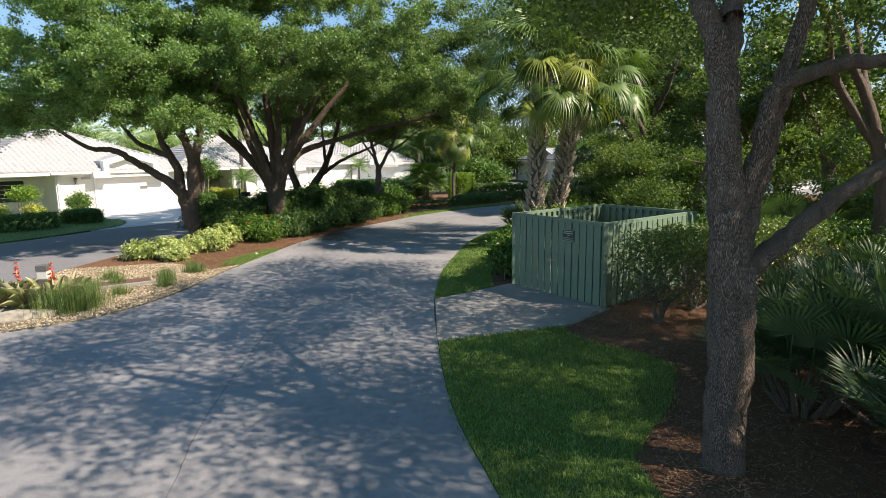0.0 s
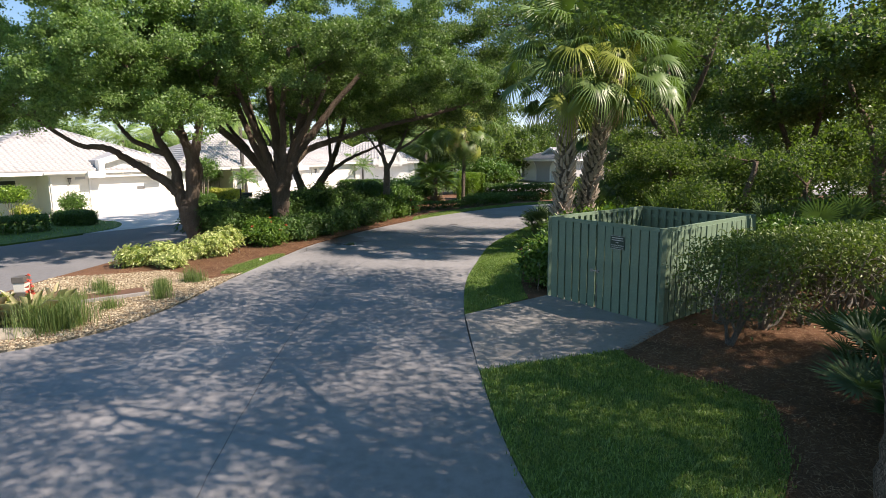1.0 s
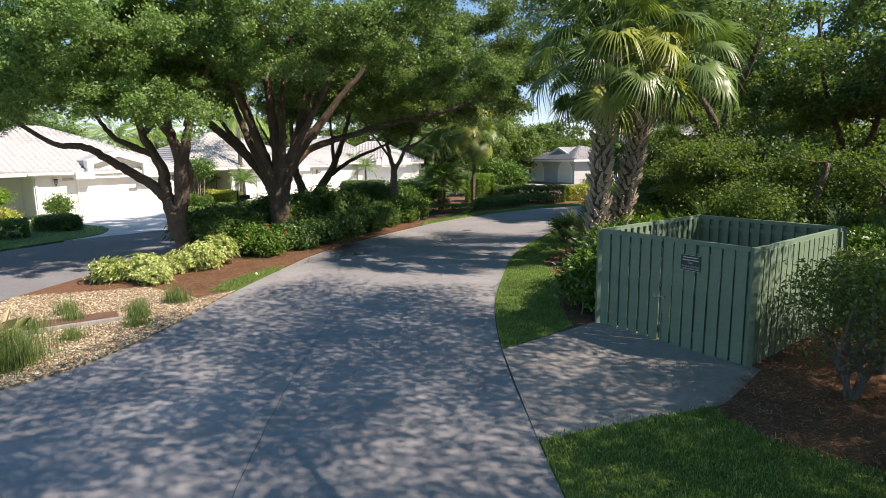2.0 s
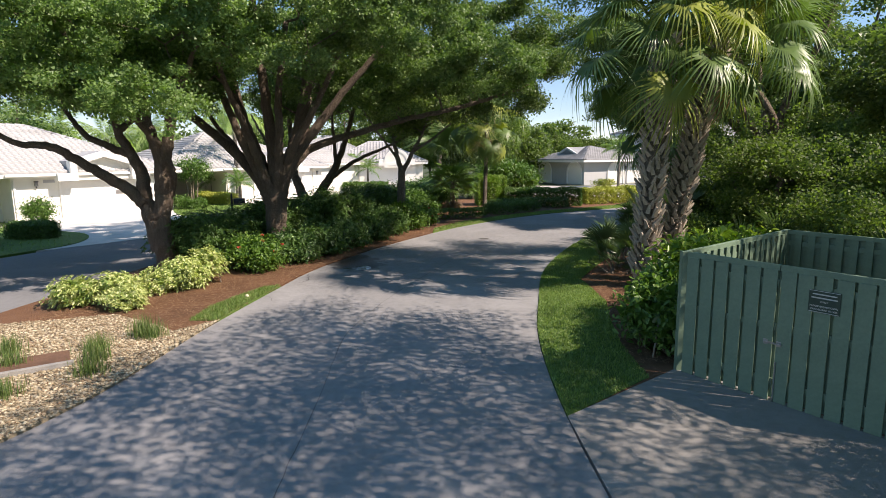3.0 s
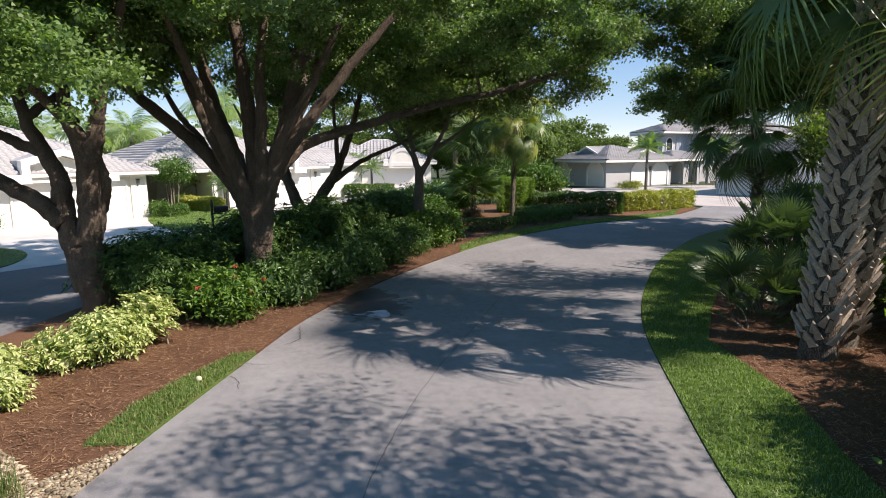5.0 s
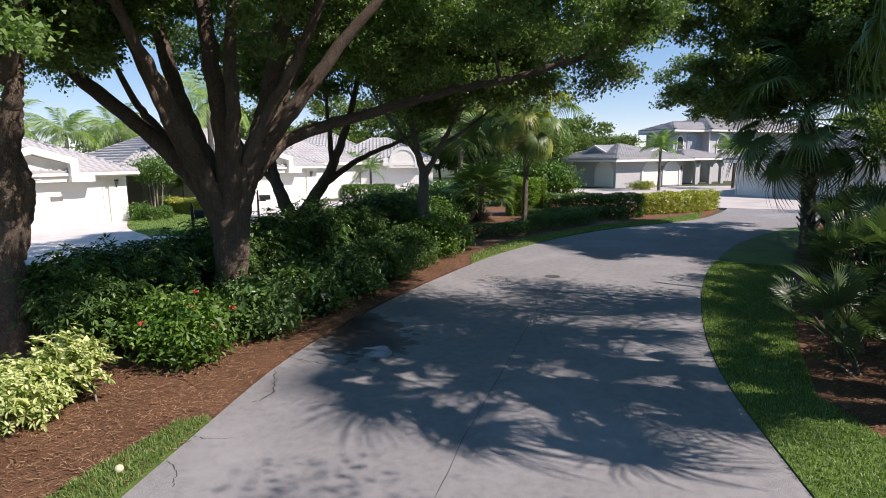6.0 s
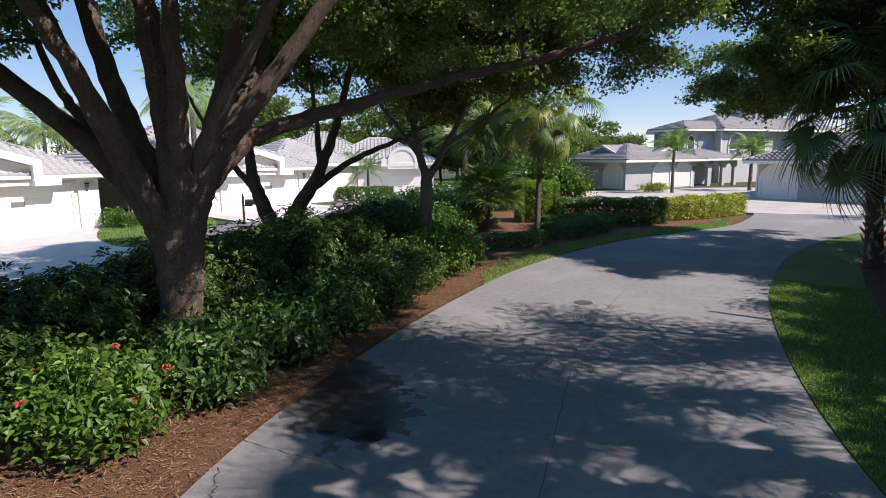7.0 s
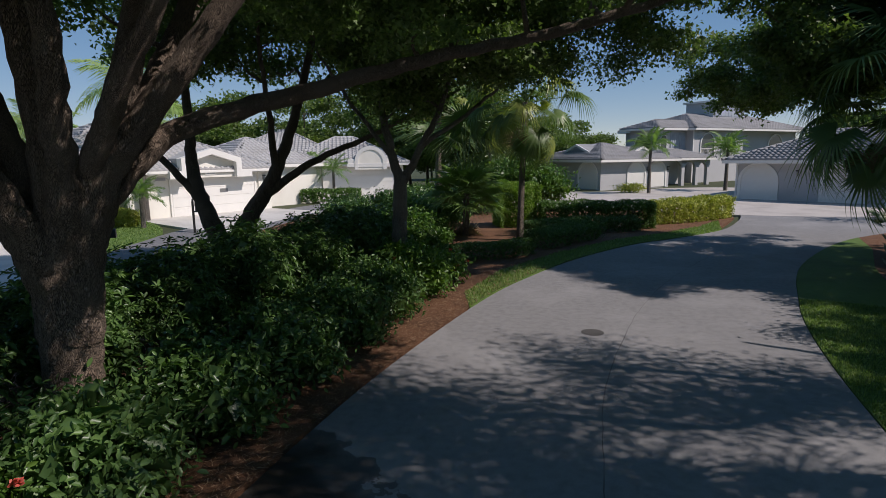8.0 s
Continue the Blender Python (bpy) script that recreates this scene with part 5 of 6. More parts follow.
# porch with arches between the garage and the house
porch = part("porch", boxed((9.02, 3.2, -0.1), (15.5, 3.4, 2.5)), M_STUCCO2, rh)
hip_roof(rh, 9.4, 15.3, 0.2, 5.0, 2.62, 0.3, M_TILE2, 0.5, M_WHITE, name="porch_roof")
part("entrance_door", boxed((10.0, 3.12, 0), (11.0, 3.2, 2.2), 0.01), M_DARKGLASS, porch)
for xa, xb in ((9.02, 9.25), (11.15, 11.6), (13.3, 13.7), (15.1, 15.5)):
    part("column", boxed((xa, 0.2, -0.1), (xb, 0.55, 2.55), 0.02), M_STUCCO2, porch)
for xc, wd in ((10.2, 1.9), (12.45, 1.7), (14.4, 1.4)):
    r = wd / 2
    arc = [(xc - r, 2.55), (xc - r, 1.45)] + [(xc - r * math.cos(math.pi * k / 10), 1.45 + r * math.sin(math.pi * k / 10)) for k in range(1, 10)] + [(xc + r, 1.45), (xc + r, 2.55)]
    part("arch", arch_slab(arc, 0.22, 0.5), M_STUCCO2, porch)
part("number_plaque", boxed((11.2, 0.14, 2.1), (11.75, 0.2, 2.4), 0.01), M_TILE2, porch)

big = thing("house", "grey two-storey stucco house with arched loggias and roof turret", "house", (22.8, 77.2), 26.5, group="grey stucco houses")
wall_box(big, 0, 7, 0, 3.6, 5.75, M_STUCCO2)
hip_roof(big, 0, 9, 0, 3.6, 5.7, 0.36, M_TILE2, 0.8, M_WHITE)
wall_box(big, 4.75, 26, 0.03, 8.5, 5.72, M_STUCCO2, "main_wall")
hip_roof(big, 4.75, 26, -0.9, 8.5, 5.72, 0.34, M_TILE2, 0.7, M_WHITE, name="main_roof")
wall_box(big, 4.75, 13.6, -0.9, 0.02, 5.55, M_STUCCO2, "bay_wall")
for x, w, yy in ((7.1, 2.3, -0.93), (10.9, 2.4, -0.93), (21.5, 3.0, -0.03)):
    a = arch_door(big, x, yy, w, 2.45, M_DARKGLASS, name="loggia", z=2.75, band=0.12)
    for k in range(int(w / 0.2)):
        part("baluster", boxed((x - w / 2 + 0.1 + k * 0.2, yy - 0.07, 2.75), (x - w / 2 + 0.14 + k * 0.2, yy - 0.03, 3.5)), M_WHITE, a)
    part("hand_rail", boxed((x - w / 2, yy - 0.09, 3.5), (x + w / 2, yy - 0.01, 3.58)), M_WHITE, a)
sh = part("shutter", boxed((2.1, -0.06, 2.7), (4.5, 0.02, 5.3), 0.01), M_SHUT, big)
for k in range(8):
    part("slat", boxed((2.15 + 0.29 * k, -0.09, 2.75), (2.32 + 0.29 * k, -0.055, 5.25)), M_SHUT, sh)
part("downpipe", boxed((4.62, -0.98, 0.0), (4.74, -0.88, 5.5), 0.02), M_WHITE, big)
arch_door(big, 1.0, -0.03, 0.9, 2.0, M_DARKGLASS, name="arched_window", z=3.0, band=0.1)
arch_door(big, -1.7, -0.03, 2.2, 2.3, M_DARKGLASS, m=pose(0, 0, 0, 0, 0, -90), name="loggia", z=2.8, band=0.1)
tur = part("turret", boxed((12.6, 2.4, 5.7), (18.6, 6.2, 9.0)), M_STUCCO2, big)
part("turret_roof", boxed((12.3, 2.1, 9.0), (18.9, 6.5, 9.25), 0.05), M_WHITE, tur)
for k in range(9):
    part("turret_panel", boxed((12.8 + 0.64 * k, 2.33, 7.4), (13.4 + 0.64 * k, 2.4, 8.9), 0.01), M_SHUT, tur)

rh2 = thing("house", "grey stucco garage with arched doors under a tiled roof", "house", (19.15, 55.9), -50, group="grey stucco houses")
wall_box(rh2, 0, 13, 0, 9, 2.62, M_STUCCO2)
hip_roof(rh2, 0, 13, 0, 9, 2.6, 0.36, M_TILE2, 0.8)
for x in (1.3, 6.1, 9.4):
    arch_door(rh2, x, -0.02, 2.1, 2.25, band=0.2)
wall_lamp(rh2, 3.6, 0, 1.8)
part("downpipe", boxed((-0.1, -0.1, 0.0), (0.0, 0.0, 2.4), 0.02), M_WHITE, rh2)

# ---- trees between road and lane ----
oak("spreading oak with forked trunk and bright green crown", (-9.6, 21.95), [
    ([(0, 0, -0.1), (-0.03, 0.02, 0.6), (-0.12, 0.03, 1.15), (-0.22, 0.02, 1.6)], 0.29, 0.26),
    ([(-0.16, 0, 0.7), (-0.3, 0.0, 1.4), (-0.5, 0.05, 2.1), (-0.55, 0.1, 2.8), (-0.95, 0.2, 3.5), (-1.35, 0.35, 4.4), (-1.9, 0.6, 7.0)], 0.26, 0.07),
    ([(-0.02, 0, 0.7), (-0.06, 0, 1.4), (0.0, 0.05, 2.1), (0.06, 0.0, 2.8), (0.06, 0.0, 3.3)], 0.23, 0.18),
    ([(0.1, 0, 3.1), (-0.08, -0.05, 3.8), (-0.2, -0.1, 4.6), (-0.3, 0.1, 7.2)], 0.18, 0.07),
    ([(0.12, 0, 3.05), (0.32, 0.0, 3.75), (0.55, -0.1, 4.5), (1.0, 0.2, 7.2)], 0.18, 0.07),
    ([(-0.05, 0.2, 1.6), (0.12, 0.25, 2.3), (0.24, 0.2, 2.75), (0.14, 0.1, 3.25)], 0.14, 0.12),
    ([(-0.42, -0.05, 1.9), (-0.9, -0.15, 2.4), (-1.7, -0.4, 3.0), (-2.5, -0.7, 3.55), (-3.5, -0.9, 3.75), (-5.4, -1.2, 5.2)], 0.185, 0.045),
    ([(-0.85, 0.15, 3.3), (-1.4, 0.2, 3.55), (-2.2, 0.4, 3.9), (-3.0, 0.9, 4.6), (-4.4, 1.8, 6.0)], 0.12, 0.04),
    ([(0.1, 0, 3.5), (-0.3, -0.8, 4.5), (-0.6, -2.0, 5.6), (-0.7, -3.2, 6.6)], 0.11, 0.04),
    ([(0.4, -0.1, 4.2), (1.3, -0.8, 5.4), (2.3, -1.5, 6.6)], 0.1, 0.04),
    ([(-1.2, 0.3, 4.0), (-0.6, 1.6, 5.1), (-0.2, 2.8, 6.6)], 0.1, 0.04)],
    [((-1.2, 0, 7.4), (5.6, 5.0, 2.6)), ((-4.8, -1.4, 5.9), (3.4, 3.2, 1.7)), ((1.2, -2.2, 6.2), (2.4, 2.6, 1.5)), ((-1.2, -3.4, 5.7), (3.0, 2.0, 1.5)), ((-1, 0, 9.8), (4, 4, 2)), ((-7.6, 0.5, 6.6), (2.8, 3.2, 2.2)), ((-2.6, -2.6, 4.9), (2.6, 1.8, 1.0)), ((-5.6, -2.4, 4.7), (3.0, 2.2, 1.2)), ((0.6, -2.6, 5.0), (1.8, 1.6, 0.9))],
    2400, 145, 0.088, L_OAK, M_OAKBARK, 11, low=3.9, single=True, spread=0.125)
oak("large oak with many steep limbs and dense crown", (-7.3, 24.7), [
    ([(0, 0, -0.1), (0.04, 0, 0.7), (0.08, 0, 1.4), (0.1, 0, 2.0)], 0.28, 0.33),
    ([(0.0, 0, 1.2), (-0.12, 0, 1.9), (-0.6, 0.0, 2.75), (-1.5, -0.2, 3.8), (-2.8, -0.4, 5.0), (-3.8, -0.5, 6.3)], 0.24, 0.08),
    ([(0.05, 0.05, 1.2), (-0.02, 0.1, 2.0), (-0.38, 0.1, 3.2), (-0.9, 0.2, 4.6), (-1.5, 0.2, 7.4)], 0.25, 0.1),
    ([(0.1, -0.05, 1.2), (0.12, -0.08, 2.2), (0.12, -0.1, 3.6), (0.0, -0.3, 5.4), (-0.2, -0.4, 8.2)], 0.27, 0.1),
    ([(0.15, 0, 1.2), (0.28, 0, 2.1), (0.62, 0.0, 3.2), (1.0, 0.2, 4.6), (1.6, 0.3, 7.4)], 0.27, 0.1),
    ([(0.3, 0, 2.2), (0.62, 0.0, 3.0), (1.4, 0.1, 4.0), (2.6, 0.0, 5.4), (4.0, -0.1, 6.8)], 0.22, 0.07),
    ([(0.25, 0.1, 2.1), (0.55, 0.3, 2.8), (1.2, 0.7, 3.5), (2.6, 1.4, 4.0), (4.4, 1.6, 4.5), (6.4, 1.5, 4.9), (8.2, 1.0, 5.4)], 0.17, 0.05),
    ([(0.05, -0.1, 1.8), (-0.1, -0.4, 2.6), (-0.25, -1.1, 3.7), (-0.4, -2.2, 5.0), (-0.5, -3.4, 6.6)], 0.18, 0.05),
    ([(0.15, 0.15, 1.9), (0.3, 0.6, 2.9), (0.55, 1.5, 4.1), (0.9, 2.8, 5.6), (1.3, 4.0, 7.0)], 0.18, 0.05),
    ([(-0.75, -0.05, 2.9), (-1.3, 0.3, 3.6), (-2.0, 0.8, 4.3), (-3.2, 1.8, 5.8)], 0.13, 0.04),
    ([(0.95, 0.2, 4.4), (1.8, -1.0, 5.8), (2.6, -2.4, 6.8)], 0.12, 0.04),
    ([(0.0, -0.05, 1.7), (-0.25, -0.2, 2.5), (-0.68, -0.35, 3.5), (-1.15, -0.6, 5.0), (-1.9, -0.9, 7.2)], 0.2, 0.07),
    ([(0.2, 0.1, 1.9), (0.45, 0.25, 2.7), (0.85, 0.5, 3.7), (1.35, 0.9, 5.0), (2.2, 1.2, 7.2)], 0.2, 0.07),
    ([(0.12, -0.1, 1.9), (0.3, -0.25, 2.9), (0.45, -0.45, 3.9), (0.58, -0.7, 5.2), (1.0, -1.0, 7.2)], 0.19, 0.07),
    ([(0.5, -0.1, 3.0), (1.3, -0.5, 4.2), (2.2, -0.9, 5.6), (3.0, -1.2, 7.2)], 0.13, 0.05)],
    # the last mass, above the view, is added to shade the hedge row
    [((0.5, 0, 8.2), (6.0, 5.6, 2.9)), ((3.6, 0.5, 6.6), (3.6, 3.6, 1.6)), ((-2.8, -1.2, 6.8), (3.0, 3.2, 1.6)), ((1.2, -3.4, 6.5), (3.2, 2.4, 1.5)), ((6.4, 1.0, 6.2), (3.0, 2.6, 1.3)), ((0.5, 0, 10.8), (4.5, 4.5, 2)), ((-4.4, -0.6, 6.5), (3.2, 3.2, 1.6)), ((-5.4, 1.6, 7.4), (3.0, 3.0, 1.8)), ((-2.6, -0.8, 5.9), (2.8, 2.2, 1.2)), ((-3.4, -0.5, 5.4), (2.4, 2.0, 0.7)), ((-4.6, 0.4, 5.3), (2.2, 2.0, 0.7)), ((-4.8, 0.4, 5.9), (2.6, 2.4, 1.3)), ((5.2, 1.4, 5.2), (2.8, 1.3, 0.8)), ((3.0, 1.0, 4.9), (1.8, 1.2, 0.6)), ((4.1, -3.7, 7.8), (2.6, 2.3, 1.0))],
    3300, 132, 0.093, L_OAKM, M_OAKBARK, 12, low=4.75, single=True, spread=0.13)
oak("two-stemmed oak leaning outwards behind the hedge", (-8.0, 32.9), [
    ([(0, 0, -0.1), (0, 0, 0.5), (0.0, 0, 1.0)], 0.36, 0.34),
    ([(-0.05, 0, 0.8), (-0.45, 0, 1.8), (-0.75, 0.1, 2.8), (-0.8, 0.2, 4.2), (-0.9, 0.3, 7.0)], 0.26, 0.06),
    ([(0.1, 0, 0.8), (0.7, 0, 1.8), (1.3, 0.1, 2.8), (1.9, 0.2, 4.4), (2.6, 0.2, 7.0)], 0.26, 0.06),
    ([(0.9, 0, 2.1), (2.2, 0.1, 3.0), (4.0, 0.2, 3.8), (6.0, 0.3, 4.8)], 0.12, 0.03),
    ([(-0.6, 0, 2.2), (-1.6, 0, 3.4), (-2.6, 0.2, 5.2)], 0.12, 0.03),
    ([(1.3, 0.1, 2.9), (1.4, -0.8, 4.4), (1.5, -1.8, 6.0)], 0.1, 0.03)],
    [((1.4, -0.3, 7.6), (3.8, 3.6, 2.2)), ((3.4, 0, 6.6), (3, 3, 1.5)), ((-1.0, -0.6, 6.2), (2.0, 2.0, 1.2))],
    1000, 115, 0.118, L_OAKM, M_OAKBARK, 13, low=4.8, single=True)
oak("slender grey-barked tree with fine drooping twigs", (-3.6, 31.8), [
    ([(0, 0, -0.1), (0.02, 0, 1.0), (0.05, 0, 2.0), (0.1, 0, 2.7)], 0.19, 0.15),
    ([(0.08, 0, 2.5), (-0.15, 0, 3.4), (-0.35, 0.1, 4.6), (-0.3, 0.1, 7.0)], 0.13, 0.04),
    ([(0.1, 0, 2.5), (0.55, 0, 3.3), (1.1, 0, 4.4), (1.7, 0.1, 6.2)], 0.12, 0.03),
    ([(0.0, 0, 3.0), (-0.9, -0.1, 4.2), (-1.8, -0.2, 5.6)], 0.07, 0.02),
    ([(0.6, 0, 3.4), (1.8, 0, 4.2), (3.0, 0.1, 5.2)], 0.07, 0.02)],
    [((0.5, 0, 6.8), (3.6, 3.4, 2.6)), ((0.8, 0.2, 4.8), (2.2, 2.2, 1.0)), ((0.5, 0, 9), (3, 3, 2)), ((3.6, 0.3, 7.2), (3.6, 3.2, 1.9)), ((5.2, -1.0, 6.6), (2.4, 2.2, 1.3)), ((2.2, -1.0, 5.6), (2.2, 1.8, 0.9)), ((3.2, 0, 9.6), (3.2, 3.0, 1.6)), ((7.4, -0.8, 7.6), (2.0, 2.0, 1.3)), ((6.2, -1.2, 6.5), (1.5, 1.4, 0.7))],
    2150, 95, 0.11, L_OAKD, M_PALEBARK, 14, single=True, low=3.9, name="slender_tree", bough=0.8)

# ---- trees on the other side ----
oak("rough-barked oak forking low over the lawn", (2.85, 5.4), [
    ([(0, 0, -0.1), (0.0, 0, 0.8), (-0.02, 0, 1.6), (-0.05, 0, 2.2)], 0.2, 0.21),
    ([(-0.05, 0, 2.0), (-0.14, 0.0, 2.6), (-0.21, 0.0, 3.33), (-0.28, 0.05, 4.14), (-0.5, 0.1, 4.8), (-0.8, 0.3, 7.2)], 0.2, 0.06),
    ([(0.02, 0, 2.0), (0.5, 0.1, 2.35), (1.2, 0.2, 2.85), (2.2, 0.3, 3.5), (3.4, 0.4, 4.6)], 0.12, 0.04),
    ([(0.0, 0.05, 2.1), (0.18, 0.15, 2.9), (0.45, 0.25, 3.8), (0.75, 0.3, 5.0), (1.2, 0.5, 7.0)], 0.13, 0.04),
    ([(-0.05, 0, 2.65), (0.12, -0.02, 3.2), (0.22, -0.05, 3.75), (0.9, -0.1, 4.0), (1.9, -0.1, 4.0), (3.4, -0.1, 4.4)], 0.1, 0.04),
    ([(-0.26, 0, 3.8), (-0.2, 0.2, 4.8), (-1.2, 0.8, 6.2)], 0.1, 0.03),
    ([(-0.2, 0, 4.4), (0.3, 0.9, 5.6), (0.6, 2.0, 7.0)], 0.1, 0.03)],
    [((0.5, 1.5, 7.6), (5.0, 5.2, 2.2)), ((3.0, 3.0, 6.2), (3.2, 3.2, 1.4)), ((-1.2, 3.2, 6.8), (2.6, 3.2, 1.3)), ((0.6, 5.2, 6.2), (2.4, 2.4, 1.1)), ((1.8, 4.4, 5.6), (2.8, 2.4, 0.8)), ((-1.3, 0.3, 7.5), (2.3, 2.0, 1.4)), ((2.4, -1.0, 6.8), (2.6, 2.0, 1.2)), ((3.6, 3.2, 5.8), (2.0, 1.8, 1.0))],
    660, 120, 0.09, L_OAKD, M_OAKBARK, 21, low=4.9, spread=0.27, every=2, bough=1.5, sprays=6, single=True)
# added oaks, mostly out of view, with crowns placed to throw shade on the road
for k, (x, y, h, r, n) in enumerate(((9.8, 12.6, 8.8, 2.4, 540), (7.5, -1.5, 8.5, 4.6, 260), (10.4, 5.4, 9.4, 3.4, 260), (8.2, 23.0, 8.8, 2.0, 390), (10.8, 1.6, 9.6, 4.0, 300))):
    oak("oak added to cast dappled shade on road and shrubs", (x, y), [
        ([(0, 0, -0.1), (0.1, 0, 1.5), (0.0, 0.1, 3.0)], 0.24, 0.2),
        ([(0, 0.1, 2.8), (-0.4, 0.2 - 0.2 * k, 4.2), (-1.1, 0.4, 6.0), (-1.5, 0.6, h)], 0.14, 0.04),
        ([(0, 0.1, 2.4), (0.3, -0.3 + 0.2 * k, 4.4), (0.7, -0.6, 6.4), (1.2, -0.8, h)], 0.15, 0.04),
        ([(0, 0.1, 3.0), (0.1, 1.0, 4.6), (0.2, 1.8, 6.6)], 0.12, 0.04)] + ([([(0, 0.1, 3.0), (-1.2, 0.2, 4.8), (-2.4, -0.9, 6.1), (-3.9, -0.6, 6.8), (-5.2, -1.6, 7.3), (-7.0, -1.8, 7.4)], 0.1, 0.02)] if k in (0, 3) else []),
        {0: [((0, 1.6, 8.4), (1.3, 1.0, 1.0)), ((-6.2, 0.7, 7.2), (2.2, 1.7, 1.1)), ((-3.2, -1.2, 7.2), (1.0, 1.6, 1.0)), ((-7.4, -2.0, 7.2), (2.6, 2.4, 1.3)), ((-4.8, -1.2, 7.3), (2.0, 2.0, 1.1))],
         3: [((0, 0, h - 1.2), (r * 0.8, r * 0.8, 1.4)), ((-3.2, -1.9, h - 0.8), (2.8, 1.9, 1.0)), ((-4.8, -1.2, h - 0.7), (2.0, 1.6, 0.9))]}.get(k, ([((-2.6, 3.0, 7.4), (2.0, 1.8, 1.1)), ((-3.4, 1.4, 7.0), (2.2, 1.8, 1.0))] if k == 2 else []) + [((0, 0, h - 1.0), (r, r, 2.4)), ((-2.2, 0, h - 2.2), (2.6, 2.8, 1.4)), ((0.5, 1.5, h - 2.4), (2.6, 2.8, 1.3))]),
        int(n * 0.8), (72, 120, 150, 140, 120)[k], 0.1, L_OAKD, M_OAKBARK, 30 + k, low=(3.7, 4.4, 4.2, 4.4, 4.0)[k], group="shade oaks", single=True, spread=0.34, every=2, bough=1.2, sprays=7)
oak("tall oak whose boughs hang over the bend", (13.1, 33.6), [
    ([(0, 0, -0.1), (0.1, 0, 2), (0.0, 0.1, 4.0)], 0.3, 0.25),
    ([(0, 0.1, 3.8), (-1.2, 0.8, 5.2), (-3.0, 1.4, 6.2), (-5.0, 1.6, 6.8), (-7.4, 0.8, 7.8)], 0.17, 0.03),
    ([(0, 0.1, 3.8), (0.7, -0.3, 5.4), (1.4, -0.6, 8.4)], 0.17, 0.04),
    ([(0, 0.1, 4.0), (-0.4, 1.5, 5.6), (-0.8, 3.0, 7.6)], 0.14, 0.04),
    ([(0, 0.1, 3.9), (-0.9, 1.8, 5.2), (-2.2, 3.8, 5.9), (-4.0, 5.2, 5.9)], 0.12, 0.03)],
    [((-4.5, 4.9, 6.1), (1.9, 1.8, 1.3)), ((-3.2, 6.0, 5.0), (1.3, 1.3, 0.7)), ((-2.6, 4.6, 6.6), (2.0, 1.8, 1.3)), ((-0.5, 0, 8.0), (4.4, 4.2, 2.7)), ((-4.2, 1.6, 6.6), (3.0, 2.4, 1.9)), ((1, 0, 6), (3.5, 3.5, 1.6)), ((-7.6, -1.0, 8.2), (2.4, 2.0, 1.3)), ((-5.2, -1.4, 5.6), (1.9, 1.8, 1.7)), ((-3.6, -2, 6.4), (2.4, 2, 1.8)), ((-4.6, -1.0, 8.2), (2.6, 2.4, 1.4)), ((-2.4, -3.4, 7.0), (2.6, 2.4, 1.4))],
    2800, 95, 0.128, L_OAKD, M_OAKBARK, 41, low=4.2, single=True, spread=0.16)

# the third oak is added to keep sun off the palm at the bend
for k, (x, y, h, r, n) in enumerate(((13.4, 19.8, 8.4, 3.0, 260), (12.4, 22.4, 9.0, 3.2, 260), (13.6, 28.6, 9.8, 3.6, 300), (15.2, 14.6, 8.6, 3.2, 150))):
    oak("dark dense oak at the edge of the woods", (x, y), [
        ([(0, 0, -0.1), (0.1, 0, 1.5), (0.0, 0.1, 2.6)], 0.2, 0.16),
        ([(0, 0.1, 2.4), (-0.3 - 0.2 * k, 0.2, 3.8), (-0.9, 0.5, 5.4), (-1.0 - 0.3 * k, 0.6, h - 1)], 0.11, 0.04),
        ([(0, 0.1, 2.0), (0.25 + 0.1 * k, -0.3, 4.0), (0.4, -0.6, 6.0), (0.9, -0.8, h - 1)], 0.12, 0.04)],
        [((0, 0, h - 1.8), (r, r, 1.8)), ((0.3, 0, 5.4), (r, r, 1.4))],
        n, 90, 0.14, L_OAKD, M_OAKBARK, 45 + k, low=3.6, single=True, group="dark oaks", every=3)

# ---- palms and low plants by the road ----
sabal("cabbage palm with woven old leaf bases", (3.15, 19.45), (0.1, -0.5), 5.6, 0.225, 29, 51, 1.08, boots=330, skirt=1, tilt_low=-28, group="cabbage palms")
sabal("leaning cabbage palm with woven old leaf bases", (3.85, 20.0), (0.9, -0.35), 5.65, 0.225, 29, 52, 1.08, boots=330, skirt=1, tilt_low=-28, bloom=(0.55, -1.1, 0.75), group="cabbage palms")
sabal("dark cabbage palm over the bend", (8.7, 31.2), (-0.2, 0.3), 4.25, 0.2, 38, 53, 1.2, kinds=("green",), tilt_low=-52, boots=90, skirt=9, group="cabbage palms")
sabal("slim palm with drooping head of fronds", (0.75, 38.8), (0.15, 0.0), 5.0, 0.12, 30, 54, 1.0, boots=0, kinds=("green", "yellow"), skirt=4, name="fan_palm")
sabal("young fan palm with short trunk", (-1.1, 40.5), (0.05, 0), 1.7, 0.13, 40, 55, 1.6, boots=24, skirt=2, name="fan_palm", kinds=("small",), tilt_low=-20)
sabal("cabbage palm among dense trees", (-1.9, 45.5), (0.1, 0), 6.2, 0.15, 20, 56, 0.8, boots=0, skirt=3, name="fan_palm")

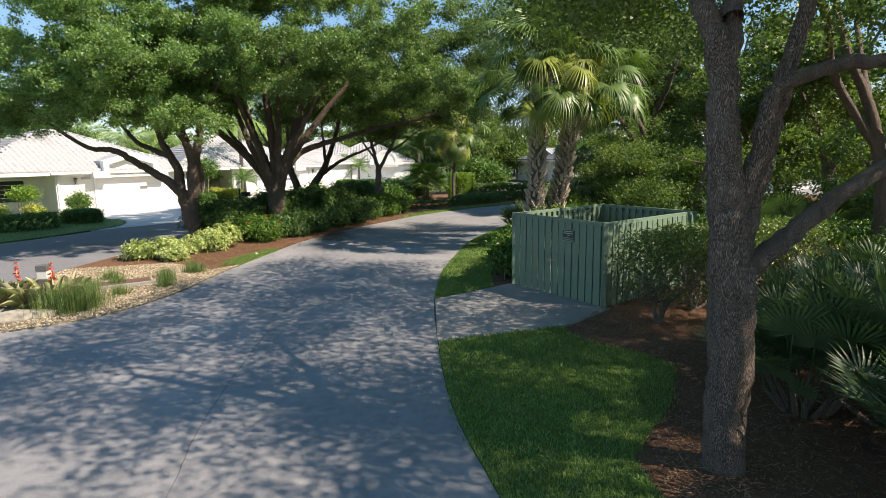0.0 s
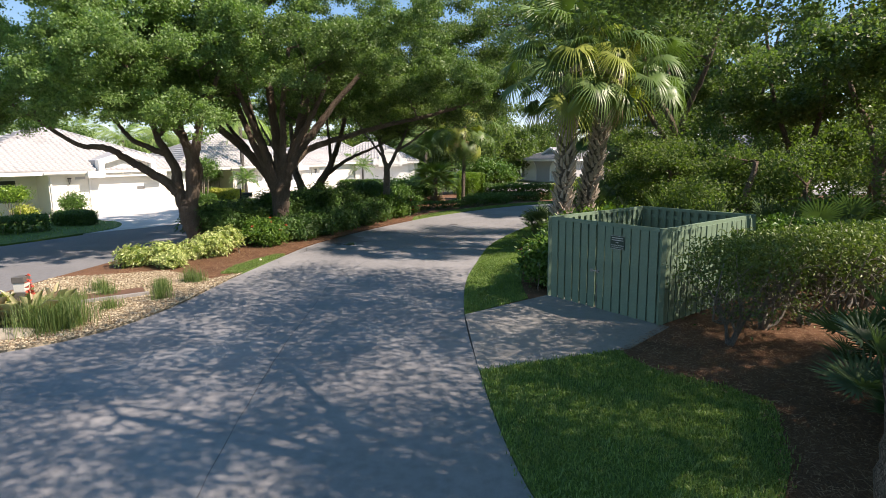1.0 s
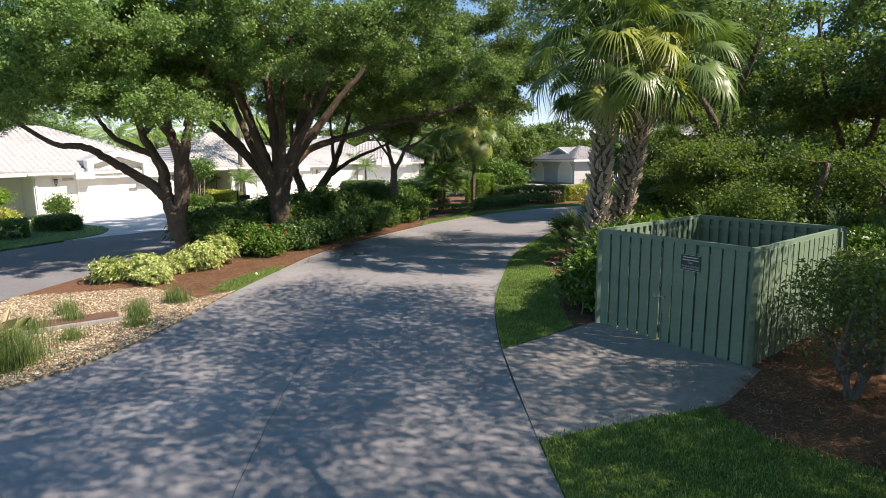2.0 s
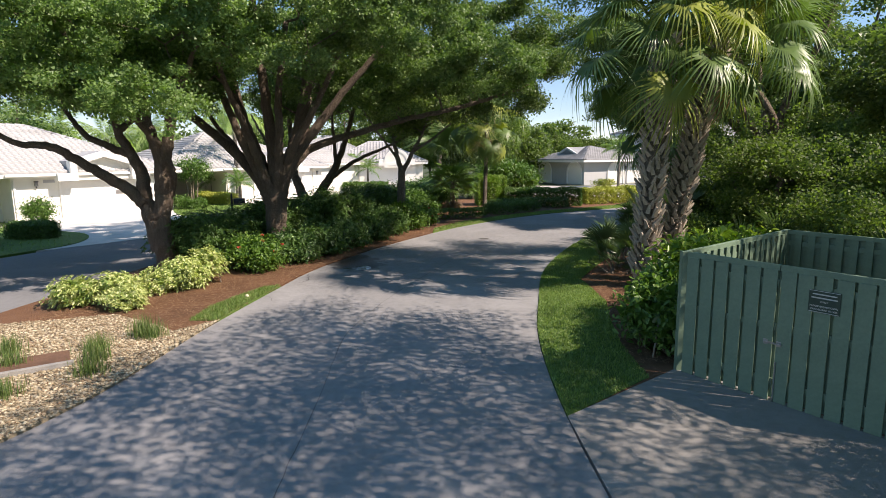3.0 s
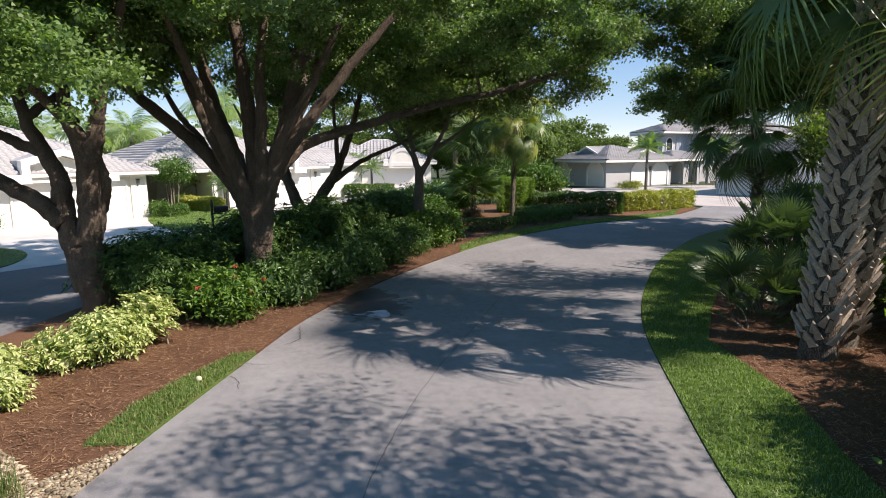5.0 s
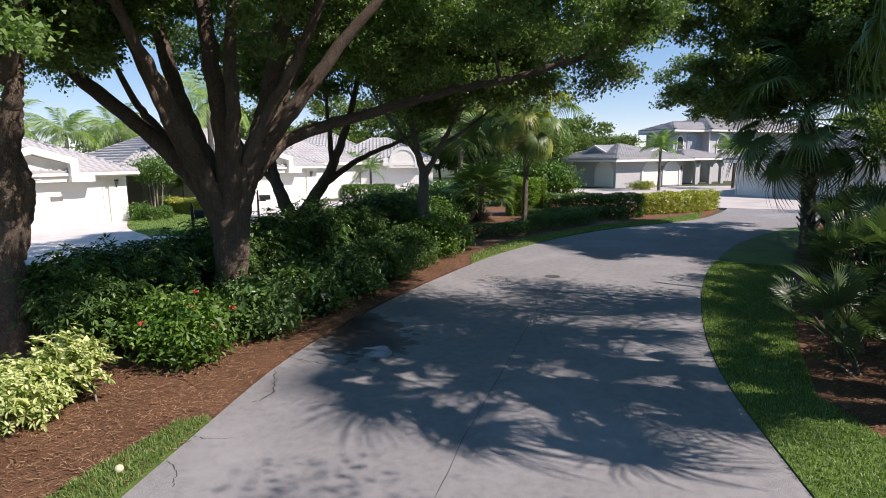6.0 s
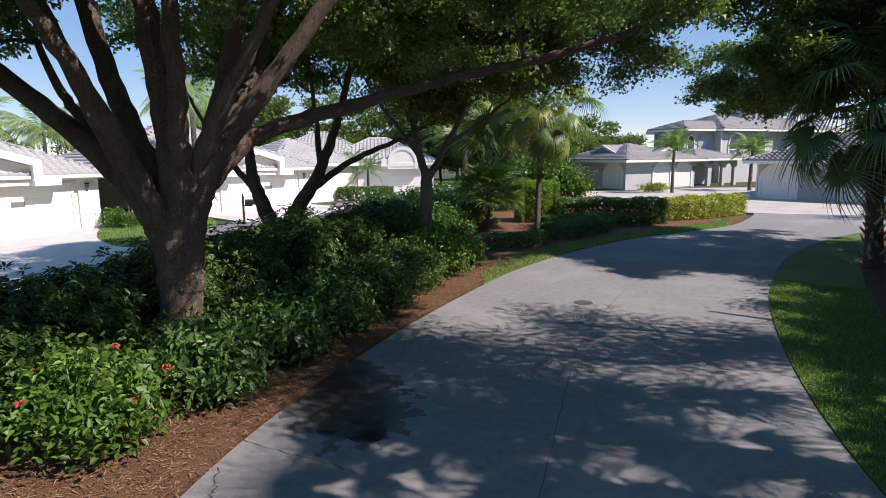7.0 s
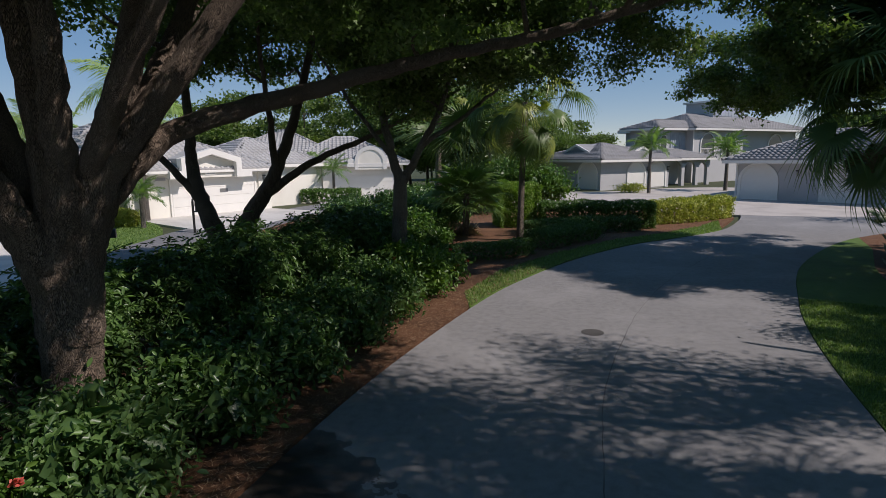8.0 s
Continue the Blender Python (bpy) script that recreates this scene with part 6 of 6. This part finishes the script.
PLM = [(4.7, 4.3, 0.85, 0.9, 64), (5.4, 6.2, 0.9, 1.15, 70), (4.5, 6.7, 0.75, 0.8, 56), (5.6, 8.3, 0.8, 0.95, 50), (6.3, 4.6, 0.95, 1.6, 48), (6.8, 7.6, 0.9, 1.4, 38), (7.8, 9.0, 0.95, 1.2, 30), (3.7, 21.8, 0.95, 0.7, 30), (5.1, 23.5, 0.85, 1.5, 80), (6.7, 25.4, 0.85, 1.6, 80), (8.1, 27.9, 0.85, 1.4, 70), (9.9, 30.0, 0.9, 1.2, 50), (12.2, 32.4, 1.1, 1.1, 30), (2.9, 20.9, 0.6, 0.35, 14), (6.6, 16.9, 1.0, 0.9, 26), (8.2, 15.4, 1.0, 1.1, 26), (9.6, 15.6, 1.1, 1.3, 24), (5.6, 18.0, 1.0, 0.8, 24), (7.2, 19.5, 1.1, 0.8, 20), (9.4, 19.8, 1.1, 0.9, 20), (5.2, 21.5, 1.0, 0.7, 20), (12.8, 34.6, 1.1, 0.9, 24)]
for k, (x, y, s, hgt, n) in enumerate(PLM):
    palmetto("saw palmetto with stiff dark green fans", (x, y), n, 60 + k, s, 0.9 * s, hgt)

# hedge with bare stems by the enclosure, shrubs round it
for k, (x, y, rr, low) in enumerate(((4.1, 10.5, 0.85, 0.75), (5.1, 11.3, 0.85, 1.05), (6.0, 11.55, 0.9, 1.05), (6.95, 12.0, 0.95, 1.0), (7.8, 12.6, 0.9, 0.9))):
    rng = np.random.default_rng(80 + k)
    t = thing("shrub", "flat-topped clipped shrub on bare grey stems beside the fence", "shrub", (x, y), group="stemmed shrubs")
    tips = []
    for s in range(9):
        a = rng.uniform(0, 6.28)
        d = np.array([math.cos(a), math.sin(a), 0])
        k1 = d * 0.2 + rng.normal(size=3) * 0.08 + (0, 0, 0.4)
        k2 = d * 0.42 + rng.normal(size=3) * 0.13 + (0, 0, 0.85)
        end = d * 0.68 + rng.normal(size=3) * 0.12 + (0, 0, 1.4)
        pcs = [tube_data(smooth_line([tuple(d * 0.05), tuple(k1), tuple(k2), tuple(end)], 3), np.linspace(0.03, 0.008, 10), 6)]
        tips.append(end)
        for q in range(6):
            f = k1 + (k2 - k1) * rng.uniform(0, 1)
            m = f + rng.normal(size=3) * 0.16 + d * 0.1 + (0, 0, 0.16)
            e = m + rng.normal(size=3) * 0.2 + d * 0.12 + (0, 0, 0.22)
            pcs.append(tube_data([f, m, e], [0.012, 0.008, 0.004], 4))
            tips.append(e)
        part("stem", joined("stem", pcs), M_STEM, t)
    tips = np.array(tips)
    P = blob_points([((0, 0, 1.5), (rr, rr * 0.9, 0.42)), ((0.1, 0.1, 1.55), (rr, rr, 0.3)), ((-0.3, 0.1, 1.25), (rr * 0.8, rr * 0.8, 0.3))], 2600, rng, 0.35)
    sprig = tips[rng.integers(len(tips), size=1300)] + rng.normal(size=(1300, 3)) * np.array([0.13, 0.13, 0.09])
    P = np.concatenate([P, sprig])
    P[:, 2] = np.where(P[:, 2] > 1.72, 1.72 + rng.normal(size=len(P)) * 0.03, P[:, 2])
    part("leaves", leaf_mesh("leaves", P, 0.068, 0.034, rng), L_FENCESHRUB, t)
shrub("dense green shrub at the corner of the enclosure", (1.75, 15.0), [((0, 0, 0.6), (0.62, 0.7, 0.6)), ((0.3, 0.5, 0.8), (0.5, 0.6, 0.55)), ((0.2, -0.5, 0.5), (0.45, 0.45, 0.5))], 3200, 0.1, L_HEDGE, 90)
shrub("bright lime-leaved shrub behind the enclosure", (3.0, 16.6), [((0, 0, 1.0), (0.8, 0.7, 0.75)), ((0.9, 0.7, 1.1), (0.8, 0.7, 0.7)), ((-0.6, -0.6, 0.7), (0.6, 0.6, 0.7)), ((1.9, 1.3, 1.0), (0.8, 0.7, 0.7))], 4200, 0.13, L_LIME, 91, width=0.42)
hedge("long clipped hedge behind the enclosure", [(6.3, 15.2), (9.0, 13.2), (11, 12.4)], 1.2, 1.6, 4200, 0.08, L_HEDGE, 92)

# left bed: variegated clumps, dark hedge row, ixora in front
shrub("yellow variegated shrub at the bed edge", (-8.9, 18.3), [((-0.9, -0.2, 0.3), (0.6, 0.5, 0.36)), ((-0.1, 0, 0.36), (0.6, 0.5, 0.38)), ((0.35, -0.5, 0.25), (0.42, 0.4, 0.3))], 8600, 0.068, L_YELLOW, 100, group="variegated shrubs", width=0.4, kind="whorl")
shrub("yellow variegated shrub beside the oak", (-8.1, 19.7), [((0, 0, 0.4), (0.65, 0.65, 0.42)), ((0.25, 0.75, 0.52), (0.5, 0.55, 0.42)), ((-0.45, -0.5, 0.3), (0.5, 0.45, 0.34))], 8200, 0.068, L_YELLOW, 101, group="variegated shrubs", width=0.4, kind="whorl")
HL = [(-8.9, 22.6), (-8.6, 24.2), (-7.9, 26.0), (-7.2, 27.6), (-6.4, 29.2), (-5.6, 30.8), (-4.8, 32.4), (-4.3, 33.6)]
for k, (x, y) in enumerate(HL):
    h = (1.6, 1.5, 1.75, 1.7, 1.9, 1.75, 1.9, 1.8)[k]
    shrub("dark glossy umbrella-leaved shrub of the hedge row", (x, y), [((0, 0, h * 0.55), (0.95, 1.1, h * 0.5)), ((-0.9, 0.3, h * 0.5), (0.8, 0.9, h * 0.45)), ((0.35, -0.5, h * 0.45), (0.7, 0.7, h * 0.42)), ((-0.3, 0.6, h * 0.72), (0.6, 0.6, h * 0.32))], 10500, 0.095, L_DKSHRUB, 110 + k, group="hedge row shrubs", width=0.36, kind="whorl")
IX = [(-7.1, 22.0, 1.0), (-6.35, 23.4, 0.9), (-5.75, 24.8, 0.95), (-5.15, 26.3, 0.95), (-4.5, 27.9, 1.0), (-3.95, 29.4, 1.1), (-3.2, 31.1, 1.2)]
# bushes 1 to 5 get the darker leaf colour in place of shade
for k, (x, y, h) in enumerate(IX):
    shrub("ixora bush with red flower heads" if k in (0, 6) else "low leafy ixora bush at the bed edge", (x, y), [((0, 0, h * 0.5), (0.9, 0.95, h * 0.55)), ((-0.4, 0.3, h * 0.6), (0.7, 0.8, h * 0.5)), ((0.35, -0.3, h * 0.35), (0.6, 0.7, h * 0.38))], 4400, 0.088, L_IXORA if k in (0, 6) else L_DKSHRUB, 130 + k, group="ixora bushes", width=0.48, flowers=9 if k == 0 else 4 if k in (1, 6) else 0)

shrub("red-flowering bush at the end of the hedge row", (-2.5, 32.3), [((0, 0, 0.4), (0.7, 0.8, 0.42)), ((-0.5, -0.3, 0.5), (0.6, 0.6, 0.45))], 1800, 0.11, L_IXORA, 139, group="ixora bushes", width=0.48, flowers=14)

for k, (x, y, r, h) in enumerate(((-3.6, 36.6, 1.2, 1.5), (-5.0, 39.0, 1.4, 1.4), (-3.2, 42.0, 1.3, 1.6), (-6.0, 43.5, 1.5, 1.3), (-2.0, 46.8, 1.5, 1.8), (0.4, 48.6, 1.4, 1.9), (-4.4, 47.5, 1.5, 1.5), (-6.6, 48.5, 1.4, 1.2), (-3.0, 50.5, 1.5, 1.6))):
    shrub("dense dark evergreen bush under the trees", (x, y), [((0, 0, h * 0.5), (r, r, h * 0.52)), ((0.4, 0.5, h * 0.6), (r * 0.7, r * 0.7, h * 0.4))], 3000, 0.11, L_HEDGE if k in (0, 1) else L_DKSHRUB, 500 + k, group="evergreen bushes")

# clipped hedges at the bend
hedge("low clipped grey-green hedge", [(-2.3, 34.9), (-0.6, 35.4), (0.5, 36.0)], 0.8, 0.5, 2600, 0.05, L_DKSHRUB, 150)
hedge("low clipped dark hedge", [(0.9, 36.9), (2.2, 38.3), (3.7, 39.5)], 1.4, 0.6, 4200, 0.05, L_DKSHRUB, 151)
hedge("low rounded dark hedge before the long hedge", [(1.2, 39.6), (3.2, 40.9), (6.0, 41.0)], 1.3, 0.6, 4200, 0.055, L_DKSHRUB, 149)
hedge("tall clipped box hedge", [(0.6, 43.0), (1.4, 43.1), (2.2, 43.4)], 1.7, 1.95, 4500, 0.07, L_LIME, 152)
hedge("long clipped green hedge along the bend", [(2.4, 42.4), (4.4, 42.2), (7.0, 41.6)], 1.3, 1.15, 6800, 0.065, L_HEDGE, 153)
hedge("clipped yellow-green hedge at the forecourt corner", [(7.5, 42.9), (9.6, 43.7), (12.2, 45.2)], 1.2, 1.05, 4600, 0.085, L_YHEDGE, 154, rough=0.05)
shrub("broad round evergreen tree behind the hedge", (3.4, 50.0), [((0, 0, 1.6), (2.4, 2.2, 1.4)), ((-1, 0, 2.2), (1.6, 1.6, 1.1)), ((1.2, 0, 1.3), (1.6, 1.6, 1.0))], 6000, 0.16, L_HEDGE, 155, name="round_tree", category="tree", stem_r=0.06)
shrub("clipped yellow-green shrub before the garage", (14.6, 63.2), [((0, 0, 0.4), (1.4, 0.7, 0.45))], 1500, 0.1, L_YHEDGE, 156)

for k, (x, y, r, h) in enumerate(((-2.7, 39.2, 0.9, 1.0), (-3.4, 41.4, 1.1, 1.5), (-1.7, 42.4, 1.0, 1.3), (-2.6, 37.2, 0.7, 0.7), (-4.3, 37.4, 1.0, 1.2))):
    shrub("dense dark evergreen bush under the trees", (x, y), [((0, 0, h * 0.5), (r, r, h * 0.52)), ((0.3, 0.3, h * 0.6), (r * 0.7, r * 0.7, h * 0.4))], 2000, 0.12, L_HEDGE, 560 + k, group="evergreen bushes")

# planting before the villas
hedge("low clipped dark hedge on the lawn island", [(-24, 24.0), (-21, 25.4), (-18.6, 27.2)], 1.3, 0.75, 4200, 0.08, L_DKSHRUB, 160)
hedge("low clipped dark hedge by the driveway", [(-19.6, 29.4), (-17.8, 29.2)], 1.0, 0.7, 2200, 0.08, L_DKSHRUB, 161)
shrub("round clipped bush before the villa", (-22.0, 34.4), [((0, 0, 0.72), (0.85, 0.85, 0.74))], 3000, 0.08, L_HEDGE, 162, name="round_bush")
shrub("small multi-stemmed tree before the villa", (-22.4, 30.5), [((0, 0, 1.5), (0.8, 0.8, 0.5))], 1500, 0.09, L_LIME, 163, name="small_tree", category="tree")
for k, (x, y, r) in enumerate(((-24.2, 30.6, 0.8), (-23.0, 31.8, 0.7), (-26.5, 31.0, 0.9), (-25.6, 29.2, 0.7))):
    shrub("mounded yellow-green bush before the villa", (x, y), [((0, 0, r * 0.6), (r, r, r * 0.7))], 1300, 0.09, L_YHEDGE, 164 + k, group="mounded bushes")
for k, (x, y, r) in enumerate(((-18.3, 42.3, 0.68), (-19.2, 47.0, 0.7))):
    shrub("clipped rounded bush beside the garage", (x, y), [((0, 0, r * 0.7), (r, r, r * 0.8))], 1300, 0.08, L_HEDGE, 170 + k, group="clipped bushes")
hedge("yellow-green low hedge at the lawn", [(-19.6, 47.6), (-16.2, 45.4)], 1.0, 0.8, 3600, 0.08, L_YHEDGE, 175)
shrub("ball-headed clipped tree before the villa", (-18.9, 45.3), [((0, 0, 2.5), (1.45, 1.35, 0.95))], 4200, 0.09, L_HEDGE, 176, name="topiary_tree", category="tree", stem_r=0.06, stems=5)
hedge("low clipped dark green hedge beside the garage", [(-17.9, 41.9), (-17.5, 43.2), (-18.0, 44.0)], 0.7, 0.6, 1800, 0.07, L_HEDGE, 177)
feather_palm("pygmy date palm before the villa wall", (-19.4, 49.8), 1.5, 0.09, 18, 180, 1.2, 0.3, lw=0.035, pairs=36, spread=0.3, hang=0.4)
feather_palm("pygmy date palm at the garage corner", (-15.5, 44.9), 1.55, 0.1, 18, 181, 1.2, 0.3, lw=0.035, pairs=36, spread=0.3, hang=0.4)
feather_palm("tall queen palm with drooping leaves", (-16.9, 48.4), 6.4, 0.16, 16, 182, 3.0, 0.6, mat_leaf=L_QUEEN, hang=1.0, lw=0.045, pairs=44, spread=0.7, arch=0.95, name="queen_palm")
feather_palm("christmas palm in the entry court", (-10.0, 60.5), 2.6, 0.08, 12, 183, 1.4, 0.35, lw=0.035, pairs=36, spread=0.3, hang=0.4)
feather_palm("christmas palm in the entry court", (-8.7, 60.0), 2.1, 0.1, 14, 184, 1.5, 0.4, lw=0.035, pairs=36, spread=0.3, hang=0.4)
feather_palm("palm before the grey garages", (15.7, 62.2), 3.7, 0.12, 22, 185, 1.7, 0.42, lw=0.045, pairs=38, spread=0.3, hang=0.5)
feather_palm("palm before the loggia", (23.0, 64.0), 3.3, 0.14, 24, 186, 1.9, 0.45, lw=0.045, pairs=38, spread=0.3, hang=0.5)
hedge("mixed hedge in the entry court", [(-10.8, 58.8), (-6.8, 59.2)], 1.2, 0.9, 2400, 0.09, L_HEDGE, 187)

# ---- background woods ----
def woods(spots, seed, mat_leaf, label, h=(7, 11), r=(2.5, 4.2), clumps=90, per=26, leaf=0.3, group="background trees", low=1.2, spread=0.6):
    rr = random.Random(seed)
    for k, (x, y) in enumerate(spots):
        H, R = rr.uniform(*h), rr.uniform(*r)
        oak(label, (x, y), [([(0, 0, -0.1), (rr.uniform(-0.2, 0.2), 0, H * 0.3), (rr.uniform(-0.4, 0.4), 0, H * 0.7)], 0.16, 0.06)],
            [((0, 0, H * 0.62), (R, R, H * 0.38)), ((rr.uniform(-1, 1), rr.uniform(-1, 1), H * 0.35), (R * 0.8, R * 0.8, H * 0.28))],
            clumps, per, leaf, mat_leaf, M_OAKBARK, seed + k, name="woodland_tree", spread=spread * 0.6, group=group, every=4, low=low, bough=R * 0.36, sprays=7, single=True)


woods([(8.0, 18.6), (9.4, 16.6), (9.0, 20.4), (11.4, 15.4), (10.4, 25.6), (6.9, 20.8), (8.4, 22.2), (7.6, 17.0)], 200, L_WOODS, "light green understorey tree beyond the enclosure", (3.2, 5.2), (1.2, 1.8), 240, 90, 0.085, "understorey trees", 0.4, 0.3)
woods([(7.8, 24.6), (9.4, 26.6), (8.9, 22.4), (10.8, 24.2), (11.2, 28.4)], 208, L_WOODS, "leafy understorey tree beside the palms", (4.2, 5.4), (1.4, 1.9), 210, 85, 0.095, "understorey trees", 0.5, 0.32)
woods([(20, 23.5), (21.5, 18.5), (20.5, 13.5), (22, 28), (17.0, 29), (25, 41), (23, 33), (27, 36), (19, 8), (25, 23), (24, 15)], 215, L_WOODS, "tall leafy woodland tree beyond the enclosure", (7, 9.5), clumps=150, per=55, leaf=0.2)
woods([(-14, 78), (-8, 82), (-3, 76), (0.5, 71), (4, 74), (1.0, 68.5), (3.5, 66), (-20, 76), (7.5, 78), (-27, 76), (-1.5, 73)], 230, L_WOODS, "dense tree behind the villas", (8, 12), (3.5, 5), 230, 45, 0.34)
woods([(-38, 30), (-36, 22), (-34, 12), (-46, 30)], 260, L_OAK, "broad green tree beside the villas", (8, 12), (4, 5.5), 140, 55, 0.32)
woods([(-32.5, 48), (-36.5, 45.5), (-41, 41), (-45, 36)], 268, L_OAKM, "tall leafy tree behind the villa", (8.5, 11), (3.2, 4.4), 170, 55, 0.24, low=2.5)
woods([(-36, 58), (-40, 50), (-33, 66), (-44, 44), (-28, 68), (-48, 56)], 275, L_WOODS, "low trees behind the villas", (4.5, 6.5), (2.5, 4), 110, 40, 0.26, low=0.6)
for k, (x, y, hh) in enumerate(((-34.5, 55, 5.6), (-31.5, 57.5, 5.0), (-37.5, 53.5, 6.4), (-29, 60, 5.2), (-24, 66, 6.0))):
    feather_palm("tall queen palm behind the villas", (x, y), hh, 0.15, 18, 188 + k, 3.0, 0.6, mat_leaf=L_QUEEN, hang=1.1, arch=1.0, lw=0.05, pairs=44, spread=0.7, name="queen_palm", group="queen palms")
woods([(12, 95), (6, 92), (0, 96), (18, 100), (-8, 98), (-18, 95), (40, 70), (46, 58), (34, 62), (-28, 90), (-40, 84), (52, 46)], 290, L_WOODS, "distant tree against the sky", (7, 9.5), (4, 6), 170, 40, 0.45)
woods([(13.5, 90), (17.0, 92), (19.5, 94), (9.5, 91), (22.5, 95)], 310, L_WOODS, "distant tree beyond the grey villa roofs", (5.2, 6.6), (2.4, 3.4), 170, 45, 0.3, low=0.8)

# ---- small things ----
def bollard(at):
    t = thing("bollard_light", "bronze square bollard light with pale lens", "lamp", at, 8)
    part("post", boxed((-0.11, -0.11, 0), (0.11, 0.11, 0.62), 0.012), M_BRONZE, t)
    part("lens", boxed((-0.10, -0.10, 0.62), (0.10, 0.10, 0.80), 0.006), plain("frosted_lens", (0.55, 0.53, 0.48), (0.65, 0.63, 0.58), 0.3), t, "frosted lens")
    part("cap", boxed((-0.115, -0.115, 0.80), (0.115, 0.115, 0.92), 0.012), M_BRONZE, t)


bollard((-8.9, 12.4))


def mailbox(at, rz, label):
    t = thing("mailbox", label, "mailbox", at, rz, group="mailboxes")
    part("post", boxed((-0.05, -0.05, 0), (0.05, 0.05, 1.35), 0.008), M_DARKM, t)
    part("finial", boxed((-0.035, -0.035, 1.35), (0.035, 0.035, 1.45), 0.015), M_DARKM, t)
    part("arm", boxed((0.05, -0.03, 0.86), (0.42, 0.03, 0.92), 0.006), M_DARKM, t)
    bm = arch_slab(arch_outline(0.0, 0.2, 0.26, 8), -0.28, 0.28)
    b = part("box", bm, M_DARKM, t, m=pose(0.36, 0, 0.93, 0, 0, 90))
    part("flag", boxed((0.105, -0.1, 0.12), (0.115, 0.06, 0.16)), M_DARKM, b)
    part("number_plate", boxed((0.102, -0.14, 0.04), (0.108, 0.10, 0.10)), M_PALE, b)


mailbox((-12.4, 34.8), 20, "black mailbox on a post by the lawn")
mailbox((-12.6, 43.2), 20, "black mailbox on a post by the lane")


# gravel bed plants: bromeliads, tufts, boulders, a wooden cover, a ball
def bromeliad(label, at, seed, size=0.55, spike=True):
    rng = np.random.default_rng(seed)
    t = thing("bromeliad", label, "plant", at, group="bromeliads")
    n = 26
    a = rng.uniform(0, 6.28, n)
    ax = np.stack([np.cos(a), np.sin(a), rng.uniform(0.8, 2.4, n)], 1)
    part("leaves", oval_leaves("leaves", np.zeros((n, 3)) + rng.normal(size=(n, 3)) * 0.015 + (0, 0, 0.03), size, 0.075, rng, 0.7, 0.1, unit(ax), 0.3, 0.3), L_BROM, t)
    if spike:
        part("stalk", joined("stalk", [tube_data([(0, 0, 0.03), (0, 0, size * 0.95)], [0.012, 0.008], 5)]), L_BROM, t)
        for q in range(4):
            part("flower", petal_head((0, 0, size * (0.75 + 0.13 * q)), 16, 0.085 - 0.012 * q, rng, 1.0), L_RED, t, "red flower")



for k, (x, y, sp) in enumerate(((-9.35, 12.2, 1), (-8.75, 12.1, 0), (-8.45, 12.0, 1), (-9.0, 12.0, 0), (-9.75, 12.3, 0), (-9.7, 11.9, 0), (-8.5, 12.6, 0))):
    bromeliad("bromeliad with pink and green rosette" + (" and red flower spike" if sp else ""), (x, y, 0.035), 400 + k, 0.85 if sp else 0.8, bool(sp))
tuft("dense green mounded grass in the gravel", (-8.0, 11.9), 2600, 0.6, 410, 0.27)
tuft("fine green grass tuft in the gravel", (-8.35, 12.4), 500, 0.5, 411, 0.14)
for k, (x, y, h) in enumerate(((-7.25, 14.6, 0.32), (-7.15, 15.8, 0.42), (-6.95, 15.75, 0.3), (-7.0, 14.0, 0.28), (-7.55, 15.1, 0.3), (-8.9, 14.9, 0.35), (-8.4, 14.3, 0.3), (-7.7, 13.2, 0.28), (-8.7, 13.6, 0.4))):
    tuft("small grey-green grass tuft in the gravel", (x, y), 260, h, 412 + k, 0.11)


def boulder(label, at, r, seed):
    bm = bmesh.new()
    bmesh.ops.create_icosphere(bm, subdivisions=3, radius=1.0)
    for v in bm.verts:
        d = 1 + 0.22 * noise.noise(v.co * 1.3 + Vector((seed, 0, 0))) + 0.08 * noise.noise(v.co * 4)
        v.co = Vector((v.co.x * r[0], v.co.y * r[1], v.co.z * r[2])) * d
    ob = part("boulder", bm, plain("weathered_stone", (0.28, 0.24, 0.18), (0.42, 0.37, 0.29), 0.9, 14, 3, 0.6, 0.01), m=pose(*at, 0, 0, seed * 20), smooth=True)
    return tagged(ob, label, "stone")


boulder("flat pale boulder in the gravel", (-8.75, 11.2, 0.06), (0.75, 0.32, 0.14), 1)
boulder("low weathered stone in the gravel", (-9.6, 11.3, 0.05), (0.6, 0.3, 0.12), 2)
cover = part("drain_cover", boxed((-0.75, -0.32, 0), (0.75, 0.32, 0.07), 0.01), plain("rusty_brown_cover", (0.10, 0.05, 0.03), (0.17, 0.09, 0.055), 0.85), m=pose(-8.35, 14.25, 0.03, 0, 0, 34))
tagged(cover, "rusty brown drain cover in the gravel", "cover")
rim = part("drain_kerb", boxed((-0.8, -0.42, 0), (0.8, -0.33, 0.09), 0.01), M_CONC, m=pose(-8.35, 14.25, 0.03, 0, 0, 34))
tagged(rim, "pale concrete kerb beside the drain cover", "kerb")
bm = bmesh.new()
bmesh.ops.create_icosphere(bm, subdivisions=3, radius=0.045)
ball = part("ball", bm, plain("worn_ball", (0.50, 0.48, 0.30), (0.60, 0.58, 0.40), 0.7), m=pose(-6.22, 18.62, 0.07), smooth=True)
tagged(ball, "small worn pale ball in the grass", "ball")
